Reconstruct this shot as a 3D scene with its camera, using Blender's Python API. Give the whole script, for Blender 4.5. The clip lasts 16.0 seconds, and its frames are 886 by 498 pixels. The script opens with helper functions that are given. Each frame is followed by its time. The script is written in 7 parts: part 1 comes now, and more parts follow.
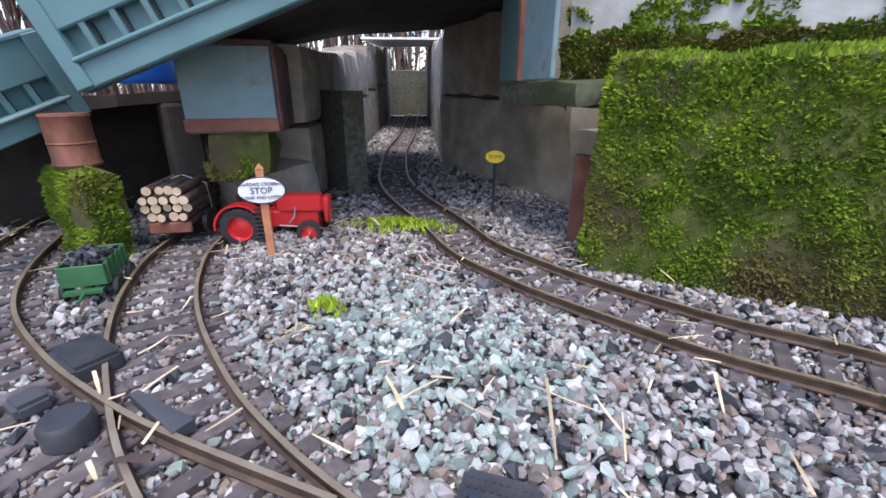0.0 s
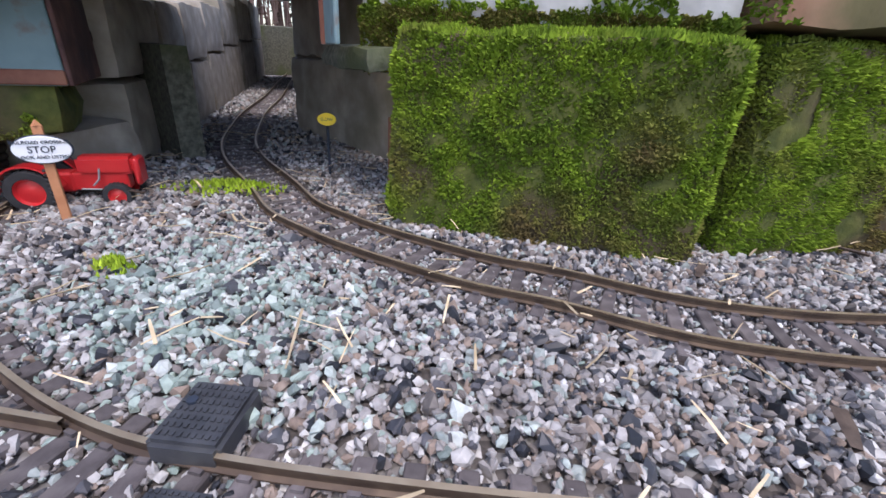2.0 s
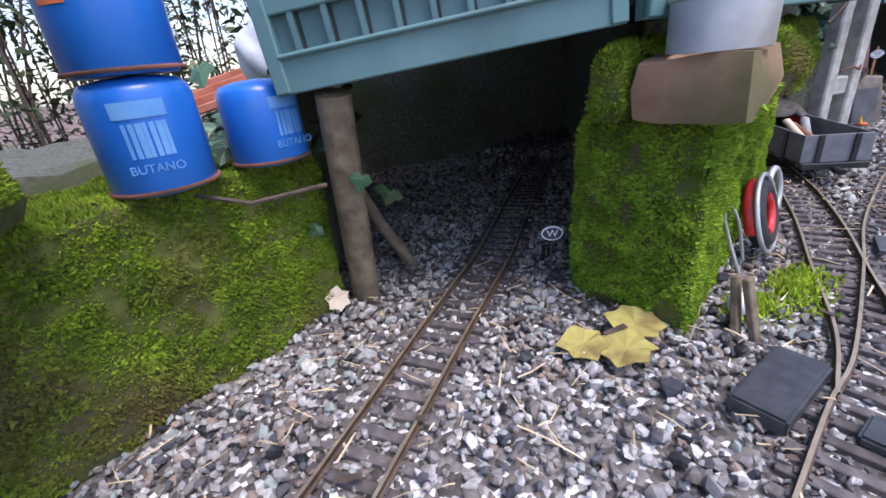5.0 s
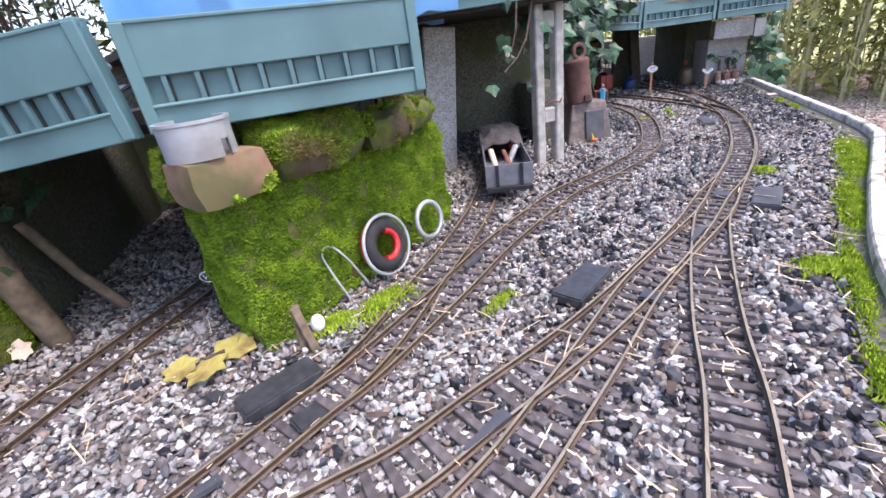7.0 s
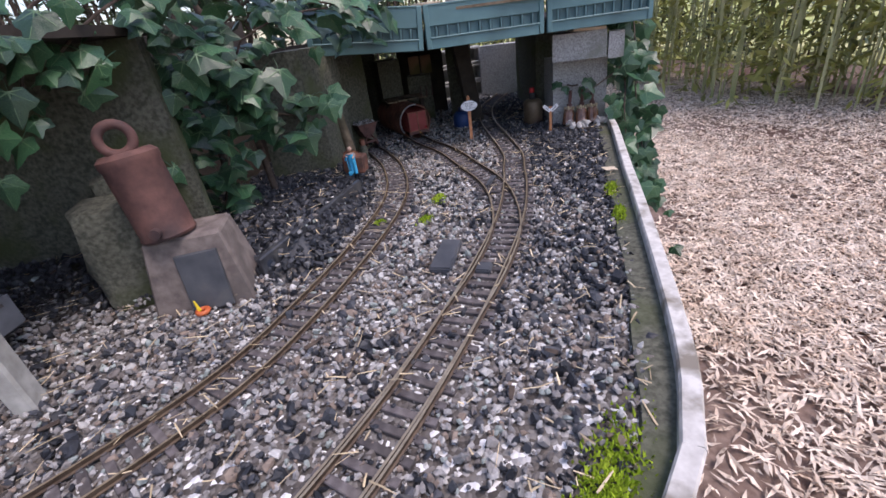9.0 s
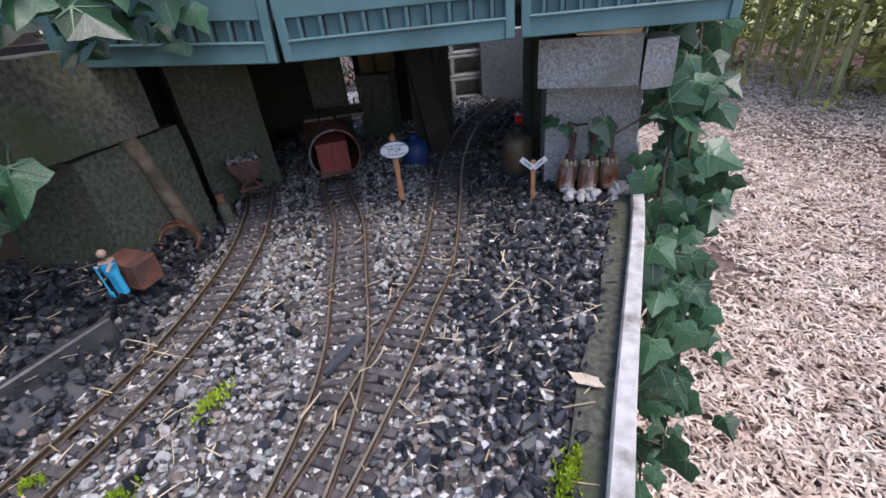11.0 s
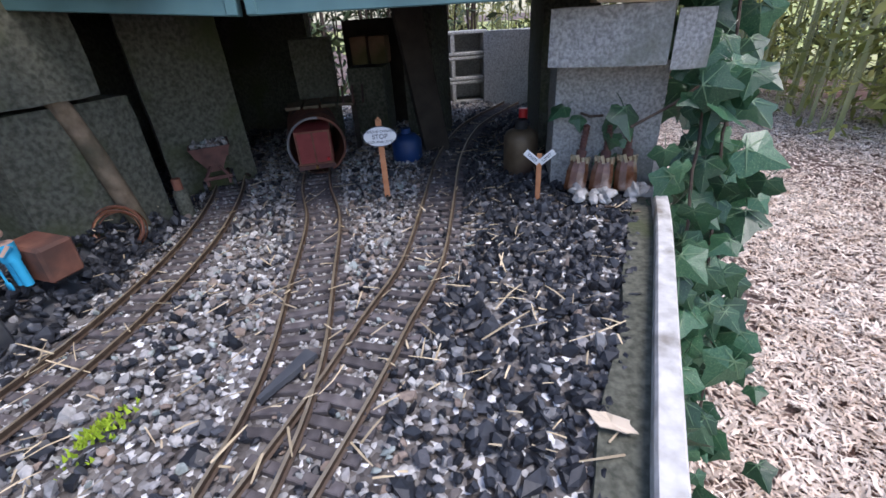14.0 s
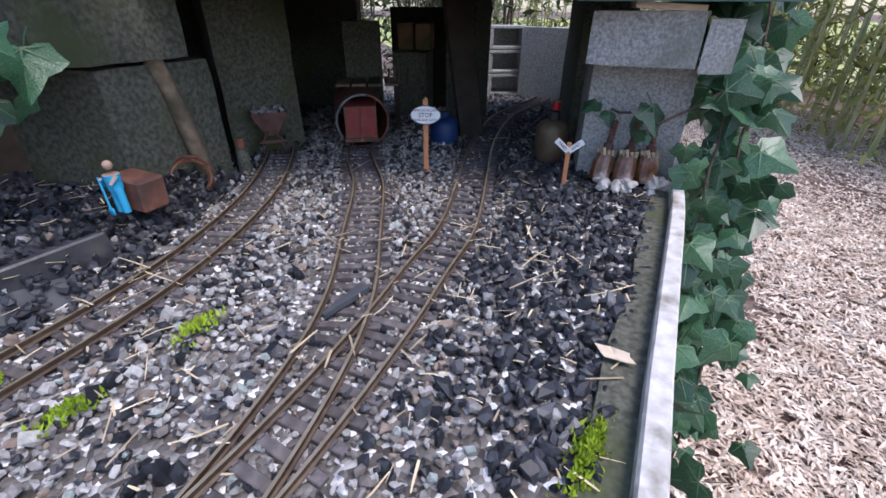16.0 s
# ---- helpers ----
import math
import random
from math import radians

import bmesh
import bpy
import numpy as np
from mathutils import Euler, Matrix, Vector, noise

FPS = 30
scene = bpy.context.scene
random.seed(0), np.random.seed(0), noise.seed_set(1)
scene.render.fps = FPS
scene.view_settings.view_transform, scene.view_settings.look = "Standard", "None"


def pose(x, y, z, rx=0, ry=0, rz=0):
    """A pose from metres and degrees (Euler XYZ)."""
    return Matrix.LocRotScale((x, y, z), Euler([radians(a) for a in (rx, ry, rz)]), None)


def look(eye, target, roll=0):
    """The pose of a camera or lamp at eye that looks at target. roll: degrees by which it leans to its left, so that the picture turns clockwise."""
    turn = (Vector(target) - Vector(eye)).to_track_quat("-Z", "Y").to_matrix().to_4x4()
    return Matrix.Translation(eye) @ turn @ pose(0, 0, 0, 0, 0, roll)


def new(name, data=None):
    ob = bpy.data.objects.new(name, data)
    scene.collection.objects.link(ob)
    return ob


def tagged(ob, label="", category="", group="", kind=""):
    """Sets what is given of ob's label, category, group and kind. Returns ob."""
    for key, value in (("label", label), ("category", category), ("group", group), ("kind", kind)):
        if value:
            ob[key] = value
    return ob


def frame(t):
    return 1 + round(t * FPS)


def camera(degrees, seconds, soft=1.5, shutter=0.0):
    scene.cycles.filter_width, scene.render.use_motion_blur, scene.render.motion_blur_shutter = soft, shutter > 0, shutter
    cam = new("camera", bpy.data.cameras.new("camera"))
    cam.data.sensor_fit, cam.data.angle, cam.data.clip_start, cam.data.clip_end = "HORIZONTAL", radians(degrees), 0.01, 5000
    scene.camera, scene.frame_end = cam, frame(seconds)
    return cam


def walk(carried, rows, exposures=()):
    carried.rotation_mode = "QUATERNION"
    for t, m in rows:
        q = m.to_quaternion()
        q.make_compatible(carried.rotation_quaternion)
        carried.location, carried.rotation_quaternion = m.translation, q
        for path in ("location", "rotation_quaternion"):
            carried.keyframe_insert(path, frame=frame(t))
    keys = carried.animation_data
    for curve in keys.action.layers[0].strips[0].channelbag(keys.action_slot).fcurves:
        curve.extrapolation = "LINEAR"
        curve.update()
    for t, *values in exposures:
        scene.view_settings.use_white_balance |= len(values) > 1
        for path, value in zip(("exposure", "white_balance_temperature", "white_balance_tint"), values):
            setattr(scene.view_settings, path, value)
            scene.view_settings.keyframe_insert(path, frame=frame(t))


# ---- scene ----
cam = camera(92.4, 16.0, soft=1.6, shutter=0.0)
PATH = [
    (0, (-0.496, -0.747, 0.135), (-1.945, 0.433, -0.578), 0.1),
    (0.5, (-0.491, -0.750, 0.126), (-1.910, 0.445, -0.622), 2.5),
    (1, (-0.485, -0.751, 0.124), (-1.885, 0.459, -0.635), 2.8),
    (1.5, (-0.456, -0.745, 0.131), (-1.770, 0.510, -0.705), 2.0),
    (2, (-0.415, -0.717, 0.138), (-1.499, 0.741, -0.697), 3.3),
    (2.5, (-0.306, -0.690, 0.193), (-1.209, 0.822, -0.753), -0.0),
    (2.8, (-0.185, -0.651, 0.234), (-0.947, 0.865, -0.826), -2.2),
    (3, (-0.086, -0.619, 0.239), (-0.798, 0.936, -0.798), -3.0),
    (3.5, (0.106, -0.501, 0.278), (-0.471, 1.128, -0.728), -6.4),
    (3.7, (0.161, -0.427, 0.278), (-0.367, 1.261, -0.657), -6.9),
    (5.8, (0.202, -0.078, 0.222), (0.008, 1.741, -0.585), -5.5),
    (6, (0.228, -0.124, 0.253), (0.016, 1.684, -0.573), -6.0),
    (6.5, (0.345, -0.217, 0.306), (0.329, 1.613, -0.502), -8.9),
    (7, (0.562, -0.209, 0.294), (0.581, 1.600, -0.559), -8.0),
    (7.5, (0.780, -0.099, 0.296), (0.889, 1.671, -0.628), -9.4),
    (8, (0.960, 0.127, 0.294), (1.097, 1.897, -0.626), -7.7),
    (8.5, (1.154, 0.283, 0.290), (1.266, 1.992, -0.742), -5.0),
    (9, (1.352, 0.468, 0.309), (1.491, 2.233, -0.621), -8.1),
    (9.5, (1.456, 0.666, 0.284), (1.592, 2.431, -0.647), -5.9),
    (10, (1.595, 0.802, 0.333), (1.505, 2.531, -0.668), -7.8),
    (10.2, (1.633, 0.851, 0.349), (1.518, 2.560, -0.685), -8.5),
    (12.3, (1.688, 1.087, 0.248), (1.692, 2.804, -0.778), -1.5),
    (12.5, (1.687, 1.085, 0.247), (1.653, 2.814, -0.758), -2.7),
    (13, (1.688, 1.082, 0.245), (1.636, 2.826, -0.732), -3.4),
    (13.5, (1.687, 1.079, 0.245), (1.630, 2.840, -0.702), -3.6),
    (14, (1.683, 1.077, 0.245), (1.624, 2.831, -0.715), -3.8),
    (14.5, (1.683, 1.077, 0.236), (1.613, 2.835, -0.714), -3.9),
    (15, (1.689, 1.079, 0.236), (1.629, 2.838, -0.713), -4.2),
    (15.5, (1.691, 1.062, 0.232), (1.672, 2.825, -0.713), -4.5),
    (16, (1.659, 1.002, 0.245), (1.539, 2.739, -0.738), 0.5),
]
walk(cam, [(t, look(eye, target, roll)) for t, eye, target, roll in PATH], exposures=[(0, 1.22, 6500, 20), (1.2, 1.24, 6500, 20), (2, 1.1, 6600, 20), (3.7, 1.22, 6500, 22), (6, 1.4, 6500, 22), (6.7, 1.65, 6850, 24), (7.3, 1.5, 6900, 25), (8, 1.0, 6900, 25), (10, 0.76, 6800, 22), (12.5, 0.85, 6350, 18), (14, 0.95, 6350, 18), (16, 0.95, 6350, 19)])

# ---- light ----
world = bpy.data.worlds.new("world")
scene.world = world
world.use_nodes = True
sky = world.node_tree.nodes.new("ShaderNodeTexSky")
sky.sky_type, sky.sun_disc = "NISHITA", False
sky.sun_elevation, sky.sun_rotation = radians(64), radians(127)
sky.air_density, sky.dust_density = 1.0, 1.2
world.node_tree.links.new(sky.outputs[0], world.node_tree.nodes["Background"].inputs[0])
world.node_tree.nodes["Background"].inputs[1].default_value = 0.15
sun_data = bpy.data.lights.new("sun", "SUN")
sun_data.energy, sun_data.angle, sun_data.color = 1.3, radians(25), (1.0, 0.98, 0.95)
sun = new("sun", sun_data)
sun.matrix_world = look((1.6, -1.2, 4.2), (0, 0, 0))


# ---- materials ----
def mat(name, a, b=None, scale=40.0, rough=0.8, metal=0.0, bump=0.3, dist=0.002, c=None, cscale=6.0, cmin=0.5, cmax=0.65,
        detail=8.0, island=0.0, rand=0.0, coat=0.0, spec=0.5):
    """Two-scale noise colour (a to b, patches of c), bump, and light variation by island or by object."""
    m = bpy.data.materials.new(name)
    m.use_nodes = True
    nt = m.node_tree
    N, L = nt.nodes, nt.links
    bs = N["Principled BSDF"]
    tc = N.new("ShaderNodeTexCoord")
    n1 = N.new("ShaderNodeTexNoise")
    n1.inputs["Scale"].default_value, n1.inputs["Detail"].default_value = scale, detail
    L.new(tc.outputs["Object"], n1.inputs["Vector"])
    mix = N.new("ShaderNodeMix")
    mix.data_type = "RGBA"
    mix.inputs[6].default_value, mix.inputs[7].default_value = (*a, 1), (*(b or a), 1)
    ramp = N.new("ShaderNodeMapRange")
    ramp.inputs[1].default_value, ramp.inputs[2].default_value = 0.35, 0.65
    L.new(n1.outputs["Fac"], ramp.inputs[0])
    L.new(ramp.outputs[0], mix.inputs[0])
    col = mix.outputs[2]
    if c:
        n2 = N.new("ShaderNodeTexNoise")
        n2.inputs["Scale"].default_value, n2.inputs["Detail"].default_value = cscale, 6.0
        L.new(tc.outputs["Object"], n2.inputs["Vector"])
        r2 = N.new("ShaderNodeMapRange")
        r2.inputs[1].default_value, r2.inputs[2].default_value = cmin, cmax
        L.new(n2.outputs["Fac"], r2.inputs[0])
        m2 = N.new("ShaderNodeMix")
        m2.data_type = "RGBA"
        m2.inputs[7].default_value = (*c, 1)
        L.new(col, m2.inputs[6])
        L.new(r2.outputs[0], m2.inputs[0])
        col = m2.outputs[2]
    for amount, src in ((island, "island"), (rand, "rand")):
        if amount:
            if src == "island":
                g = N.new("ShaderNodeNewGeometry")
                val = g.outputs["Random Per Island"]
            else:
                g = N.new("ShaderNodeObjectInfo")
                val = g.outputs["Random"]
            mr = N.new("ShaderNodeMapRange")
            mr.inputs[3].default_value, mr.inputs[4].default_value = 1 - amount, 1 + amount
            L.new(val, mr.inputs[0])
            hs = N.new("ShaderNodeHueSaturation")
            L.new(mr.outputs[0], hs.inputs["Value"])
            L.new(col, hs.inputs["Color"])
            col = hs.outputs[0]
    L.new(col, bs.inputs["Base Color"])
    bs.inputs["Roughness"].default_value, bs.inputs["Metallic"].default_value = rough, metal
    bs.inputs["Coat Weight"].default_value = coat
    bs.inputs["Specular IOR Level"].default_value = spec
    if bump:
        bp = N.new("ShaderNodeBump")
        bp.inputs["Strength"].default_value, bp.inputs["Distance"].default_value = bump, dist
        L.new(n1.outputs["Fac"], bp.inputs["Height"])
        L.new(bp.outputs[0], bs.inputs["Normal"])
    return m


def stones_mat(name, stops, rough=0.75, green=None):
    """Stone colours chosen island by island from the given stops."""
    m = bpy.data.materials.new(name)
    m.use_nodes = True
    N, L = m.node_tree.nodes, m.node_tree.links
    bs = N["Principled BSDF"]
    g = N.new("ShaderNodeNewGeometry")
    r = N.new("ShaderNodeValToRGB")
    r.color_ramp.interpolation = "CONSTANT"
    while len(r.color_ramp.elements) < len(stops):
        r.color_ramp.elements.new(0.5)
    for e, (p, c) in zip(r.color_ramp.elements, stops):
        e.position, e.color = p, (*c, 1)
    L.new(g.outputs["Random Per Island"], r.inputs[0])
    n = N.new("ShaderNodeTexNoise")
    n.inputs["Scale"].default_value, n.inputs["Detail"].default_value = 260, 5
    tc = N.new("ShaderNodeTexCoord")
    L.new(tc.outputs["Object"], n.inputs["Vector"])
    hs = N.new("ShaderNodeHueSaturation")
    mr = N.new("ShaderNodeMapRange")
    mr.inputs[3].default_value, mr.inputs[4].default_value = 0.5, 1.5
    L.new(n.outputs["Fac"], mr.inputs[0])
    L.new(mr.outputs[0], hs.inputs["Value"])
    L.new(r.outputs[0], hs.inputs["Color"])
    L.new(hs.outputs[0], bs.inputs["Base Color"])
    bs.inputs["Roughness"].default_value = rough
    bp = N.new("ShaderNodeBump")
    bp.inputs["Strength"].default_value, bp.inputs["Distance"].default_value = 0.4, 0.001
    L.new(n.outputs["Fac"], bp.inputs["Height"])
    L.new(bp.outputs[0], bs.inputs["Normal"])
    return m


M_GRAVEL = stones_mat("gravel_grey", [(0.0, (0.16, 0.14, 0.128)), (0.17, (0.25, 0.235, 0.225)), (0.36, (0.34, 0.325, 0.315)),
                                      (0.52, (0.08, 0.08, 0.09)), (0.64, (0.26, 0.20, 0.16)), (0.76, (0.45, 0.435, 0.415)), (0.89, (0.30, 0.34, 0.32)), (0.975, (0.58, 0.57, 0.55))])
M_GREEN = stones_mat("gravel_green", [(0.0, (0.23, 0.30, 0.265)), (0.25, (0.32, 0.40, 0.355)), (0.5, (0.42, 0.48, 0.445)), (0.7, (0.17, 0.215, 0.20)), (0.88, (0.52, 0.56, 0.53))])
M_COAL = stones_mat("slate_black", [(0.0, (0.017, 0.019, 0.024)), (0.35, (0.027, 0.030, 0.037)), (0.65, (0.042, 0.045, 0.054)), (0.86, (0.07, 0.074, 0.084)), (0.975, (0.22, 0.22, 0.22))], 0.5)
M_WHITE = stones_mat("chippings_white", [(0.0, (0.38, 0.37, 0.345)), (0.4, (0.48, 0.465, 0.44)), (0.7, (0.27, 0.27, 0.25)), (0.9, (0.60, 0.58, 0.555))])
M_BED = mat("bed_soil", (0.10, 0.088, 0.075), (0.17, 0.155, 0.14), 180, 0.95, bump=0.8, c=(0.07, 0.06, 0.05), cscale=5)
# fine grit between the stones: small cells of mixed grey with deep joints
nt = M_BED.node_tree
vor, tc, ramp, bp = (nt.nodes.new(k) for k in ("ShaderNodeTexVoronoi", "ShaderNodeTexCoord", "ShaderNodeValToRGB", "ShaderNodeBump"))
vor.inputs["Scale"].default_value = 190.0
sep = nt.nodes.new("ShaderNodeSeparateColor")
for e, (p, c) in zip([ramp.color_ramp.elements[0], ramp.color_ramp.elements[1], ramp.color_ramp.elements.new(0.45), ramp.color_ramp.elements.new(0.75)],
                     [(0.0, (0.06, 0.052, 0.048)), (1.0, (0.36, 0.35, 0.34)), (0.45, (0.15, 0.135, 0.125)), (0.75, (0.25, 0.24, 0.23))]):
    e.position, e.color = p, (*c, 1)
nt.links.new(tc.outputs["Object"], vor.inputs["Vector"])
nt.links.new(vor.outputs["Color"], sep.inputs[0])
nt.links.new(sep.outputs[0], ramp.inputs[0])
nt.links.new(ramp.outputs[0], nt.nodes["Principled BSDF"].inputs["Base Color"])
bp.inputs["Strength"].default_value, bp.inputs["Distance"].default_value, bp.invert = 0.9, 0.003, True
nt.links.new(vor.outputs["Distance"], bp.inputs["Height"])
nt.links.new(bp.outputs[0], nt.nodes["Principled BSDF"].inputs["Normal"])
M_PATH = mat("path_soil", (0.15, 0.098, 0.08), (0.27, 0.195, 0.16), 30, 0.95, bump=0.8, dist=0.01, c=(0.13, 0.07, 0.055), cscale=1.2)
M_LITTER = mat("bamboo_litter", (0.61, 0.475, 0.37), (0.83, 0.71, 0.60), 12, 0.8, bump=0.1, island=0.4)
M_STRAW = mat("straw", (0.46, 0.36, 0.22), (0.66, 0.54, 0.36), 60, 0.8, bump=0.1, island=0.45)
M_MOSS = mat("moss_tufts", (0.085, 0.145, 0.012), (0.19, 0.28, 0.022), 30, 0.9, bump=0.0, c=(0.14, 0.105, 0.04), cscale=9, cmin=0.49, cmax=0.65, island=0.34, spec=0.2)
M_MOSSP = mat("moss_lush", (0.09, 0.17, 0.012), (0.20, 0.31, 0.024), 34, 0.9, bump=0.0, island=0.36, spec=0.2)
M_MOSSBR = mat("moss_brown", (0.075, 0.072, 0.018), (0.15, 0.14, 0.035), 40, 0.95, bump=0.0, c=(0.10, 0.16, 0.02), cscale=14, cmin=0.5, cmax=0.62, island=0.4, spec=0.1)
M_MOSSB = mat("moss_bright", (0.17, 0.27, 0.015), (0.33, 0.44, 0.04), 40, 0.9, bump=0.0, island=0.4, spec=0.2)
M_MOSSBASE = mat("moss_ground", (0.05, 0.065, 0.012), (0.11, 0.12, 0.025), 70, 0.95, bump=0.9, dist=0.004, c=(0.075, 0.055, 0.03), cscale=11, cmin=0.5, cmax=0.62)
M_SAND = mat("sandstone", (0.25, 0.14, 0.085), (0.36, 0.22, 0.14), 22, 0.92, bump=0.8, dist=0.004, c=(0.12, 0.105, 0.045), cscale=9, cmin=0.43, cmax=0.60)
M_STONE = mat("tunnel_stone", (0.30, 0.26, 0.205), (0.45, 0.40, 0.33), 30, 0.93, bump=0.7, dist=0.004, c=(0.17, 0.155, 0.105), cscale=6, cmin=0.5, cmax=0.68)
M_CONC = mat("concrete", (0.25, 0.25, 0.24), (0.50, 0.50, 0.48), 240, 0.95, bump=0.7, dist=0.002, c=(0.20, 0.21, 0.17), cscale=8, cmin=0.52, cmax=0.7)
# mossy concrete; the dark tone also paints shade on tunnel and yard walls
M_CONCD = mat("concrete_moss_and_shade", (0.06, 0.064, 0.047), (0.15, 0.15, 0.115), 160, 0.95, bump=0.7, dist=0.002, c=(0.075, 0.09, 0.04), cscale=9)
M_WHITEC = mat("whitewashed_slab", (0.36, 0.36, 0.345), (0.50, 0.50, 0.48), 45, 0.95, bump=0.6, dist=0.003, c=(0.30, 0.30, 0.27), cscale=14, cmin=0.5, cmax=0.7)
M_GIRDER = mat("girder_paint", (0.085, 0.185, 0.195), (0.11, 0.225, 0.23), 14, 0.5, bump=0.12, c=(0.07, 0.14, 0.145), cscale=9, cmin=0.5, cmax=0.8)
# the girder paint again, darkened to carry the shade of recessed parts
M_GIRDER_SHADE = mat("girder_paint_shaded", (0.065, 0.14, 0.15), (0.085, 0.18, 0.19), 20, 0.55, bump=0.1)
# near-black colour that paints the shade in the gaps beside the girder ribs
M_GAP = mat("slot_shade", (0.012, 0.018, 0.02), (0.02, 0.03, 0.03), 40, 0.8, bump=0)
M_RUSTP = mat("rusty_painted_steel", (0.13, 0.21, 0.22), (0.18, 0.27, 0.28), 30, 0.6, bump=0.4, c=(0.15, 0.06, 0.03), cscale=15, cmin=0.55, cmax=0.62)
M_RUST = mat("rust", (0.16, 0.055, 0.035), (0.28, 0.12, 0.075), 40, 0.85, bump=0.6, c=(0.08, 0.04, 0.03), cscale=12)
M_RUSTD = mat("dark_rust", (0.085, 0.04, 0.035), (0.16, 0.075, 0.06), 50, 0.8, bump=0.6, c=(0.05, 0.03, 0.03), cscale=14)
# dark timber, also used on sheets that stand for deep shade
M_DARK = mat("dark_timber_and_shade", (0.025, 0.02, 0.016), (0.05, 0.04, 0.032), 30, 0.9, bump=0.5)
M_WOOD = mat("weathered_post", (0.13, 0.095, 0.06), (0.25, 0.19, 0.13), 60, 0.9, bump=0.9, dist=0.004, c=(0.09, 0.08, 0.05), cscale=12)
M_BOARD = mat("edge_board_paint", (0.50, 0.475, 0.44), (0.70, 0.675, 0.635), 70, 0.8, bump=0.6, c=(0.24, 0.21, 0.17), cscale=24, cmin=0.52, cmax=0.66)
M_RAIL = mat("rail_brown", (0.075, 0.05, 0.035), (0.13, 0.09, 0.06), 80, 0.5, 0.35, bump=0.3)
M_RAILTOP = mat("rail_head_worn", (0.36, 0.28, 0.19), (0.49, 0.40, 0.28), 50, 0.35, 0.6, bump=0.1)
M_SLEEP = mat("sleeper_plastic", (0.078, 0.066, 0.066), (0.136, 0.120, 0.120), 120, 0.8, bump=0.5, rand=0.3, c=(0.14, 0.12, 0.11), cscale=30, cmin=0.55, cmax=0.75)
M_BLACK = mat("black_plastic", (0.035, 0.037, 0.042), (0.06, 0.063, 0.07), 90, 0.36, bump=0.2, c=(0.09, 0.09, 0.085), cscale=20, cmin=0.58, cmax=0.75)
M_SLATE = mat("slate", (0.05, 0.055, 0.065), (0.085, 0.09, 0.10), 30, 0.6, bump=0.5, c=(0.13, 0.12, 0.11), cscale=16, cmin=0.55, cmax=0.75)
M_RED = mat("red_paint", (0.52, 0.018, 0.022), (0.60, 0.03, 0.03), 30, 0.35, bump=0.05, coat=0.3)
M_BLUE = mat("blue_drum_paint", (0.008, 0.13, 0.52), (0.015, 0.17, 0.60), 12, 0.33, bump=0.08, coat=0.2)
M_BLUEL = mat("pale_print", (0.07, 0.26, 0.60), (0.13, 0.33, 0.64), 30, 0.5, bump=0)
M_LOCOG = mat("loco_green", (0.006, 0.095, 0.062), (0.01, 0.12, 0.08), 40, 0.35, bump=0.05, coat=0.3)
M_LOCOB = mat("loco_black", (0.020, 0.021, 0.025), (0.035, 0.036, 0.042), 40, 0.38, 0.2, bump=0.1)
M_BRASS = mat("brass", (0.62, 0.42, 0.16), (0.50, 0.32, 0.11), 60, 0.28, 0.95, bump=0.05)
M_COPPER = mat("copper", (0.55, 0.25, 0.14), (0.42, 0.18, 0.09), 60, 0.3, 0.95, bump=0.05)
M_STEEL = mat("bright_steel", (0.55, 0.58, 0.60), (0.42, 0.45, 0.48), 60, 0.3, 0.9, bump=0.05)
M_ORANGE = mat("orange_knob", (0.55, 0.11, 0.035), (0.62, 0.15, 0.05), 50, 0.45, bump=0.1)
M_LAMP = mat("lamp_glass", (0.85, 0.82, 0.70), (0.9, 0.88, 0.8), 50, 0.15, bump=0)
M_WHITE_P = mat("white_paint", (0.74, 0.76, 0.78), (0.82, 0.83, 0.84), 40, 0.5, bump=0.05)
M_INK = mat("dark_ink", (0.02, 0.03, 0.05), (0.03, 0.04, 0.06), 40, 0.6, bump=0)
M_YELLOW = mat("yellow_paint", (0.78, 0.56, 0.02), (0.84, 0.62, 0.04), 40, 0.5, bump=0)
M_SIGNW = mat("sign_wood", (0.42, 0.17, 0.075), (0.55, 0.25, 0.12), 60, 0.7, bump=0.3)
M_TYRE = mat("rubber", (0.018, 0.018, 0.02), (0.03, 0.03, 0.032), 80, 0.75, bump=0.3)
M_GREYW = mat("grey_wagon_paint", (0.12, 0.13, 0.15), (0.18, 0.19, 0.21), 40, 0.6, bump=0.2, c=(0.12, 0.12, 0.13), cscale=18)
M_ZINC = mat("zinc", (0.42, 0.44, 0.46), (0.55, 0.57, 0.58), 30, 0.5, 0.5, bump=0.2, c=(0.30, 0.30, 0.29), cscale=12)
M_TRAILER = mat("trailer_green", (0.028, 0.12, 0.045), (0.045, 0.16, 0.065), 40, 0.5, bump=0.1)
M_LOGEND = mat("sawn_wood", (0.56, 0.40, 0.25), (0.70, 0.54, 0.37), 90, 0.8, bump=0.2)
M_BARK = mat("bark", (0.05, 0.035, 0.028), (0.11, 0.08, 0.06), 90, 0.9, bump=0.8, dist=0.003)
M_IVY = mat("ivy_leaf", (0.018, 0.066, 0.033), (0.046, 0.12, 0.054), 30, 0.30, bump=0.2, rand=0.45, c=(0.16, 0.25, 0.13), cscale=45, cmin=0.6, cmax=0.7)
M_VEIN = mat("ivy_vein", (0.10, 0.19, 0.09), (0.15, 0.24, 0.13), 60, 0.5, bump=0)
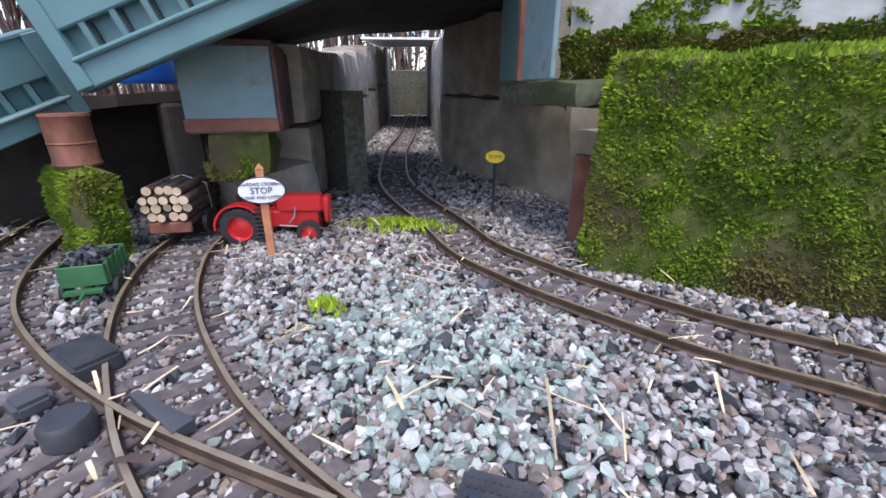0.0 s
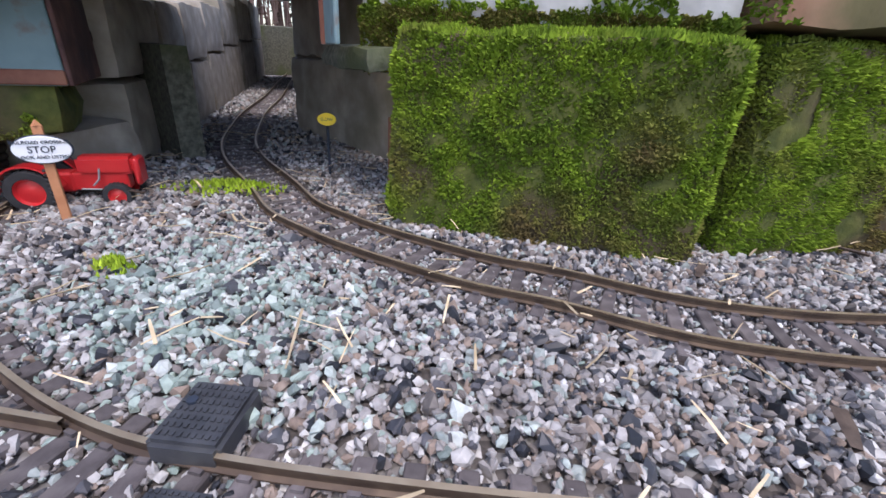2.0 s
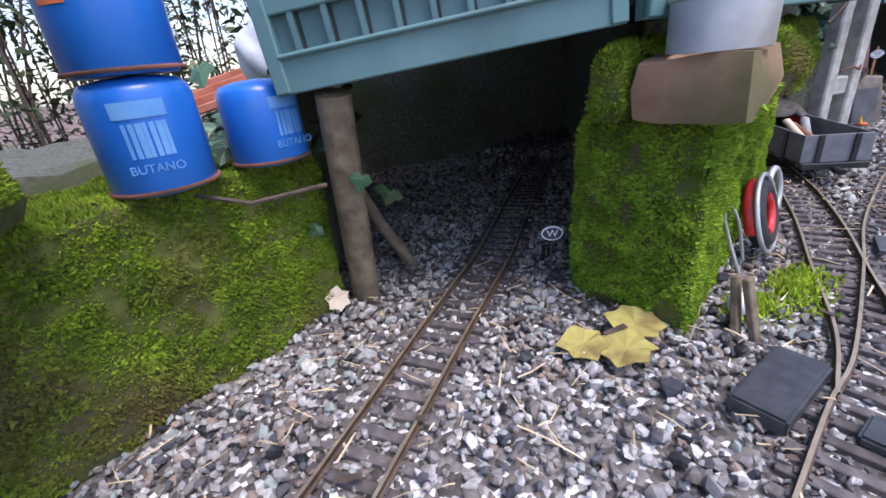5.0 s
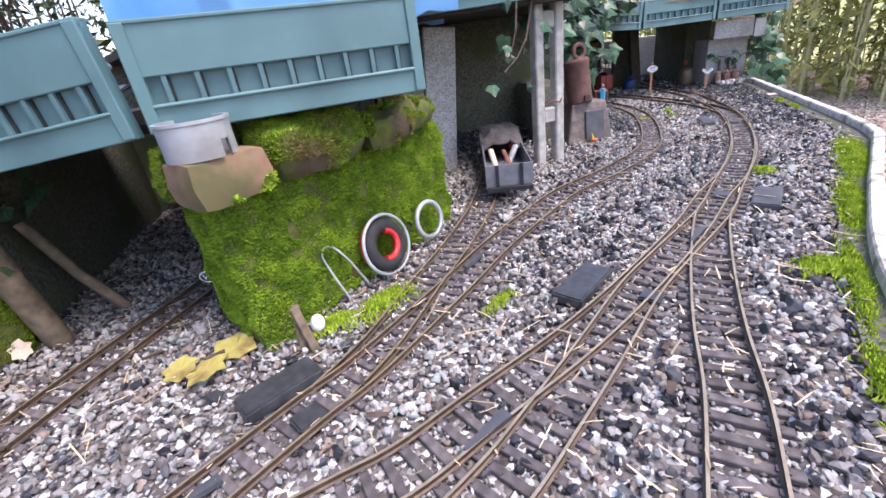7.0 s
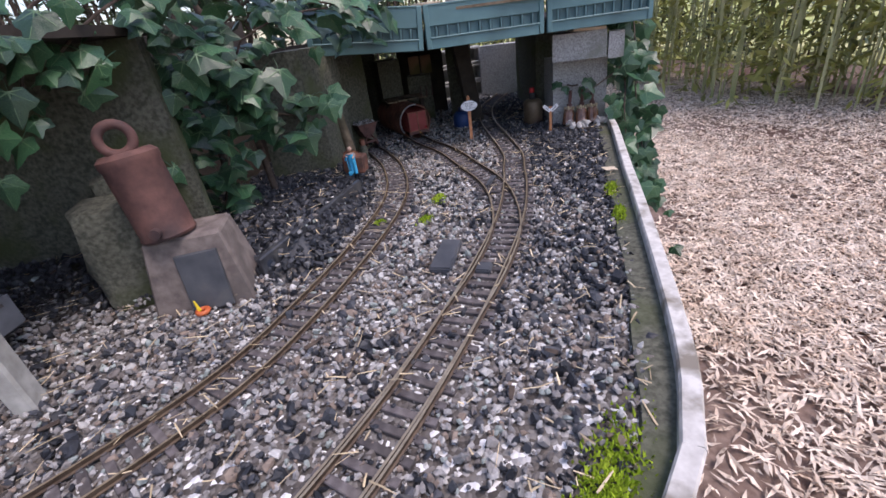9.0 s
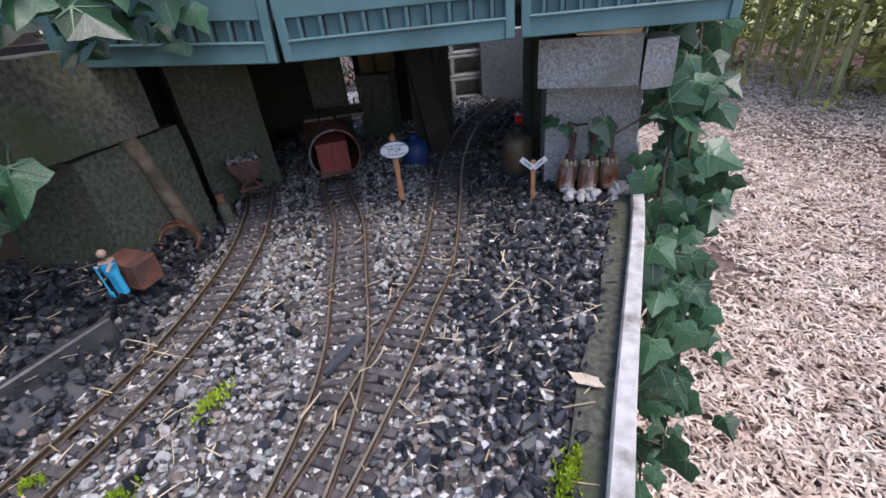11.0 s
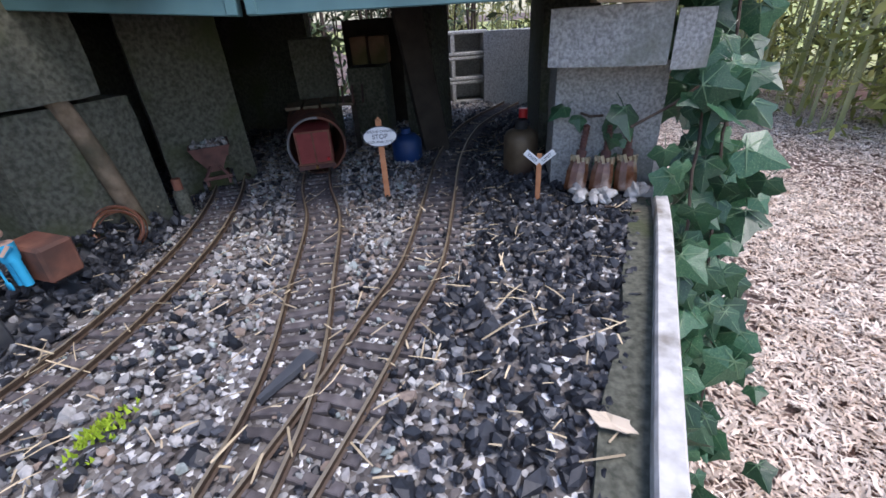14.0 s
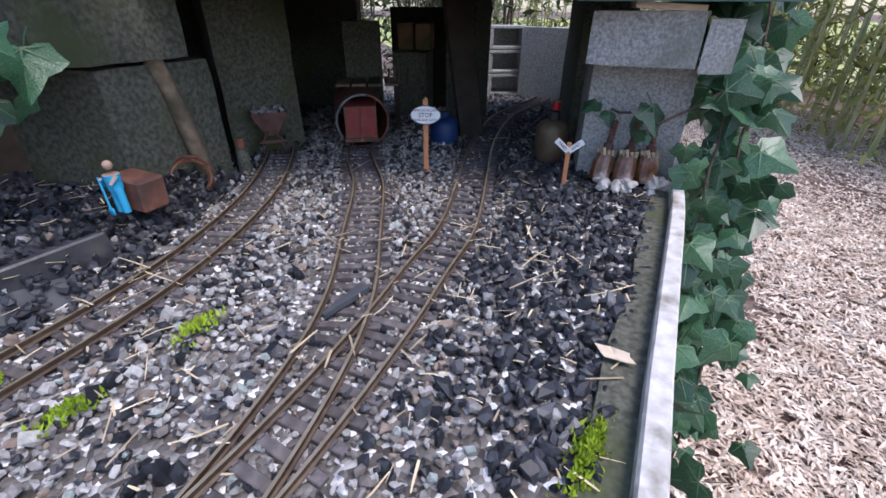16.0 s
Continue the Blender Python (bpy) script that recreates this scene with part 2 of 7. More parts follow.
M_BLEAF = mat("bamboo_leaf", (0.22, 0.24, 0.06), (0.48, 0.47, 0.16), 2.0, 0.6, bump=0, island=0.5)
M_BCULM = mat("bamboo_culm", (0.22, 0.24, 0.10), (0.38, 0.36, 0.19), 3.0, 0.5, bump=0.1, rand=0.35)
M_SKINP = mat("figure_paint", (0.42, 0.27, 0.20), (0.50, 0.34, 0.26), 90, 0.7, bump=0)
M_CYAN = mat("sky_blue_paint", (0.02, 0.36, 0.62), (0.03, 0.42, 0.68), 80, 0.6, bump=0)
M_CLOTH = mat("grey_cloth", (0.06, 0.055, 0.052), (0.11, 0.10, 0.095), 140, 0.95, bump=0.6)
M_TARP = mat("blue_tarp", (0.06, 0.22, 0.45), (0.12, 0.32, 0.55), 5, 0.4, bump=0.4, dist=0.02)
M_GLASS_B = mat("amber_bottle", (0.10, 0.035, 0.012), (0.24, 0.11, 0.06), 60, 0.25, bump=0.3, c=(0.42, 0.30, 0.24), cscale=22, cmin=0.5, cmax=0.62, coat=0.5)


# ---- mesh helpers ----
def mesh_object(name, verts, faces, material, parent=None, label="", smooth=False):
    me = bpy.data.meshes.new(name)
    me.from_pydata([tuple(v) for v in verts], [], [tuple(f) for f in faces])
    me.materials.append(material)
    if smooth:
        me.shade_smooth()
    ob = new(name, me)
    ob.parent = parent
    if label:
        tagged(ob, label)
    return ob


def part(name, bm, material, parent=None, label="", smooth=None):
    """Links a bmesh as one mesh object under a thing or a part."""
    bmesh.ops.recalc_face_normals(bm, faces=bm.faces)
    me = bpy.data.meshes.new(name)
    if smooth is not None:
        for f in bm.faces:
            f.smooth = True
    bm.to_mesh(me)
    bm.free()
    me.materials.append(material)
    if smooth is not None:
        me.set_sharp_from_angle(angle=radians(smooth))
    ob = new(name, me)
    ob.parent = parent
    if label:
        tagged(ob, label)
    return ob


def thing(name, label, category, m=None, group="", kind=""):
    ob = new(name)
    ob.empty_display_size = 0.02
    if m is not None:
        ob.matrix_world = m
    return tagged(ob, label, category, group, kind)


def add_box(bm, c, s, m=None, bevel=0.0, seg=1):
    r = bmesh.ops.create_cube(bm, size=1)["verts"]
    mm = Matrix.Translation(c) @ (m or Matrix()) @ Matrix.Diagonal((*s, 1))
    bmesh.ops.transform(bm, matrix=mm, verts=r)
    if bevel:
        es = list({e for v in r for e in v.link_edges})
        bmesh.ops.bevel(bm, geom=es, offset=bevel, segments=seg, affect="EDGES")
    return r


def add_cyl(bm, p0, p1, r0, r1=None, n=16, caps=True):
    p0, p1 = Vector(p0), Vector(p1)
    r1 = r0 if r1 is None else r1
    d = p1 - p0
    q = d.to_track_quat("Z", "Y").to_matrix().to_4x4()
    v = bmesh.ops.create_cone(bm, cap_ends=caps, segments=n, radius1=r0, radius2=r1, depth=d.length)["verts"]
    bmesh.ops.transform(bm, matrix=Matrix.Translation((p0 + p1) / 2) @ q, verts=v)
    return v


def add_lathe(bm, profile, n=24, m=None, closed=False):
    """A surface of revolution round z from (radius, height) pairs."""
    rings = []
    for r, z in profile:
        rings.append([bm.verts.new((r * math.cos(2 * math.pi * i / n), r * math.sin(2 * math.pi * i / n), z)) for i in range(n)])
    for a, b in zip(rings, rings[1:]):
        for i in range(n):
            bm.faces.new((a[i], a[(i + 1) % n], b[(i + 1) % n], b[i]))
    if closed:
        for i in range(n):
            bm.faces.new((rings[-1][i], rings[-1][(i + 1) % n], rings[0][(i + 1) % n], rings[0][i]))
    if profile[0][0] > 0.0 and not closed:
        bm.faces.new(rings[0][::-1])
    if profile[-1][0] > 0.0 and not closed:
        bm.faces.new(rings[-1])
    vs = [v for r in rings for v in r]
    if m is not None:
        bmesh.ops.transform(bm, matrix=m, verts=vs)
    return vs


def add_torus(bm, R, r, n=32, k=10, m=None, squash=1.0):
    rings = []
    for i in range(n):
        a = 2 * math.pi * i / n
        rings.append([bm.verts.new(((R + r * math.cos(b)) * math.cos(a), (R + r * math.cos(b)) * math.sin(a), squash * r * math.sin(b)))
                      for b in (2 * math.pi * j / k for j in range(k))])
    for i in range(n):
        a, b = rings[i], rings[(i + 1) % n]
        for j in range(k):
            bm.faces.new((a[j], b[j], b[(j + 1) % k], a[(j + 1) % k]))
    vs = [v for r_ in rings for v in r_]
    if m is not None:
        bmesh.ops.transform(bm, matrix=m, verts=vs)
    return vs


def add_tube(bm, pts, r, n=8):
    """A round bar along a line of points."""
    pts = [Vector(p) for p in pts]
    rings = []
    for i, p in enumerate(pts):
        d = (pts[min(i + 1, len(pts) - 1)] - pts[max(i - 1, 0)]).normalized()
        u = d.orthogonal().normalized() if i == 0 else (rings_u - d * rings_u.dot(d)).normalized()
        rings_u = u
        w = d.cross(u)
        rr = r[i] if isinstance(r, (list, tuple)) else r
        rings.append([bm.verts.new(p + rr * (math.cos(2 * math.pi * j / n) * u + math.sin(2 * math.pi * j / n) * w)) for j in range(n)])
    for a, b in zip(rings, rings[1:]):
        for j in range(n):
            bm.faces.new((a[j], a[(j + 1) % n], b[(j + 1) % n], b[j]))
    bm.faces.new(rings[0][::-1])
    bm.faces.new(rings[-1])


def box_part(name, c, s, material, parent=None, label="", bevel=0.0, m=None):
    bm = bmesh.new()
    add_box(bm, c, s, m, bevel)
    return part(name, bm, material, parent, label)


def cyl_part(name, p0, p1, r, material, parent=None, label="", r1=None, n=20):
    bm = bmesh.new()
    add_cyl(bm, p0, p1, r, r1, n)
    return part(name, bm, material, parent, label, smooth=40)


def spline(pts, step=0.008):
    """Points at even steps along a smooth curve through the given ones."""
    p = [np.array(q, float) for q in pts]
    p = [2 * p[0] - p[1]] + p + [2 * p[-1] - p[-2]]
    out = []
    for i in range(1, len(p) - 2):
        n = 24
        for s in range(n):
            u = s / n
            out.append(0.5 * (2 * p[i] + (p[i + 1] - p[i - 1]) * u + (2 * p[i - 1] - 5 * p[i] + 4 * p[i + 1] - p[i + 2]) * u * u
                              + (3 * p[i] - p[i - 1] - 3 * p[i + 1] + p[i + 2]) * u ** 3))
    out.append(p[-2])
    out = np.array(out)
    for _ in range(12):
        out[1:-1] = 0.25 * out[:-2] + 0.5 * out[1:-1] + 0.25 * out[2:]
    d = np.r_[0, np.cumsum(np.linalg.norm(np.diff(out, axis=0), axis=1))]
    s = np.linspace(0, d[-1], max(3, int(d[-1] / step)))
    return np.stack([np.interp(s, d, out[:, k]) for k in range(out.shape[1])], 1)


def rough_block(name, corners, z0, z1, material, parent=None, label="", amp=0.006, cell=0.02, seed=0, lean=0.0):
    """A weathered block on a four-cornered plan: a closed grid box with rounded, uneven faces."""
    rng = noise
    c = [np.array(q, float) for q in corners]
    lu = max(np.linalg.norm(c[1] - c[0]), np.linalg.norm(c[2] - c[3]))
    lv = max(np.linalg.norm(c[3] - c[0]), np.linalg.norm(c[2] - c[1]))
    nu, nv, nw = (max(2, min(26, int(l / cell))) for l in (lu, lv, z1 - z0))
    bm = bmesh.new()
    keys = {}

    def vert(i, j, k):
        if (i, j, k) not in keys:
            u, v, w = i / nu, j / nv, k / nw
            xy = c[0] * (1 - u) * (1 - v) + c[1] * u * (1 - v) + c[2] * u * v + c[3] * (1 - u) * v
            p = Vector((xy[0], xy[1], z0 + (z1 - z0) * w))
            mid = Vector((*(sum(c) / 4), (z0 + z1) / 2))
            d = noise.noise_vector((p + Vector((seed * 3.1, seed, 0))) * 22) * amp + noise.noise_vector(p * 70 + Vector((seed, 0, 0))) * amp * 0.45
            edge = (i in (0, nu)) + (j in (0, nv)) + (k in (0, nw))
            if edge > 1:
                d += (mid - p).normalized() * amp * (edge - 1) * 0.9
            keys[i, j, k] = bm.verts.new(p + d)
        return keys[i, j, k]

    def sheet(n1, n2, f):
        for a in range(n1):
            for b in range(n2):
                bm.faces.new((f(a, b), f(a + 1, b), f(a + 1, b + 1), f(a, b + 1)))
    for k in (0, nw):
        sheet(nu, nv, lambda a, b: vert(a, b, k))
    for j in (0, nv):
        sheet(nu, nw, lambda a, b: vert(a, j, b))
    for i in (0, nu):
        sheet(nv, nw, lambda a, b: vert(i, a, b))
    return part(name, bm, material, parent, label, smooth=50)


def moss_on(parent, source, density, size, seed, keep=0.0, up=0.0, material=None, scale=14.0, zmin=-1.0, zmax=9.0):
    """Small moss tufts over the faces of a block, thinning out where the stone shows."""
    rs = np.random.RandomState(seed)
    me = source.data
    vs, fs = [], []
    for poly in me.polygons:
        n = poly.normal
        if n.z < -0.3 or 0.5 * n.x - 0.85 * n.y < -0.35:
            continue
        co = [me.vertices[i].co for i in poly.vertices]
        cnt = rs.poisson(poly.area * density)
        for _ in range(cnt):
            a, b = rs.rand(2)
            p = (co[0] * (1 - a) + co[1] * a) * (1 - b) + (co[3] * (1 - a) + co[2] * a) * b if len(co) == 4 else poly.center
            if not zmin < p.z < zmax or noise.noise(p * scale) + 0.5 * noise.noise(p * scale * 3) + up * n.z < keep:
                continue
            s = size * (0.5 + rs.rand()) * (1 + 0.7 * noise.noise(p * 70))
            p = p + n * (0.0035 * noise.noise(p * 48) + 0.001)
            tip = p + (n + Vector((rs.randn() * 0.6, rs.randn() * 0.6, 0.35 + rs.randn() * 0.4))).normalized() * s
            t = n.orthogonal().normalized()
            t = t * math.cos(rs.rand() * 6) + n.cross(t) * math.sin(rs.rand() * 6)
            w = n.cross(t) * s * 0.45
            t = t * s * 0.45
            k = len(vs)
            base = p - n * 0.001
            vs += [base + t, base - t * 0.5 + w, base - t * 0.5 - w, tip]
            fs += [(k, k + 1, k + 3), (k + 1, k + 2, k + 3), (k + 2, k, k + 3)]
    ob = mesh_object("moss", vs, fs, material or M_MOSS, parent, "thick green moss cushion")
    return tagged(ob, kind="stuff")


PHI = (1 + 5 ** 0.5) / 2
CHUNK = np.array([(-1, PHI, 0), (1, PHI, 0), (-1, -PHI, 0), (1, -PHI, 0), (0, -1, PHI), (0, 1, PHI), (0, -1, -PHI), (0, 1, -PHI), (PHI, 0, -1), (PHI, 0, 1), (-PHI, 0, -1), (-PHI, 0, 1)]) * 0.50
CHUNKF = np.array([(0, 11, 5), (0, 5, 1), (0, 1, 7), (0, 7, 10), (0, 10, 11), (1, 5, 9), (5, 11, 4), (11, 10, 2), (10, 7, 6), (7, 1, 8),
                   (3, 9, 4), (3, 4, 2), (3, 2, 6), (3, 6, 8), (3, 8, 9), (4, 9, 5), (2, 4, 11), (6, 2, 10), (8, 6, 7), (9, 8, 1)])


def stones(name, pos, size, material, rs, label, parent=None, flat=0.7, jag=0.3):
    """Many small broken stones, each an island of its own, in one mesh."""
    n = len(pos)
    v = CHUNK[None] * (1 + 0.6 * jag * rs.randn(n, 12, 1).clip(-1.5, 1.5)) + jag * 0.7 * rs.uniform(-1, 1, (n, 12, 3))
    v = v * (0.65 + 0.7 * rs.rand(n, 1, 3))
    v[:, :, 2] *= flat
    q = rs.randn(n, 4)
    q[:, 1:3] *= 0.6
    q /= np.linalg.norm(q, axis=1, keepdims=True)
    w, x, y, z = q.T
    R = np.stack([np.stack([1 - 2 * (y * y + z * z), 2 * (x * y - z * w), 2 * (x * z + y * w)], -1),
                  np.stack([2 * (x * y + z * w), 1 - 2 * (x * x + z * z), 2 * (y * z - x * w)], -1),
                  np.stack([2 * (x * z - y * w), 2 * (y * z + x * w), 1 - 2 * (x * x + y * y)], -1)], 1)
    v = np.einsum("nij,nkj->nki", R, v) * size[:, None, None] + pos[:, None, :]
    f = (CHUNKF[None] + 12 * np.arange(n)[:, None, None]).reshape(-1, 3)
    me = bpy.data.meshes.new(name)
    me.vertices.add(n * 12)
    me.vertices.foreach_set("co", v.ravel().astype(np.float32))
    me.loops.add(len(f) * 3)
    me.loops.foreach_set("vertex_index", f.ravel().astype(np.int32))
    me.polygons.add(len(f))
    me.polygons.foreach_set("loop_start", np.arange(0, len(f) * 3, 3, dtype=np.int32))
    me.polygons.foreach_set("use_smooth", np.zeros(len(f), bool))
    me.update(calc_edges=True)
    me.validate()
    me.shade_flat()
    me.materials.append(material)
    ob = new(name, me)
    ob.parent = parent
    return tagged(ob, label, "gravel", kind="stuff")


def inside(poly, x, y):
    """Which of the points lie inside a polygon."""
    res = np.zeros(len(x), bool)
    px, py = np.array(poly).T
    j = len(px) - 1
    for i in range(len(px)):
        cross = ((py[i] > y) != (py[j] > y)) & (x < (px[j] - px[i]) * (y - py[i]) / (py[j] - py[i] + 1e-12) + px[i])
        res ^= cross
        j = i
    return res


def near_line(line, x, y):
    """The distance of points from a line of points."""
    best = np.full(len(x), 9.0)
    for a, b in zip(line[:-1], line[1:]):
        d = b - a
        u = (((x - a[0]) * d[0] + (y - a[1]) * d[1]) / (d @ d)).clip(0, 1)
        best = np.minimum(best, np.hypot(x - a[0] - u * d[0], y - a[1] - u * d[1]))
    return best

# ---- ground, raised bed and edging ----
EDGE = [(0.302, -0.800), (0.590, -0.470), (0.815, -0.140), (0.940, 0.012), (1.082, 0.205), (1.272, 0.402), (1.437, 0.562), (1.530, 0.652), (1.598, 0.765),
        (1.738, 1.081), (1.803, 1.235), (1.860, 1.366), (1.936, 1.541), (1.980, 1.655), (2.041, 1.824), (2.199, 2.248), (2.300, 2.750)]
BED = [(-2.900, -1.300), (-0.200, -1.250)] + EDGE + [(1.200, 2.900), (0.300, 2.000), (-0.600, 1.000), (-2.900, 1.600)]
bm = bmesh.new()
add_box(bm, (0, 0, -0.87), (600, 600, 0.1))
tagged(part("ground", bm, M_PATH), "bare brown earth of the garden path", "ground", kind="structure")

bm = bmesh.new()
top = [bm.verts.new((x, y, -0.012)) for x, y in BED]
low = [bm.verts.new((x, y, -0.84)) for x, y in BED]
bm.faces.new(top)
for i in range(len(BED)):
    j = (i + 1) % len(BED)
    bm.faces.new((top[i], low[i], low[j], top[j]))
tagged(part("raised_bed", bm, M_BED), "raised soil bed that carries the garden railway", "bed", kind="structure")

# edge boards: three lengths butted end to end, tops chipped
for a, b in ((0, 8), (7, 11), (10, 17)):
    line = spline(EDGE[a:b], 0.03)
    bm = bmesh.new()
    prev = None
    for i, p in enumerate(line):
        d = line[min(i + 1, len(line) - 1)] - line[max(i - 1, 0)]
        d = d / np.linalg.norm(d)
        n = np.array([d[1], -d[0]])
        wob = 0.0012 * noise.noise((p[0] * 20, p[1] * 20, a))
        q = p - n * 0.002
        cs = [(q - n * 0.008, -0.16), (q - n * 0.008, 0.012 + wob), (q - n * 0.006, 0.015 + wob), (q + n * 0.008, 0.015 - wob), (q + n * 0.010, 0.012), (q + n * 0.010, -0.16)]
        ring = [bm.verts.new((*c, z)) for c, z in cs]
        if prev:
            for k in range(6):
                bm.faces.new((prev[k], prev[(k + 1) % 6], ring[(k + 1) % 6], ring[k]))
        else:
            bm.faces.new(ring)
        prev = ring
    bm.faces.new(prev[::-1])
    tagged(part("edge_board", bm, M_BOARD), "pale weathered edging board with chipped paint on the bed's rim", "board", "edging boards")

# concrete strip along the inside of the boards
line = spline(EDGE[3:15], 0.02)
bm = bmesh.new()
prev = None
for i, p in enumerate(line):
    d = line[min(i + 1, len(line) - 1)] - line[max(i - 1, 0)]
    d = d / np.linalg.norm(d)
    n = np.array([d[1], -d[0]])
    w = 0.042 + 0.012 * noise.noise((p[0] * 9, p[1] * 9, 3))
    ring = [bm.verts.new((*(p - n * w), -0.02)), bm.verts.new((*(p - n * (w - 0.003)), -0.004 + 0.001 * noise.noise((p[0] * 40, 1, 0)))), bm.verts.new((*(p - n * 0.009), -0.002)), bm.verts.new((*(p - n * 0.009), -0.02))]
    if prev:
        for k in range(4):
            bm.faces.new((prev[k], prev[(k + 1) % 4], ring[(k + 1) % 4], ring[k]))
    prev = ring
strip = tagged(part("edge_kerb", bm, M_CONCD), "grey mossy concrete strip inside the edging board", "kerb", kind="structure")

# ---- railway tracks ----
GAUGE = 0.0235
T1 = [(-2.631, 0.747), (-2.071, 0.327), (-1.640, 0.010), (-1.370, -0.205), (-1.200, -0.325), (-1.075, -0.405), (-0.965, -0.455), (-0.846, -0.491), (-0.764, -0.519),
      (-0.701, -0.523), (-0.650, -0.521), (-0.555, -0.506), (-0.496, -0.486), (-0.419, -0.466), (-0.352, -0.432), (-0.290, -0.385), (-0.208, -0.314),
      (-0.129, -0.251), (-0.058, -0.194), (0.016, -0.113), (0.078, -0.006), (0.112, 0.097), (0.149, 0.225), (0.175, 0.310), (0.204, 0.409),
      (0.253, 0.630), (0.329, 0.948)]
M1 = [(-1.152, -0.472), (-1.055, -0.582), (-0.923, -0.673), (-0.851, -0.703), (-0.784, -0.717), (-0.718, -0.720), (-0.666, -0.717), (-0.603, -0.704),
      (-0.553, -0.683), (-0.479, -0.638), (-0.398, -0.583), (-0.350, -0.546), (-0.301, -0.501), (-0.246, -0.449), (-0.175, -0.386), (-0.104, -0.328),
      (-0.011, -0.262), (0.070, -0.202), (0.168, -0.126), (0.279, -0.009), (0.321, 0.035), (0.401, 0.123), (0.454, 0.176), (0.562, 0.317),
      (0.637, 0.421), (0.731, 0.531), (0.828, 0.633), (0.951, 0.716), (1.098, 0.845), (1.178, 0.975), (1.265, 1.175), (1.315, 1.360), (1.316, 1.553),
      (1.282, 1.722), (1.238, 1.854)]
L1 = [(-1.550, -0.620), (-1.249, -0.709), (-1.071, -0.777), (-0.953, -0.806), (-0.867, -0.810), (-0.786, -0.793), (-0.724, -0.771), (-0.678, -0.750), (-0.603, -0.708)]
SID = [(0.412, 0.132), (0.461, 0.207), (0.515, 0.323), (0.564, 0.423), (0.609, 0.527), (0.646, 0.632), (0.696, 0.833), (0.712, 1.100)]
XOV = [(0.105, -0.175), (0.190, -0.108), (0.281, -0.052), (0.384, -0.005), (0.454, 0.026), (0.503, 0.048), (0.569, 0.094), (0.675, 0.165), (0.780, 0.248),
       (0.926, 0.378), (1.038, 0.493), (1.151, 0.599), (1.280, 0.755), (1.380, 0.902), (1.443, 1.003), (1.493, 1.112), (1.518, 1.238),
       (1.520, 1.340), (1.500, 1.467), (1.471, 1.633), (1.425, 1.767), (1.389, 1.918)]
MAIN = [(-0.097, -0.587), (0.056, -0.451), (0.211, -0.352), (0.277, -0.301), (0.379, -0.211), (0.489, -0.108), (0.596, -0.021), (0.654, 0.036),
        (0.727, 0.112), (0.817, 0.209), (0.910, 0.291), (1.031, 0.395), (1.129, 0.504), (1.278, 0.670), (1.387, 0.824), (1.493, 1.008),
        (1.560, 1.147), (1.610, 1.289), (1.636, 1.385), (1.667, 1.499), (1.684, 1.685), (1.700, 1.887), (1.733, 2.073), (1.781, 2.220),
        (1.900, 2.450)]
M3 = [(0.527, -0.452), (0.635, -0.266), (0.741, -0.085), (0.812, 0.032), (0.861, 0.128), (0.932, 0.249), (1.017, 0.378), (1.067, 0.432)]


def offset(line, by):
    d = np.gradient(line, axis=0)
    d /= np.linalg.norm(d, axis=1, keepdims=True)
    return line + by * np.stack([-d[:, 1], d[:, 0]], 1)


SLEEPER = bmesh.new()
add_box(SLEEPER, (0, 0, -0.0095), (0.0088, 0.074, 0.006), bevel=0.0008)
for sy in (-1, 1):
    for sx in (-1, 1):
        add_box(SLEEPER, (0, sy * (GAUGE + sx * 0.0035), -0.0058), (0.005, 0.002, 0.0022))
SLEEPER_MESH = bpy.data.meshes.new("sleeper")
SLEEPER.to_mesh(SLEEPER_MESH)
SLEEPER.free()
SLEEPER_MESH.materials.append(M_SLEEP)
PROFILE = [(-0.0026, -0.0066), (-0.0026, -0.0058), (-0.0006, -0.0050), (-0.0006, -0.0022), (-0.0013, -0.0016), (-0.0013, 0.0), (0.0013, 0.0), (0.0013, -0.0016), (0.0006, -0.0022), (0.0006, -0.0050), (0.0026, -0.0058), (0.0026, -0.0066)]
CENTRES = []


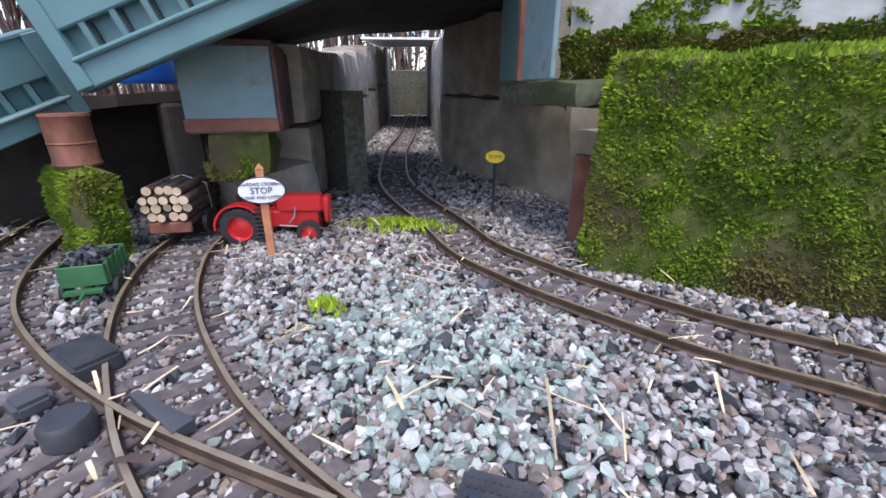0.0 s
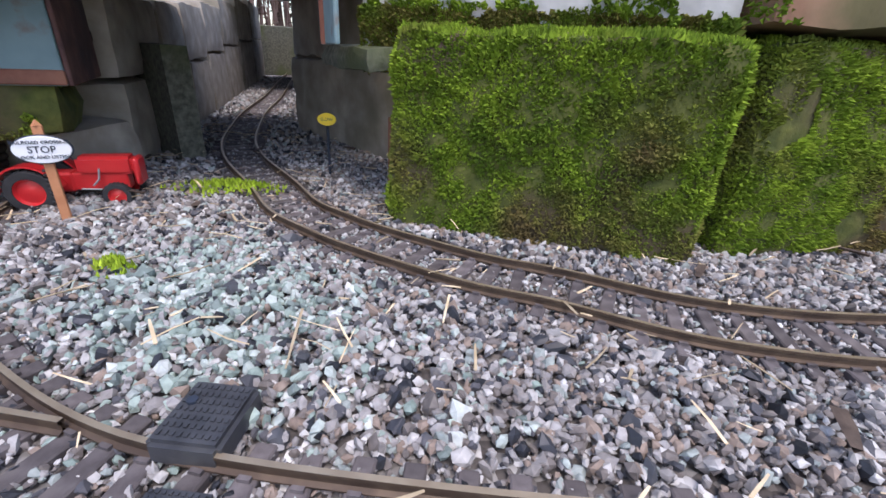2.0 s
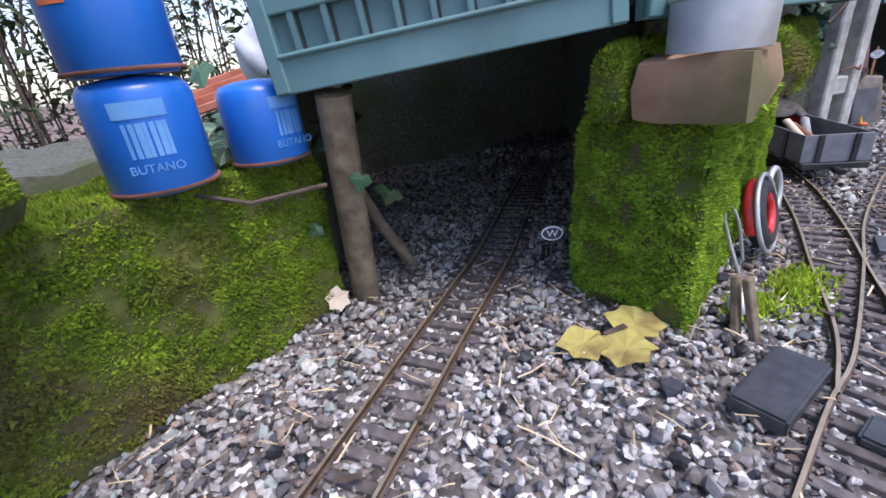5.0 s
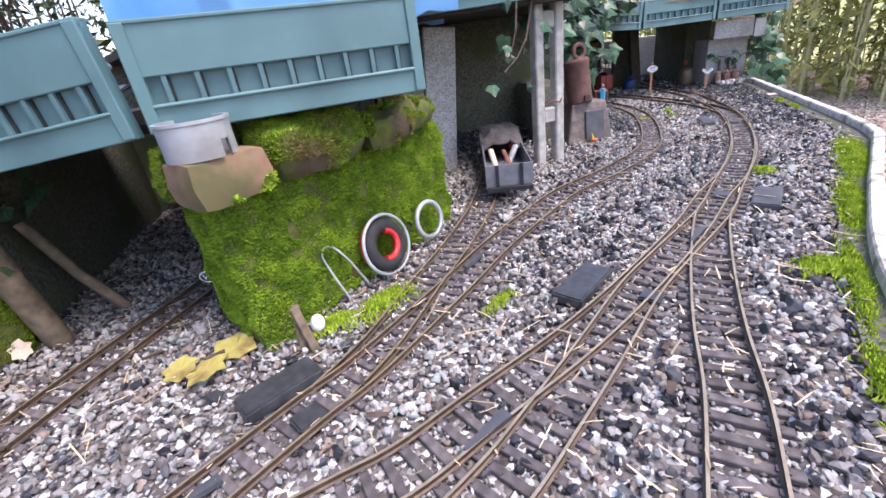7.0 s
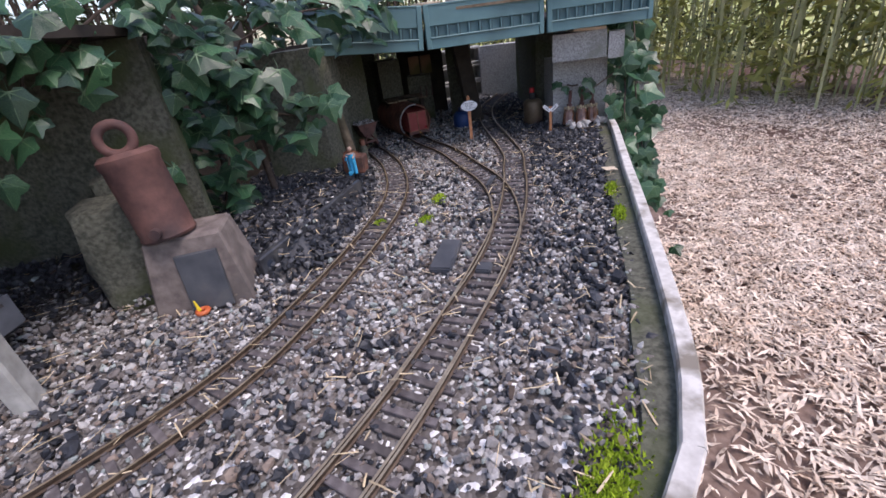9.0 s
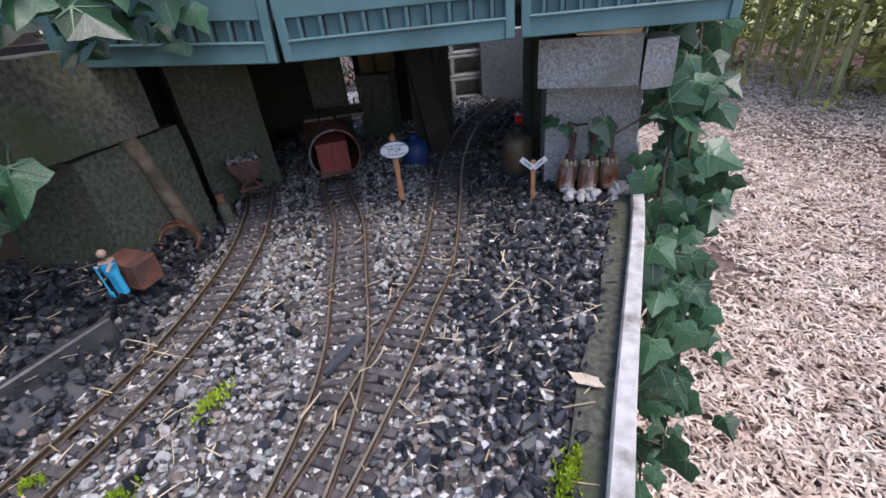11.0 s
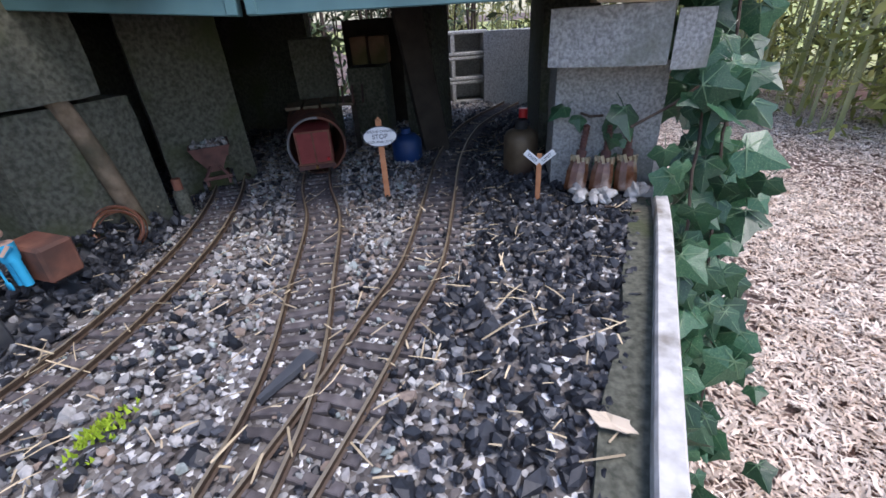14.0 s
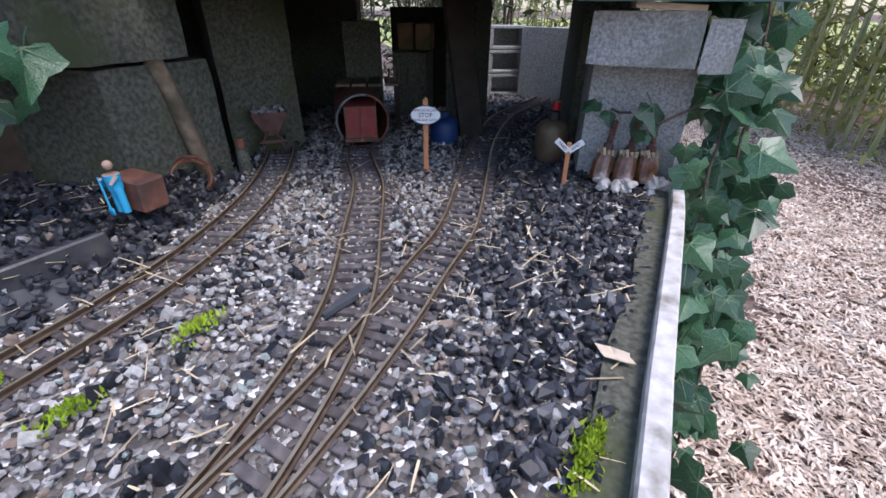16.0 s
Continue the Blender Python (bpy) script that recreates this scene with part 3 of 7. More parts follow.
def railway_track(label, rail_line, side, lift, first=0.0, worn=True):
    line = spline(rail_line, 0.012)
    centre = offset(line, side * GAUGE)
    track = thing("railway_track", label, "railway track", group="model railway tracks")
    track["kind"] = "structure"
    for s in (-1, 1):
        rail = offset(centre, s * GAUGE)
        nrm = offset(rail, 1.0) - rail
        bm = bmesh.new()
        prev = None
        for p, n in zip(rail, nrm):
            ring = [bm.verts.new((p[0] + n[0] * a, p[1] + n[1] * a, z + lift)) for a, z in PROFILE]
            if prev:
                for k in range(12):
                    f = bm.faces.new((prev[k], prev[(k + 1) % 12], ring[(k + 1) % 12], ring[k]))
                    f.material_index = 1 if k == 5 else 0
            prev = ring
        ob = part("rail", bm, M_RAIL, track)
        ob.data.materials.append(M_RAILTOP)
    length = np.r_[0, np.cumsum(np.linalg.norm(np.diff(centre, axis=0), axis=1))]
    rs = np.random.RandomState(len(CENTRES))
    for s in np.arange(0.01, length[-1], 0.0205):
        x, y = np.interp(s, length, centre[:, 0]), np.interp(s, length, centre[:, 1])
        if any(near_line(c, np.array([x]), np.array([y]))[0] < 0.034 for c in CENTRES):
            continue
        x2, y2 = np.interp(s + 0.005, length, centre[:, 0]), np.interp(s + 0.005, length, centre[:, 1])
        ob = new("sleeper", SLEEPER_MESH)
        ob.parent = track
        ob.matrix_basis = Matrix.Translation((x, y, lift - 0.0003)) @ Matrix.Rotation(math.atan2(y2 - y, x2 - x) + rs.randn() * 0.03, 4, "Z") @ Matrix.Rotation(rs.randn() * 0.015, 4, "X")
    CENTRES.append(centre[::3])
    return track


railway_track("brown model railway loop with plastic sleepers in gravel", T1, 1, 0.0)
railway_track("brown model railway running line with plastic sleepers", M1, -1, 0.0)
railway_track("brown model railway main line into the far tunnel", MAIN, 1, 0.0003)
railway_track("model railway crossover track joining the main line", XOV, -1, 0.0006)
railway_track("model railway branch track curving to the left", L1, -1, 0.0003)
railway_track("model railway siding under the grey wagon", SID, -1, 0.0004)
railway_track("model railway track along the edging board", M3, 1, 0.0008)

for x, y, a, s in ((1.542, 1.328, 62, 1.1), (-0.694, -0.750, 20, 0.8), (0.580, 0.048, 38, 1.0), (0.610, 0.360, 55, 0.9), (0.940, 0.339, 45, 1.0), (0.341, 0.028, 40, 0.8)):
    bm = bmesh.new()
    c, w = 0.026 * s, 0.006 * s
    vs = [bm.verts.new(p) for p in ((-c, 0.002, -0.004), (-c, -0.002, -0.004), (c, -w, -0.004), (c, w, -0.004), (-c, 0.002, 0.0012), (-c, -0.002, 0.0012), (c, -w, 0.0012), (c, w, 0.0012))]
    for f in ((4, 5, 6, 7), (0, 1, 5, 4), (1, 2, 6, 5), (2, 3, 7, 6), (3, 0, 4, 7)):
        bm.faces.new([vs[i] for i in f])
    ob = part("track_frog", bm, M_SLATE)
    ob.matrix_world = pose(x, y, 0, 0, 0, a)
    tagged(ob, "grey plastic crossing frog where two rails meet", "track frog", "turnout frogs")

# ---- mossy stone wall round the loop ----
def stone_block(label, corners, z0, z1, material, seed, amp=0.006, moss=None, cell=0.018, group="mossy wall stones"):
    base = thing("stone_block", label, "stone block", pose(*(np.mean(corners, 0)), z0), group)
    mid = np.mean(corners, 0)
    ob = rough_block("stone", [np.array(c) - mid for c in corners], 0, z1 - z0, material, base, amp=amp, cell=cell, seed=seed)
    for kw in moss or ():
        moss_on(base, ob, seed=seed + 7, **kw)
    return base


def quad(a, b, depth):
    a, b = np.array(a), np.array(b)
    d = (b - a) / np.linalg.norm(b - a)
    n = np.array([-d[1], d[0]]) * depth
    return [a, b, b + n, a + n]


FULL = dict(density=500000, size=0.0027, keep=-0.85)
PATCHY = dict(density=260000, size=0.004, keep=0.0)
stone_block("square stone block thickly covered in green moss beside the track", quad((-0.679, -0.451), (-0.438, -0.348), 0.12), -0.02, 0.157, M_MOSSBASE, 1, moss=[FULL])
stone_block("long mossy wall stone with brown earth patches", quad((-0.429, -0.312), (-0.174, -0.042), 0.13), -0.02, 0.160, M_MOSSBASE, 2, moss=[dict(density=520000, size=0.0025, keep=-0.55)])
stone_block("green mossy wall stone under the blue drums", quad((-0.166, -0.012), (0.004, 0.302), 0.14), -0.02, 0.170, M_MOSSBASE, 3, moss=[FULL])
stone_block("reddish sandstone wall block stained with moss", quad((-0.444, -0.331), (-0.284, -0.182), 0.12), 0.166, 0.238, M_SAND, 4, amp=0.004, moss=[dict(density=160000, size=0.003, keep=0.35)])
stone_block("bare reddish sandstone wall block on the upper course", quad((-0.456, -0.328), (-0.283, -0.172), 0.12), 0.242, 0.40, M_SAND, 5, amp=0.004)
stone_block("dark mossy upper wall stone with brown patches", quad((-0.275, -0.185), (-0.027, -0.003), 0.14), 0.172, 0.42, M_MOSSBASE, 6, amp=0.009, moss=[dict(density=480000, size=0.0030, keep=-0.45)])
slab = stone_block("pale whitewashed concrete slab standing behind the mossy block", quad((-0.719, -0.442), (-0.460, -0.320), 0.03), 0.12, 0.42, M_WHITEC, 8, amp=0.002, moss=[dict(density=900000, size=0.0042, keep=-0.25, zmax=0.050, scale=26.0, material=M_MOSSBR), dict(density=700000, size=0.0034, keep=-0.45, zmax=0.044, scale=40.0), dict(density=600000, size=0.0032, keep=-0.05, zmax=0.055, scale=36.0), dict(density=420000, size=0.0030, keep=0.22, zmax=0.072, scale=32.0)])

# block pier with brick cap, right of the tunnel mouth
stone_block("tall stone pier clad in bright green moss beside the tunnel mouth", [(0.259, 0.303), (0.343, 0.214), (0.598, 0.575), (0.512, 0.655)], -0.02, 0.176, M_MOSSBASE, 11, moss=[dict(density=540000, size=0.0031, keep=-0.62, material=M_MOSSP)], group="tunnel piers")
stone_block("brown weathered brick on the mossy pier", [(0.285, 0.240), (0.348, 0.178), (0.405, 0.250), (0.342, 0.312)], 0.178, 0.226, M_SAND, 12, amp=0.005, moss=[dict(density=260000, size=0.0036, keep=0.12, material=M_MOSSP)], group="tunnel piers")
stone_block("mossy capstone on the pier", [(0.261, 0.266), (0.282, 0.243), (0.400, 0.388), (0.378, 0.410)], 0.178, 0.236, M_MOSSBASE, 13, moss=[FULL], group="tunnel piers")
stone_block("bright mossy capstone behind the brick", [(0.344, 0.316), (0.408, 0.253), (0.498, 0.364), (0.404, 0.412)], 0.178, 0.238, M_MOSSBASE, 15, amp=0.010, moss=[FULL], group="tunnel piers")
stone_block("mossy brown capstone at the back of the pier", [(0.470, 0.392), (0.500, 0.368), (0.592, 0.540), (0.512, 0.640)], 0.178, 0.222, M_MOSSBASE, 14, amp=0.009, moss=[dict(density=420000, size=0.0034, keep=-0.25)], group="tunnel piers")

# ---- tunnel at the loop's far end ----
stone_block("broad beige stone of the tunnel's side wall", quad((-1.150, -0.225), (-0.815, -0.285), 0.28), -0.02, 0.118, M_STONE, 21, amp=0.004, group="tunnel stones")
stone_block("small stone beside the tunnel's side wall", quad((-0.812, -0.290), (-0.735, -0.305), 0.1), -0.02, 0.088, M_STONE, 23, amp=0.003, group="tunnel stones")
stone_block("upper beige stone of the tunnel's side wall", quad((-1.170, -0.205), (-0.870, -0.300), 0.26), 0.121, 0.235, M_STONE, 22, amp=0.004, group="tunnel stones")
# two courses of pale blocks down one side of the tunnel, tall stones down the other
TUN = np.array([-0.81, 0.586])
for i, (s0, s1, z1, z2) in enumerate(((-0.13, 0.06, 0.085, 0.185), (0.065, 0.21, 0.092, 0.19), (0.215, 0.40, 0.098, 0.20), (0.405, 0.62, 0.11, 0.215), (0.625, 0.92, 0.125, 0.24), (0.925, 1.30, 0.14, 0.27), (1.305, 1.72, 0.15, 0.29))):
    a, b = np.array([-1.15, -0.447]) + TUN * s0, np.array([-1.15, -0.447]) + TUN * s1
    stone_block("pale rough block of the tunnel's inner wall", quad(a, b, 0.12), -0.02, z1, M_STONE, 30 + i, amp=0.004, group="tunnel stones")
    stone_block("pale rough upper block of the tunnel's inner wall", quad(a, b, 0.12), z1 + 0.004, z2, M_STONE, 40 + i, amp=0.004, group="tunnel stones")
for i, (s0, s1, z2) in enumerate(((0.02, 0.46, 0.235), (0.465, 1.0, 0.26), (1.005, 1.75, 0.29))):
    a, b = np.array([-1.175, -0.195]) + TUN * s1, np.array([-1.175, -0.195]) + TUN * s0
    stone_block("tall rough stone down the tunnel's far side", quad(a, b, 0.16), -0.02, z2, M_STONE, 50 + i, amp=0.005, group="tunnel stones")
stone_block("greenish stone that closes the tunnel's end", quad((-2.72, 0.62), (-2.52, 0.90), -0.1), -0.02, 0.22, M_CONCD, 27, amp=0.004, group="tunnel stones")
stone_block("ledge slab of mossy concrete over the side wall", quad((-0.835, -0.398), (-0.690, -0.462), 0.10), 0.120, 0.140, M_CONCD, 24, amp=0.004, group="tunnel stones")
stone_block("dark stone under the rusty steel box", quad((-0.940, -0.668), (-0.918, -0.612), 0.10), 0.05, 0.096, M_MOSSBASE, 25, amp=0.006, moss=[dict(density=300000, size=0.004, keep=-0.1)], group="tunnel stones")
stone_block("dark shaded stone behind the red tractor", quad((-0.963, -0.620), (-1.010, -0.527), 0.10), -0.02, 0.05, M_STONE, 26, amp=0.005, group="tunnel stones")
stone_block("mossy pier stone beside the log wagon", quad((-1.005, -0.788), (-0.935, -0.762), 0.032), -0.02, 0.074, M_MOSSBASE, 28, moss=[dict(density=520000, size=0.0026, keep=-0.35)], group="tunnel stones")

# dark cladding and paint-flaked steel panels above the ledge
panel = thing("steel_cladding", "blue painted steel cladding with a rusty seam", "steel cladding", pose(-0.752, -0.452, 0.140, 0, 0, -32))
# this sheet's shade is put into its darker paint
box_part("sheet", (-0.045, 0.004, 0.10), (0.09, 0.004, 0.20), M_GIRDER_SHADE, panel, "steel sheet with its shade painted dark", bevel=0.001)
box_part("sheet", (0.035, 0.0, 0.10), (0.068, 0.004, 0.20), M_RUSTP, panel, bevel=0.001)
box_part("seam_strip", (-0.001, -0.003, 0.10), (0.006, 0.005, 0.20), M_RUST, panel, "rusty seam strip")
tagged(box_part("rusty_plate", (-0.717, -0.401, 0.033), (0.018, 0.006, 0.09), M_RUST, bevel=0.001), "narrow rusty steel plate standing by the mossy block", "steel plate")

box = thing("steel_box", "flaking blue steel box beam end with rust", "steel box", pose(-0.932, -0.640, 0.096, 0, 0, 64.5))
box_part("front_plate", (0, 0, 0.036), (0.078, 0.005, 0.074), M_RUSTP, box, bevel=0.001)
box_part("bottom_flange", (0, -0.0035, 0.006), (0.08, 0.004, 0.012), M_RUST, box, "rust-stained bottom flange", bevel=0.001)
box_part("side_plate", (0.041, 0.06, 0.036), (0.004, 0.12, 0.074), M_RUSTD, box, bevel=0.001)
box_part("top_flange", (0, 0.05, 0.075), (0.082, 0.11, 0.004), M_RUSTD, box)


# ---- girder bridges ----
def girder(p0, p1, z0, z1, h, n_ribs, label, ends=True, skew=0.0):
    """A green sheet-steel side girder: plain upper plate, recessed band with upright ribs, bottom lip."""
    p0, p1 = Vector((*p0, z0)), Vector((*p1, z1))
    d = p1 - p0
    L = d.length
    m = Matrix.Translation(p0) @ Matrix.Rotation(math.atan2(d.y, d.x), 4, "Z") @ Matrix.Rotation(-math.asin(d.z / L), 4, "Y")
    g = thing("bridge_girder", label, "girder", m, "green bridge girders")
    # web and ribs use the darkened paint for shade inside the recess
    box_part("web_plate", (L / 2, 0.006, h / 2), (L, 0.006, h), M_GIRDER_SHADE, g)
    box_part("upper_plate", (L / 2, -0.001, h * 0.76), (L, 0.008, h * 0.48), M_GIRDER, g, bevel=0.0012)
    box_part("lower_plate", (L / 2, -0.001, h * 0.125), (L, 0.008, h * 0.25), M_GIRDER, g, bevel=0.0012)
    box_part("top_flange", (L / 2, 0.004, h - 0.001), (L, 0.022, 0.004), M_GIRDER, g, bevel=0.001)
    box_part("bottom_lip", (L / 2, -0.004, h * 0.255), (L * 0.93, 0.010, 0.004), M_GIRDER, g, bevel=0.0015)
    for x in (0.006, L - 0.006):
        box_part("end_stile", (x, -0.002, h / 2), (0.012, 0.012, h * 0.98), M_GIRDER, g, bevel=0.001)
    for i in range(n_ribs + 1):
        x = 0.028 + (L - 0.056) * i / n_ribs
        box_part("rib", (x, -0.0005, h * 0.39), (0.0045, 0.007, h * 0.26), M_GIRDER_SHADE, g)
        # no opening here: a thin solid strip painted as the gap's shade
        box_part("shadow_strip", (x + 0.0034, 0.0015, h * 0.39), (0.0022, 0.004, h * 0.25), M_GAP, g, "dark strip painted as the shade beside the rib")
    return g


girder((0.014, 0.232), (0.284, 0.240), 0.226, 0.250, 0.108, 8, "green painted girder over the tunnel mouth")
g2 = girder((0.296, 0.242), (0.572, 0.340), 0.251, 0.250, 0.100, 8, "green painted girder above the mossy pier")
box_part("end_plate", (0.290, 0.045, 0.050), (0.004, 0.094, 0.098), M_GIRDER, g2, bevel=0.001)
girder((0.433, 0.784), (0.921, 0.807), 0.354, 0.362, 0.090, 14, "green painted girder above the wagon siding")
girder((1.195, 1.585), (1.462, 1.603), 0.279, 0.257, 0.095, 9, "green painted girder over the far yard, ivy on its end")
girder((1.472, 1.603), (1.770, 1.620), 0.257, 0.2555, 0.095, 9, "green painted girder over the far tunnel")
girder((1.780, 1.620), (2.036, 1.585), 0.2555, 0.2555, 0.095, 9, "green painted girder resting on the concrete lintel")
girder((-0.926, -0.741), (-0.795, -0.530), 0.130, 0.226, 0.076, 9, "sloping blue-green girder over the tunnel")
girder((-0.915, -0.905), (-0.990, -0.742), 0.048, 0.114, 0.066, 7, "low blue-green girder beside the log wagon")

# bridge decks behind the girders, with the tunnel roofs under them
def deck(label, pts, z, t=0.014, material=None):
    bm = bmesh.new()
    zs = z if isinstance(z, (list, tuple)) else [z] * len(pts)
    lo = [bm.verts.new((*p, q)) for p, q in zip(pts, zs)]
    hi = [bm.verts.new((*p, q + t)) for p, q in zip(pts, zs)]
    bm.faces.new(lo[::-1])
    bm.faces.new(hi)
    n = len(pts)
    for i in range(n):
        bm.faces.new((lo[i], lo[(i + 1) % n], hi[(i + 1) % n], hi[i]))
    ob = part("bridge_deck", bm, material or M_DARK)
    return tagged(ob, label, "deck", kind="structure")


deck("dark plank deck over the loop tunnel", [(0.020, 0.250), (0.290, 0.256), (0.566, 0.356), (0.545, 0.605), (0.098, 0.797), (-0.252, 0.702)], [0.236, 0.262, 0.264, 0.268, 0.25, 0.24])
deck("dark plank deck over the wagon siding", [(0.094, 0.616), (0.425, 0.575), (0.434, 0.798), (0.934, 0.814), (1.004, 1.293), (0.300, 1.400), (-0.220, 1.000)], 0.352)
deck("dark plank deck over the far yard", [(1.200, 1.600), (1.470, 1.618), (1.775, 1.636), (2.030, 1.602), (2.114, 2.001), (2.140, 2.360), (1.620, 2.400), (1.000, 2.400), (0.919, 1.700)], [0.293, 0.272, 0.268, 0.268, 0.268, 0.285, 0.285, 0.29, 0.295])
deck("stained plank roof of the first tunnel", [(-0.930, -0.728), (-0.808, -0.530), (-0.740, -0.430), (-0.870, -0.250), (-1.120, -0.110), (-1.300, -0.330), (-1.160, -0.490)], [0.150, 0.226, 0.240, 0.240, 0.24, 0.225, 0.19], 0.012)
# white paint here stands for daylight shining on the wet ceiling
deck("wet sheet roof over the tunnel's far part, its bright sheen painted white", [(-1.620, 0.190), (-1.780, -0.030), (-2.400, 0.410), (-2.200, 0.640)], [0.272, 0.272, 0.31, 0.31], 0.006, M_WHITE_P)
deck("stained plank roof by the low girder", [(-1.088, -0.900), (-0.992, -0.720), (-1.028, -0.547), (-1.250, -0.508), (-1.350, -0.803)], [0.096, 0.118, 0.13, 0.13, 0.10], 0.010)

# rear walls of the tunnels, the shade in there painted into their dark colour
def back_wall(label, a, b, z0, z1, material, t=0.03):
    bm = bmesh.new()
    a, b = np.array(a), np.array(b)
    d = (b - a) / np.linalg.norm(b - a)
    n = np.array([-d[1], d[0]]) * t
    vs = [(*p, z) for z in (z0, z1) for p in (a, b, b + n, a + n)]
    v = [bm.verts.new(p) for p in vs]
    for f in ((0, 1, 2, 3), (4, 5, 6, 7), (0, 1, 5, 4), (1, 2, 6, 5), (2, 3, 7, 6), (3, 0, 4, 7)):
        bm.faces.new([v[i] for i in f])
    ob = part("tunnel_wall", bm, material)
    return tagged(ob, label, "wall", kind="structure")


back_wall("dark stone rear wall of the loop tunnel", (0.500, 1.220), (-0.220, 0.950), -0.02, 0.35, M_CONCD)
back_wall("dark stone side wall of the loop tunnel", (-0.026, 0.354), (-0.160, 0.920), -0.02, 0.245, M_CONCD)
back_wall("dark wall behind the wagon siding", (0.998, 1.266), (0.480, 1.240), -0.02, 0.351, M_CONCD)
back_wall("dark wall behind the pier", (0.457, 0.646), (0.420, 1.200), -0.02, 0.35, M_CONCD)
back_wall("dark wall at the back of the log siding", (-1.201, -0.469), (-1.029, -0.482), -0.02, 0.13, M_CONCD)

# two added dark sheets: shade under the low bridge and behind the ivy
back_wall("dark sheet added as the shade under the low bridge", (-1.215, -0.560), (-1.150, -1.010), -0.02, 0.125, M_DARK)
back_wall("dark wall added as the shade behind the ivy", (0.801, 1.312), (1.019, 1.776), -0.02, 0.38, M_DARK)

# ---- gravel, slate chippings and litter on the bed ----
rs = np.random.RandomState(5)
VIS = [(-1.600, -1.050), (-0.595, -0.996), (-0.099, -0.898), (0.307, -0.661), (0.603, -0.501)] + [(x - 0.025, y + 0.012) for x, y in EDGE[2:15]] + [
    (2.100, 2.299), (1.950, 2.750), (1.200, 2.700), (0.977, 1.464), (0.500, 1.300), (-0.100, 0.950), (-0.213, 0.332), (-0.517, -0.205), (-0.909, -0.207), (-1.20, -0.20), (-2.30, 0.70), (-2.45, 0.50), (-1.16, -0.43), (-1.700, -0.450)]
TRACK_M1, TRACK_MAIN = CENTRES[1], CENTRES[2]


def scatter(n, x0, x1, y0, y1):
    x, y = x0 + (x1 - x0) * rs.rand(n), y0 + (y1 - y0) * rs.rand(n)
    k = inside(VIS, x, y)
    return x[k], y[k]


def side_of(line, x, y):
    """Positive to the right of a line that runs up the page."""
    return x - np.interp(y, line[:, 1], line[:, 0])


def mound(x, y):
    """The heap of slate left of the running line."""
    d = -side_of(TRACK_M1[TRACK_M1[:, 1] > 0.7], x, y)
    k = (y > 1.02) & (y < 1.68)
    return np.where(k, 0.036 * ((d - 0.055) / 0.06).clip(0, 1) * ((y - 1.02) / 0.12).clip(0, 1), 0.0)


bm = bmesh.new()
gx, gy = np.meshgrid(np.linspace(0.98, 1.27, 30), np.linspace(1.0, 1.72, 60), indexing="ij")
gz = mound(gx.ravel(), gy.ravel()).reshape(gx.shape) - 0.019
vv = [[bm.verts.new((gx[i, j], gy[i, j], gz[i, j])) for j in range(60)] for i in range(30)]
for i in range(29):
    for j in range(59):
        bm.faces.new((vv[i][j], vv[i + 1][j], vv[i + 1][j + 1], vv[i][j + 1]))
tagged(part("slate_heap", bm, M_SLATE, smooth=60), "low heap of dark earth under the slate chippings", "heap", kind="structure")

x, y = scatter(700000, -2.4, 2.1, -1.05, 2.7)
x2, y2 = scatter(60000, -1.0, 0.15, -0.95, -0.1)
x, y = np.r_[x, x2], np.r_[y, y2]
keep = rs.rand(len(x)) < np.where((x > -1.0) & (x < 0.15) & (y < -0.1), 0.95, np.where(y > 2.0, 0.25, 0.46))
x, y = x[keep], y[keep]
fine = np.where((x > -1.0) & (x < 0.15) & (y < -0.1), 0.68, 0.92)
near = np.full(len(x), 9.0)
for line in CENTRES:
    near = np.minimum(near, near_line(line, x, y))
size = 0.0027 + 0.0030 * rs.rand(len(x)) ** 1.8 + 0.0025 * (rs.rand(len(x)) > 0.94)
size = size * fine
on = near < 0.040
size = np.where(on, size * 0.72, size)
z = np.where(on, -0.0100, -0.0088) + 0.0035 * rs.rand(len(x)) * np.where(on, 0.5, 1) + mound(x, y)
right = side_of(TRACK_MAIN[TRACK_MAIN[:, 1] > 0.3], x, y)
left = -side_of(TRACK_M1[TRACK_M1[:, 1] > 0.7], x, y)
wob = np.array([noise.noise((a * 9, b * 9, 0.0)) for a, b in zip(x, y)])
p_coal = np.full(len(x), 0.05)
p_coal = np.where(x > 0.55, 0.20 + 0.25 * wob, p_coal)
p_coal = np.where((y > 0.75) & (right < -0.03), 0.14 + 0.3 * wob, p_coal)
p_coal = np.where((right > 0.0) & (y > 0.85), 0.45 + 0.5 * wob, p_coal)
p_coal = np.where((right > 0.035 - 0.03 * wob + 0.30 * (1.48 - y).clip(0, 1)) & (y > 1.12), 0.95, p_coal)
p_coal = np.where((left > 0.05) & (y > 1.06), 0.95, p_coal)
p_coal = np.where((right > -0.06) & (y > 1.85), 0.75, p_coal)
green = np.exp(-(((x + 0.66) / 0.10) ** 2 + ((y + 0.62) / 0.07) ** 2)) + 0.8 * np.exp(-(((x - 0.20) / 0.10) ** 2 + ((y + 0.20) / 0.05) ** 2))
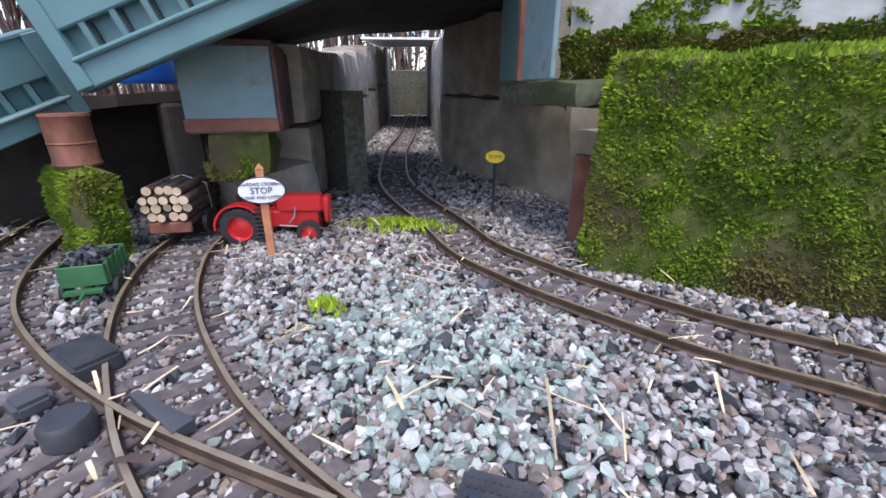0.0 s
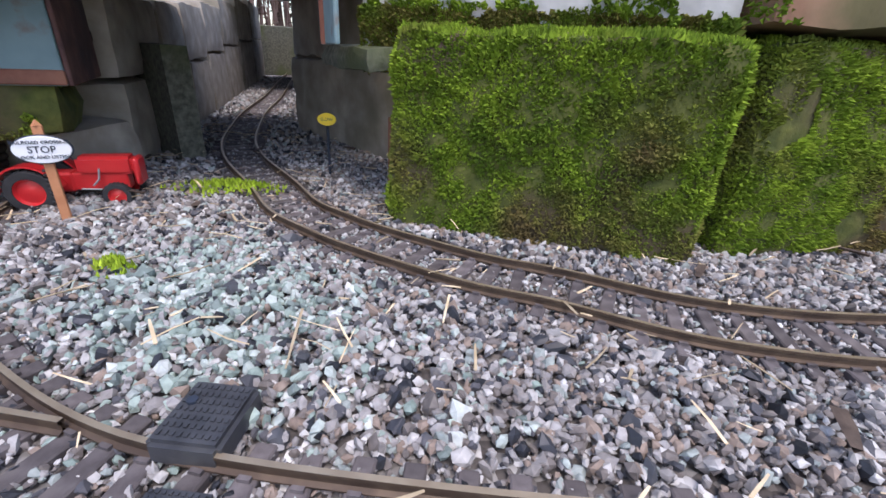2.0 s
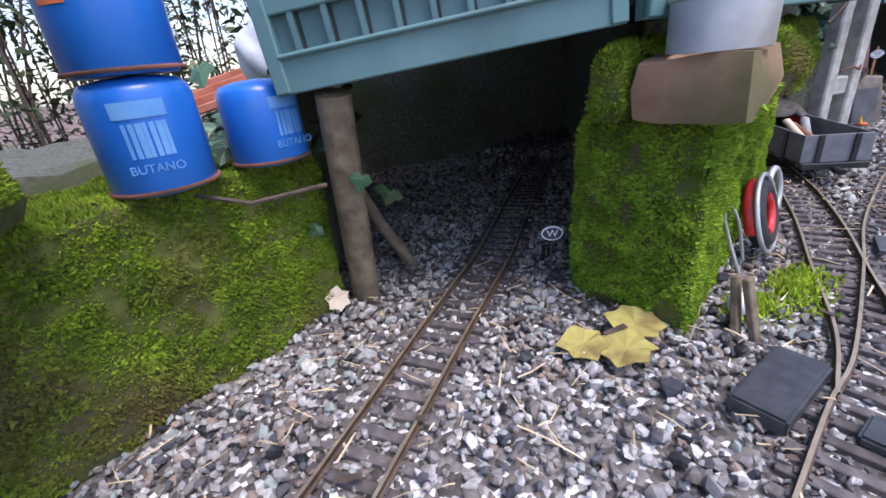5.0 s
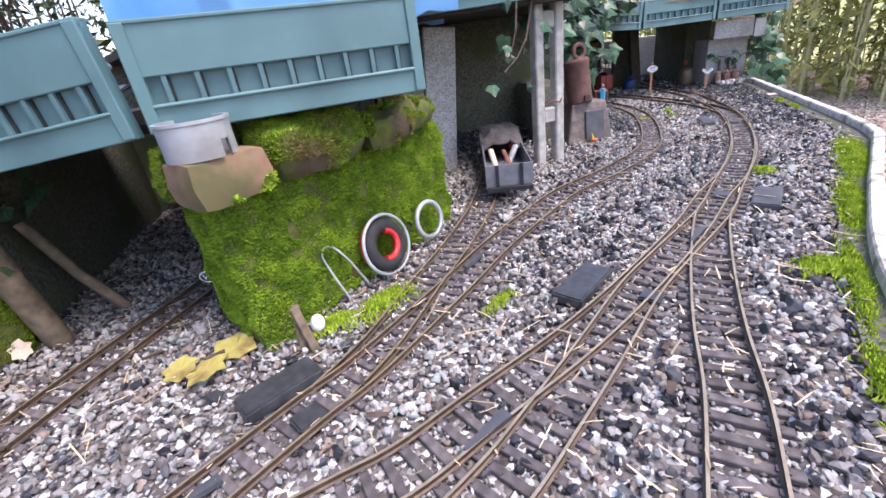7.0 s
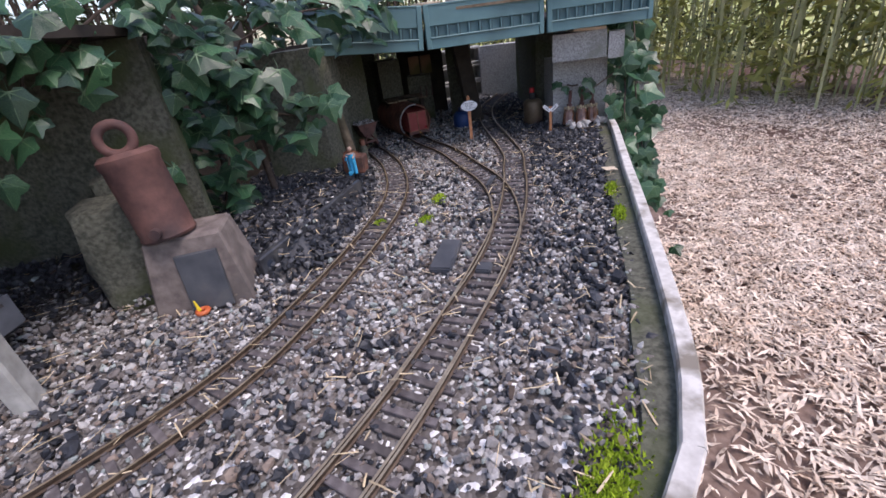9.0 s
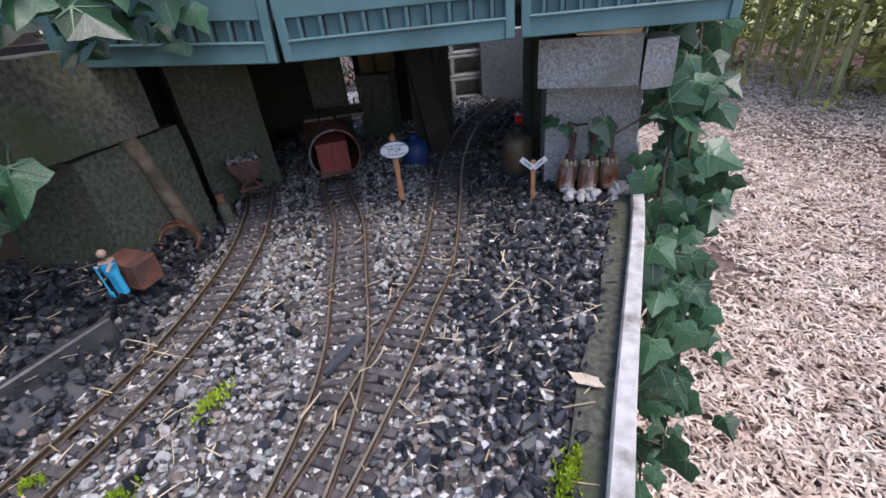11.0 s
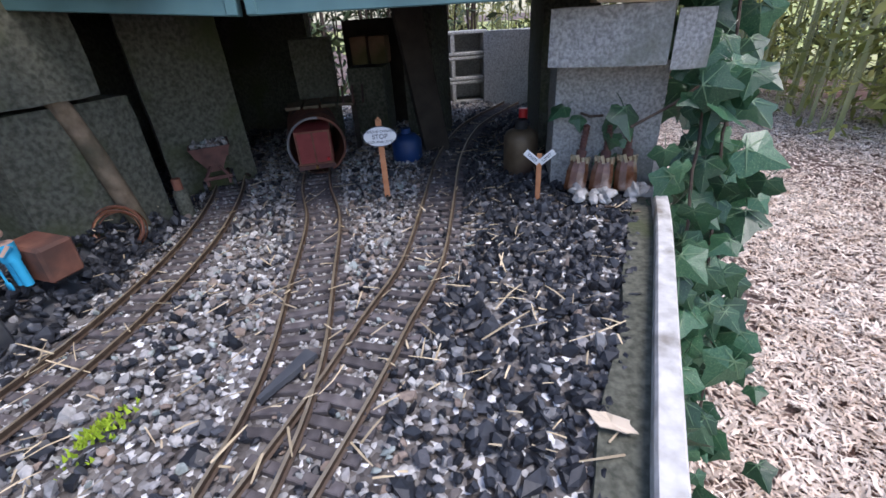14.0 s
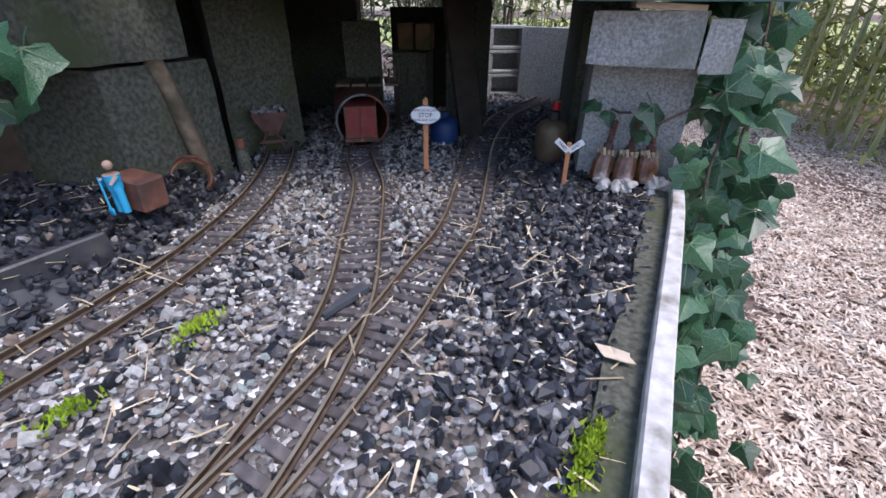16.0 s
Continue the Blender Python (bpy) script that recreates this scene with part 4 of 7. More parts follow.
white = 0.75 * np.exp(-(((x - 0.66) / 0.07) ** 2 + ((y - 0.44) / 0.10) ** 2)) + 0.45 * np.exp(-(((x - 0.80) / 0.10) ** 2 + ((y - 0.62) / 0.12) ** 2)) + 0.35 * np.exp(-(((x - 0.5) / 0.15) ** 2 + ((y - 0.1) / 0.10) ** 2)) + 0.35 * np.exp(-(((x - 1.40) / 0.05) ** 2 + ((y - 1.45) / 0.2) ** 2))
white = np.maximum(white, 0.13 * ((y > 1.0) & (right < 0.03)))
white = np.where((x > 1.6) & (x < 1.72) & (y > 1.28) & (y < 1.40), 0.45, white)
r1, r2 = rs.rand(len(x)), rs.rand(len(x))
kind = np.where(r1 < p_coal, 1, np.where(r2 < green * 0.85, 2, np.where(r2 < white, 3, 0)))
thin = rs.rand(len(x)) < np.where(kind == 1, 0.75, 1.0)
pos = np.stack([x, y, z], 1)
for k, name, material, label, grow, flat in ((0, "gravel", M_GRAVEL, "grey angular track gravel of mixed stone", 1.0, 0.72), (1, "slate_chippings", M_COAL, "black broken slate chippings like coal", 1.5, 0.62),
                                             (2, "green_gravel", M_GREEN, "pale green crushed stone gravel", 1.05, 0.72), (3, "white_chippings", M_WHITE, "white limestone chippings", 0.95, 0.75)):
    sel = (kind == k) & thin
    stones(name, pos[sel], size[sel] * grow, material, rs, label, flat=flat, jag=0.30)


def slivers(name, label, material, n, x0, x1, y0, y1, length, width, z0, category, lift=0.006):
    """Bits of straw and split bamboo lying on the stones."""
    x, y = scatter(n, x0, x1, y0, y1)
    v, f = [], []
    zz = z0 + mound(x, y)
    for a, b, c in zip(x, y, zz):
        L, w, t = length * (0.35 + rs.rand() ** 2 * 1.3), width * (0.5 + rs.rand()), rs.rand() * 6.28
        d = Vector((math.cos(t), math.sin(t), rs.randn() * 0.08))
        n_ = Vector((-d.y, d.x, 0)) * w / 2
        p = Vector((a, b, c + rs.rand() * lift))
        k = len(v)
        bend = Vector((0, 0, rs.randn() * L * 0.03))
        v += [p - d * L / 2 - n_, p - d * L / 2 + n_, p + n_ + bend, p - n_ + bend, p + d * L / 2 + n_ * 0.6, p + d * L / 2 - n_ * 0.6,
              p - d * L / 2 - Vector((0, 0, w * 0.5)), p + bend - Vector((0, 0, w * 0.5)), p + d * L / 2 - Vector((0, 0, w * 0.4))]
        f += [(k, k + 1, k + 2, k + 3), (k + 3, k + 2, k + 4, k + 5), (k, k + 3, k + 7, k + 6), (k + 3, k + 5, k + 8, k + 7), (k + 1, k + 6, k + 7, k + 2), (k + 2, k + 7, k + 8, k + 4)]
    ob = mesh_object(name, v, f, material)
    return tagged(ob, label, category, kind="stuff")


slivers("straw_bits", "dry straw and split bamboo bits on the gravel", M_STRAW, 8500, -1.3, 2.0, -1.0, 2.2, 0.019, 0.0013, -0.002, "straw")
slivers("long_straw", "long dry bamboo slivers on the stones", M_STRAW, 600, -1.3, 2.0, -1.0, 2.2, 0.040, 0.0015, 0.0, "straw")
slivers("dead_leaf_bits", "brown dead leaf scraps on the gravel", M_BARK, 700, -1.3, 2.0, -1.0, 2.2, 0.016, 0.005, -0.001, "dead leaves")

# low moss cushions along the board and between the tracks
v, f = [], []
for cx, cy, sx, sy, ang, n in ((1.405, 0.578, 0.13, 0.023, 50, 5200), (1.205, 0.372, 0.12, 0.017, 49, 2800), (1.028, 0.180, 0.10, 0.012, 52, 1200), (0.913, 0.034, 0.06, 0.012, 56, 700), (1.021, 0.219, 0.03, 0.02, 20, 700), (1.218, 0.570, 0.018, 0.018, 0, 380), (0.478, 0.281, 0.05, 0.022, 50, 800), (0.418, 0.249, 0.03, 0.018, 40, 500),
                              (0.628, 0.241, 0.03, 0.012, 45, 200), (1.741, 1.181, 0.03, 0.010, 62, 300), (1.699, 1.075, 0.03, 0.010, 62, 260), (1.384, 1.184, 0.02, 0.012, 60, 120), (1.422, 1.281, 0.025, 0.012, 70, 120), (-0.859, -0.507, 0.05, 0.02, 40, 420), (-0.740, -0.649, 0.014, 0.008, 20, 110), (1.301, 1.208, 0.012, 0.008, 0, 60)):
    a = radians(ang)
    for _ in range(n):
        u, w = rs.randn() * sx * 0.5, rs.randn() * sy * 0.5
        p = Vector((cx + u * math.cos(a) - w * math.sin(a), cy + u * math.sin(a) + w * math.cos(a), -0.006 + 0.007 * math.exp(-(u / sx) ** 2 - (w / sy) ** 2)))
        s = 0.002 + 0.0025 * rs.rand()
        t = rs.rand() * 6.28
        k = len(v)
        v += [p + Vector((math.cos(t + q), math.sin(t + q), 0)) * s * 0.5 for q in (0, 2.1, 4.2)] + [p + Vector((rs.randn() * 0.4 * s, rs.randn() * 0.4 * s, s * 1.3))]
        f += [(k, k + 1, k + 3), (k + 1, k + 2, k + 3), (k + 2, k, k + 3)]
tagged(mesh_object("ground_moss", v, f, M_MOSSB), "bright yellow-green moss cushions along the rim of the bed", "moss", kind="stuff")

# bamboo leaf litter on the path below
v, f = [], []
n = 150000
d = rs.rand(n) ** 1.5
px = 0.2 + 5.6 * rs.rand(n)
py = -0.9 + 8.2 * rs.rand(n)
px, py = np.r_[px, 1.2 + 2.6 * rs.rand(40000)], np.r_[py, 0.4 + 4.0 * rs.rand(40000)]
edge = np.array(EDGE)
keep = px > np.interp(py, edge[:, 1], edge[:, 0]) + 0.02
for a, b in zip(px[keep], py[keep]):
    far = a - np.interp(b, edge[:, 1], edge[:, 0])
    bare = 0.92 * (1 - (far - 0.25) / 0.8) * (b < 1.45) if far < 1.05 else 0.0
    if rs.rand() < max(bare, -0.25 - 2.2 * noise.noise((a * 1.3, b * 1.3, 4.0))):
        continue
    L, w, t = 0.025 + 0.05 * rs.rand(), 0.003 + 0.0035 * rs.rand(), rs.rand() * 6.28
    dd = Vector((math.cos(t), math.sin(t), rs.randn() * 0.12))
    nn = Vector((-dd.y, dd.x, rs.randn() * 0.3)) * w
    p = Vector((a, b, -0.812 + 0.02 * rs.rand()))
    k = len(v)
    v += [p - dd * L * 0.5, p + nn, p - nn, p + dd * L * 0.15 + nn * 0.8 + Vector((0, 0, 0.006)), p + dd * L * 0.15 - nn * 0.8 + Vector((0, 0, 0.006)), p + dd * L * 0.55]
    f += [(k, k + 2, k + 1), (k + 1, k + 2, k + 4, k + 3), (k + 3, k + 4, k + 5)]
tagged(mesh_object("leaf_litter", v, f, M_LITTER), "pale dry bamboo leaves covering the garden path", "leaf litter", kind="stuff")

# added pale green slab beyond the bamboo, coloured as the bright light between culms
M_BACKDROP = mat("bright_backdrop", (0.30, 0.36, 0.09), (0.48, 0.50, 0.17), 1.5, 0.9, bump=0.3, dist=0.02, c=(0.55, 0.52, 0.25), cscale=0.4)
bm = bmesh.new()
lawn = [(7.6, 4.6), (12.0, -4.0), (60.0, -20.0), (60.0, 70.0), (-20.0, 70.0), (0.0, 12.6), (4.6, 11.6), (6.6, 9.0)]
vs = [bm.verts.new((x, y, z)) for z in (-0.86, -0.80) for x, y in lawn]
bm.faces.new(vs[8:])
bm.faces.new(vs[7::-1])
for i in range(8):
    bm.faces.new((vs[i], vs[(i + 1) % 8], vs[8 + (i + 1) % 8], vs[8 + i]))
tagged(part("lawn", bm, M_BACKDROP), "added pale green backdrop that brightens the gaps in the bamboo", "lawn", kind="structure")

# ---- bamboo grove and hedge behind the garden ----
nt = M_BLEAF.node_tree
thin, both = nt.nodes.new("ShaderNodeBsdfTranslucent"), nt.nodes.new("ShaderNodeMixShader")
bs = nt.nodes["Principled BSDF"]
nt.links.new(bs.inputs["Base Color"].links[0].from_socket, thin.inputs["Color"])
both.inputs[0].default_value = 0.5
nt.links.new(bs.outputs[0], both.inputs[1])
nt.links.new(thin.outputs[0], both.inputs[2])
nt.links.new(both.outputs[0], nt.nodes["Material Output"].inputs[0])


def grove(name, label, line, depth, n_culm, n_leaf, h, leaf, culm_mat, leaf_mat, low=0.2, r=0.016, clump=0.55):
    line = spline(line, 0.1)
    g = thing(name, label, "bamboo" if "bamboo" in name else "hedge", kind="stuff")
    nrm = offset(line, -1.0) - line
    vc, fc, vl, fl = [], [], [], []
    for _ in range(n_culm):
        i = rs.randint(len(line))
        b = line[i] + nrm[i] * depth * rs.rand() + rs.randn(2) * 0.08
        H = h * (0.6 + 0.5 * rs.rand())
        lean = rs.randn(2) * 0.10 * H
        rr = r * (0.5 + rs.rand() * 0.8)
        pts = [Vector((*(b + lean * s * s), -0.83 + H * s)) for s in (0, 0.2, 0.4, 0.6, 0.8, 1.0)]
        for p, q in zip(pts, pts[1:]):
            k = len(vc)
            for c, w in ((p, rr), (q, rr * 0.88)):
                vc += [c + Vector((math.cos(t), math.sin(t), 0)) * w for t in (0, 1.57, 3.14, 4.71)]
            fc += [(k + j, k + (j + 1) % 4, k + 4 + (j + 1) % 4, k + 4 + j) for j in range(4)]
        for _ in range(n_leaf):
            s = low + (1 - low) * rs.rand()
            c = Vector((*(b + lean * s * s), -0.83 + H * s)) + Vector(rs.randn(3) * clump * np.array([0.5, 0.5, 0.4]))
            for _ in range(5):
                L = leaf * (0.6 + 0.8 * rs.rand())
                t = rs.rand() * 6.28
                dd = Vector((math.cos(t), math.sin(t), -0.4 + rs.randn() * 0.4)).normalized() * L
                nn = Vector((-math.sin(t), math.cos(t), rs.randn() * 0.5)) * L * 0.11
                p = c + Vector(rs.randn(3) * 0.06)
                k = len(vl)
                vl += [p, p + dd * 0.4 + nn, p + dd, p + dd * 0.4 - nn]
                fl.append((k, k + 1, k + 2, k + 3))
    mesh_object("culms", vc, fc, culm_mat, g)
    mesh_object("foliage", vl, fl, leaf_mat, g)
    return g


grove("bamboo_grove", "tall bamboo grove with sunlit gaps behind the path", [(8.2, 0.0), (6.3, 2.4), (5.0, 4.2), (4.9, 5.8), (4.6, 7.6), (3.4, 9.2), (1.0, 9.6)], 1.4, 300, 15, 4.2, 0.17, M_BCULM, M_BLEAF, 0.02)
M_HLEAF = mat("hedge_leaf", (0.03, 0.055, 0.02), (0.07, 0.10, 0.035), 2.0, 0.6, bump=0, island=0.5)
grove("garden_hedge", "dark evergreen hedge behind the railway", [(2.2, 6.4), (0.2, 5.4), (-2.2, 4.6), (-4.2, 3.2)], 1.4, 150, 34, 3.2, 0.13, M_BARK, M_HLEAF, 0.05)
# added hedge: a dark backing low down, with sky left open above
grove("backing_hedge", "low dark hedge added as backing behind the bamboo", [(11.0, 0.5), (8.6, 3.6), (7.4, 6.0), (6.8, 9.0), (4.5, 12.0), (0.5, 12.4)], 1.0, 90, 18, 1.1, 0.20, M_BARK, M_HLEAF, 0.0, 0.02, 0.8)
grove("bare_hedge", "bare brown winter twigs of a hedge", [(-3.5, 2.2), (-3.8, 0.6), (-3.8, -1.2), (-3.3, -3.0)], 0.9, 520, 3, 2.6, 0.08, mat("twig", (0.10, 0.065, 0.055), (0.19, 0.13, 0.115), 5, 0.9, bump=0, rand=0.2), M_BARK, 0.3, 0.010)

# ---- ivy ----
bm = bmesh.new()
out = [(0, -0.06), (0.14, -0.22), (0.32, -0.23), (0.42, -0.06), (0.57, 0.12), (0.44, 0.28), (0.27, 0.38), (0.15, 0.64), (0.0, 0.86)]
out += [(-x, y) for x, y in out[-2:0:-1]]
ring = [bm.verts.new((x, y, -0.22 * abs(x) - 0.10 * y * y)) for x, y in out]
mid = bm.verts.new((0, 0.12, 0.05))
for i in range(len(ring)):
    bm.faces.new((mid, ring[i], ring[(i + 1) % len(ring)]))
add_tube(bm, [(0, -0.10, 0), (0, -0.35, -0.03), (0, -0.6, -0.12)], 0.012, 4)
for x, y in ((0, 0.78), (0.46, 0.19), (-0.46, 0.19), (0.30, -0.17), (-0.30, -0.17)):
    d = Vector((x, y + 0.08, 0)).normalized()
    w = Vector((-d.y, d.x, 0)) * 0.018
    vs = [bm.verts.new((q.x, q.y, 0.012 + (0.05 if abs(q.y - 0.12) < 0.3 and abs(q.x) < 0.12 else 0.012) - 0.22 * abs(q.x) * (0.9 if k > 1 else 0) - 0.10 * q.y * q.y)) for k, q in enumerate((Vector((0, -0.08, 0)) - w, Vector((0, -0.08, 0)) + w, Vector((x, y, 0)) + w * 0.3, Vector((x, y, 0)) - w * 0.3))]
    bm.faces.new(vs).material_index = 1
IVY_MESH = bpy.data.meshes.new("ivy_leaf")
bm.to_mesh(IVY_MESH)
bm.free()
IVY_MESH.materials.append(M_IVY)
IVY_MESH.materials.append(M_VEIN)


def ivy(label, stems, leaves, size, face, seed):
    """An ivy plant: woody stems and single leaves that turn to the light."""
    r = np.random.RandomState(seed)
    plant = thing("ivy_plant", label, "ivy")
    lines = []
    for s in stems:
        pts = spline(s, 0.03)
        lines.append(pts)
        bm = bmesh.new()
        add_tube(bm, [Vector(p) + Vector(r.randn(3) * 0.002) for p in pts], 0.0021, 6)
        part("stem", bm, M_BARK, plant)
    for _ in range(leaves):
        pts = lines[r.randint(len(lines))]
        p = Vector(pts[r.randint(len(pts))]) + Vector(r.randn(3) * 0.028)
        n = (Vector(face) + Vector(r.randn(3) * 0.38)).normalized()
        q = n.to_track_quat("Z", "Y").to_matrix().to_4x4()
        ob = new("leaf", IVY_MESH)
        ob.parent = plant
        s = size * (0.55 + 0.8 * r.rand())
        ob.matrix_basis = Matrix.Translation(p) @ q @ Matrix.Rotation(math.pi + r.randn() * 0.7, 4, "Z") @ Matrix.Diagonal((s, s, s, 1))
    return plant


ivy("glossy green ivy hanging over the edging board", [[(2.057, 1.712, 0.30), (2.049, 1.653, 0.10), (2.042, 1.598, -0.10), (2.019, 1.531, -0.36), (1.983, 1.463, -0.52)], [(2.085, 1.751, 0.22), (2.084, 1.687, 0.02), (2.052, 1.560, -0.2), (2.019, 1.477, -0.45)],
     [(2.023, 1.678, 0.16), (1.999, 1.608, 0.02), (1.979, 1.548, -0.12), (1.936, 1.448, -0.30), (1.902, 1.347, -0.5)], [(2.068, 1.820, 0.34), (2.105, 1.817, 0.1), (2.142, 1.793, -0.2)]], 260, 0.050, (-0.442, -0.741, 0.45), 3)
ivy("ivy trails on the concrete pier", [[(2.023, 1.659, 0.16), (1.972, 1.652, 0.13), (1.926, 1.652, 0.10)], [(1.998, 1.655, 0.05), (1.972, 1.633, 0.03)], [(1.876, 1.724, 0.11), (1.905, 1.719, 0.10)]], 14, 0.042, (-0.2, -0.9, 0.4), 4)
ivy("broad-leaved ivy bush over the stone wall", [[(0.990, 1.325, 0.02), (1.043, 1.324, 0.15), (1.075, 1.326, 0.27), (1.034, 1.335, 0.40)], [(1.059, 1.349, 0.24), (1.123, 1.354, 0.33), (1.224, 1.374, 0.36), (1.324, 1.432, 0.36)], [(1.017, 1.358, 0.18), (1.102, 1.358, 0.20), (1.196, 1.377, 0.18)],
     [(0.938, 1.334, 0.10), (0.997, 1.362, 0.22), (1.056, 1.397, 0.34), (1.151, 1.424, 0.40)], [(0.938, 1.276, 0.14), (0.986, 1.307, 0.24), (1.059, 1.349, 0.30)], [(1.227, 1.462, 0.38), (1.295, 1.493, 0.37), (1.371, 1.528, 0.35)], [(0.93, 1.13, 0.32), (1.00, 1.20, 0.39), (1.10, 1.30, 0.43), (1.20, 1.40, 0.43)], [(1.02, 1.24, 0.36), (1.08, 1.28, 0.30), (1.13, 1.33, 0.22)]], 380, 0.043, (0.315, -0.552, 0.8), 5)
for x, y, lean in ((1.075, 1.420, -0.030), (1.000, 1.375, 0.012)):
    sap = thing("sapling", "thin brown woody trunk rising through the ivy", "sapling", pose(x, y, -0.01), "saplings in the ivy")
    bm = bmesh.new()
    add_tube(bm, spline([(0, 0, 0), (0.35 * lean, 0.01, 0.18), (lean, 0.0, 0.36), (1.6 * lean, 0.01, 0.56)], 0.03), 0.0075, 8)
    part("trunk", bm, M_BARK, sap, smooth=60)
ivy("ivy trails round the concrete post and iron cylinder", [[(0.905, 1.104, 0.30), (0.943, 1.117, 0.38), (1.019, 1.164, 0.42), (1.100, 1.247, 0.38)], [(0.894, 0.975, 0.26), (0.939, 0.985, 0.34), (0.985, 1.014, 0.38)]], 60, 0.036, (0.2, -0.85, 0.5), 15)
ivy("ivy sprig hanging from the deck", [[(0.795, 0.791, 0.36), (0.786, 0.775, 0.30), (0.766, 0.766, 0.25)], [(0.833, 0.805, 0.36), (0.796, 0.759, 0.27), (0.746, 0.739, 0.23)]], 12, 0.028, (0.1, -0.9, 0.4), 6)
ivy("pale ivy strand across the blue drums", [[(-0.059, 0.188, 0.165), (-0.017, 0.197, 0.145), (0.034, 0.224, 0.15)]], 5, 0.022, (0.1, -0.9, 0.3), 8)


# ---- lettering ----
def letters(name, body, size, material, parent, m, align="CENTER"):
    """Words in the built-in font, as a thin mesh."""
    cu = bpy.data.curves.new(name, "FONT")
    cu.body, cu.size, cu.extrude, cu.align_x, cu.align_y = body, size, 0.0002, align, "CENTER"
    cu.resolution_u = 3
    tmp = new(name, cu)
    me = bpy.data.meshes.new_from_object(tmp.evaluated_get(bpy.context.evaluated_depsgraph_get()))
    bpy.data.objects.remove(tmp)
    me.materials.append(material)
    ob = new(name, me)
    ob.parent = parent
    ob.matrix_basis = m
    return ob


FACE = pose(0, 0, 0, 90, 0, 0)   # lettering upright, read from -y


def oval(w, h, t, n=28):
    bm = bmesh.new()
    add_lathe(bm, [(0.0, -t / 2), (0.97, -t / 2), (1.0, -t * 0.3), (1.0, t * 0.3), (0.97, t / 2), (0.0, t / 2)], n, pose(0, 0, 0, 90) @ Matrix.Diagonal((w / 2, h / 2, 1, 1)))
    bmesh.ops.remove_doubles(bm, verts=bm.verts, dist=1e-6)
    return bm


# ---- the steam locomotive ----
def open_box(x0, x1, y, z0, z1, sign):
    """Three low walls round the platform's end, the side walls with a cut-out under a hand rail."""
    t = 0.0016
    bm = bmesh.new()
    add_box(bm, (x1 if sign > 0 else x0, 0, (z0 + z1) / 2 - 0.003), (t, 2 * y, z1 - z0 - 0.006), bevel=0.0004)
    for s in (-1, 1):
        add_box(bm, ((x0 + x1) / 2, s * y, (z0 + z1) / 2 - 0.005), (x1 - x0, t, z1 - z0 - 0.010), bevel=0.0004)
        for x in (x0 + 0.002, x1 - 0.002):
            add_box(bm, (x, s * y, z1 - 0.005), (0.004, t, 0.012))
        add_box(bm, ((x0 + x1) / 2, s * y, z1 + 0.0005), (x1 - x0, t, 0.0025), bevel=0.0005)
    add_box(bm, (x1 if sign > 0 else x0, 0, z1 + 0.0005), (0.002, 2 * y, 0.0025), bevel=0.0005)
    return bm


loco = thing("steam_locomotive", "green and black vertical-boiler model steam locomotive on the loop track", "locomotive", pose(-0.130, -0.221, 0.0006, 0, 0, 41.5))
box_part("frame", (0, 0, 0.0195), (0.200, 0.062, 0.013), M_LOCOB, loco, bevel=0.001)
box_part("footplate", (0, 0, 0.0275), (0.204, 0.084, 0.003), M_LOCOB, loco, bevel=0.0008)
for sx in (-1, 1):
    b = box_part("buffer_beam", (sx * 0.104, 0, 0.0215), (0.003, 0.084, 0.024), M_RED, loco, "bright red buffer beam", bevel=0.0012)
    bm = bmesh.new()
    add_box(bm, (sx * 0.110, 0, 0.0195), (0.010, 0.012, 0.010), bevel=0.002)
    add_cyl(bm, (sx * 0.112, 0, 0.0195), (sx * 0.121, 0, 0.0195), 0.0075, 0.0065, 14)
    part("coupler", bm, M_LOCOB, b, "black centre coupler", smooth=40)
    for sy in (-1, 1):
        cyl_part("bolt", (sx * 0.1055, sy * 0.026, 0.024), (sx * 0.1068, sy * 0.026, 0.024), 0.0016, M_LOCOB, b, n=8)
part("rear_bunker", open_box(-0.100, -0.062, 0.038, 0.029, 0.069, -1), M_LOCOG, loco, "dark green bunker walls")
part("front_bunker", open_box(0.062, 0.100, 0.038, 0.029, 0.066, 1), M_LOCOG, loco, "dark green bunker walls")
box_part("vent_plate", (-0.1012, 0.0, 0.048), (0.0015, 0.034, 0.011), M_LOCOB, loco, "black recessed vent plate")
bm = bmesh.new()
add_lathe(bm, [(0.0455, 0.029), (0.0455, 0.032), (0.0385, 0.034), (0.0375, 0.045), (0.0355, 0.085), (0.0348, 0.122), (0.0340, 0.127), (0.0315, 0.1305), (0.026, 0.132), (0.0, 0.1325)], 40, pose(0.014, 0, 0))
part("boiler", bm, M_LOCOB, loco, "satin black vertical boiler", smooth=35)
bm = bmesh.new()
add_lathe(bm, [(0.0125, 0.130), (0.0125, 0.1345), (0.0118, 0.136), (0.0118, 0.176), (0.0124, 0.177), (0.0124, 0.179), (0.0108, 0.179), (0.0108, 0.15), (0.0, 0.15)], 28, pose(0.014, 0, 0))
part("chimney", bm, M_LOCOB, loco, "plain black chimney", smooth=35)
for x, y in ((0.034, -0.014), (0.030, 0.019)):
    bm = bmesh.new()
    add_lathe(bm, [(0.0042, 0.131), (0.0042, 0.135), (0.003, 0.136), (0.003, 0.139), (0.0045, 0.1395), (0.0045, 0.1425), (0.0028, 0.144), (0.0, 0.1445)], 12, pose(x, y, 0))
    part("safety_valve", bm, M_BRASS, loco, "brass safety valve", smooth=40)
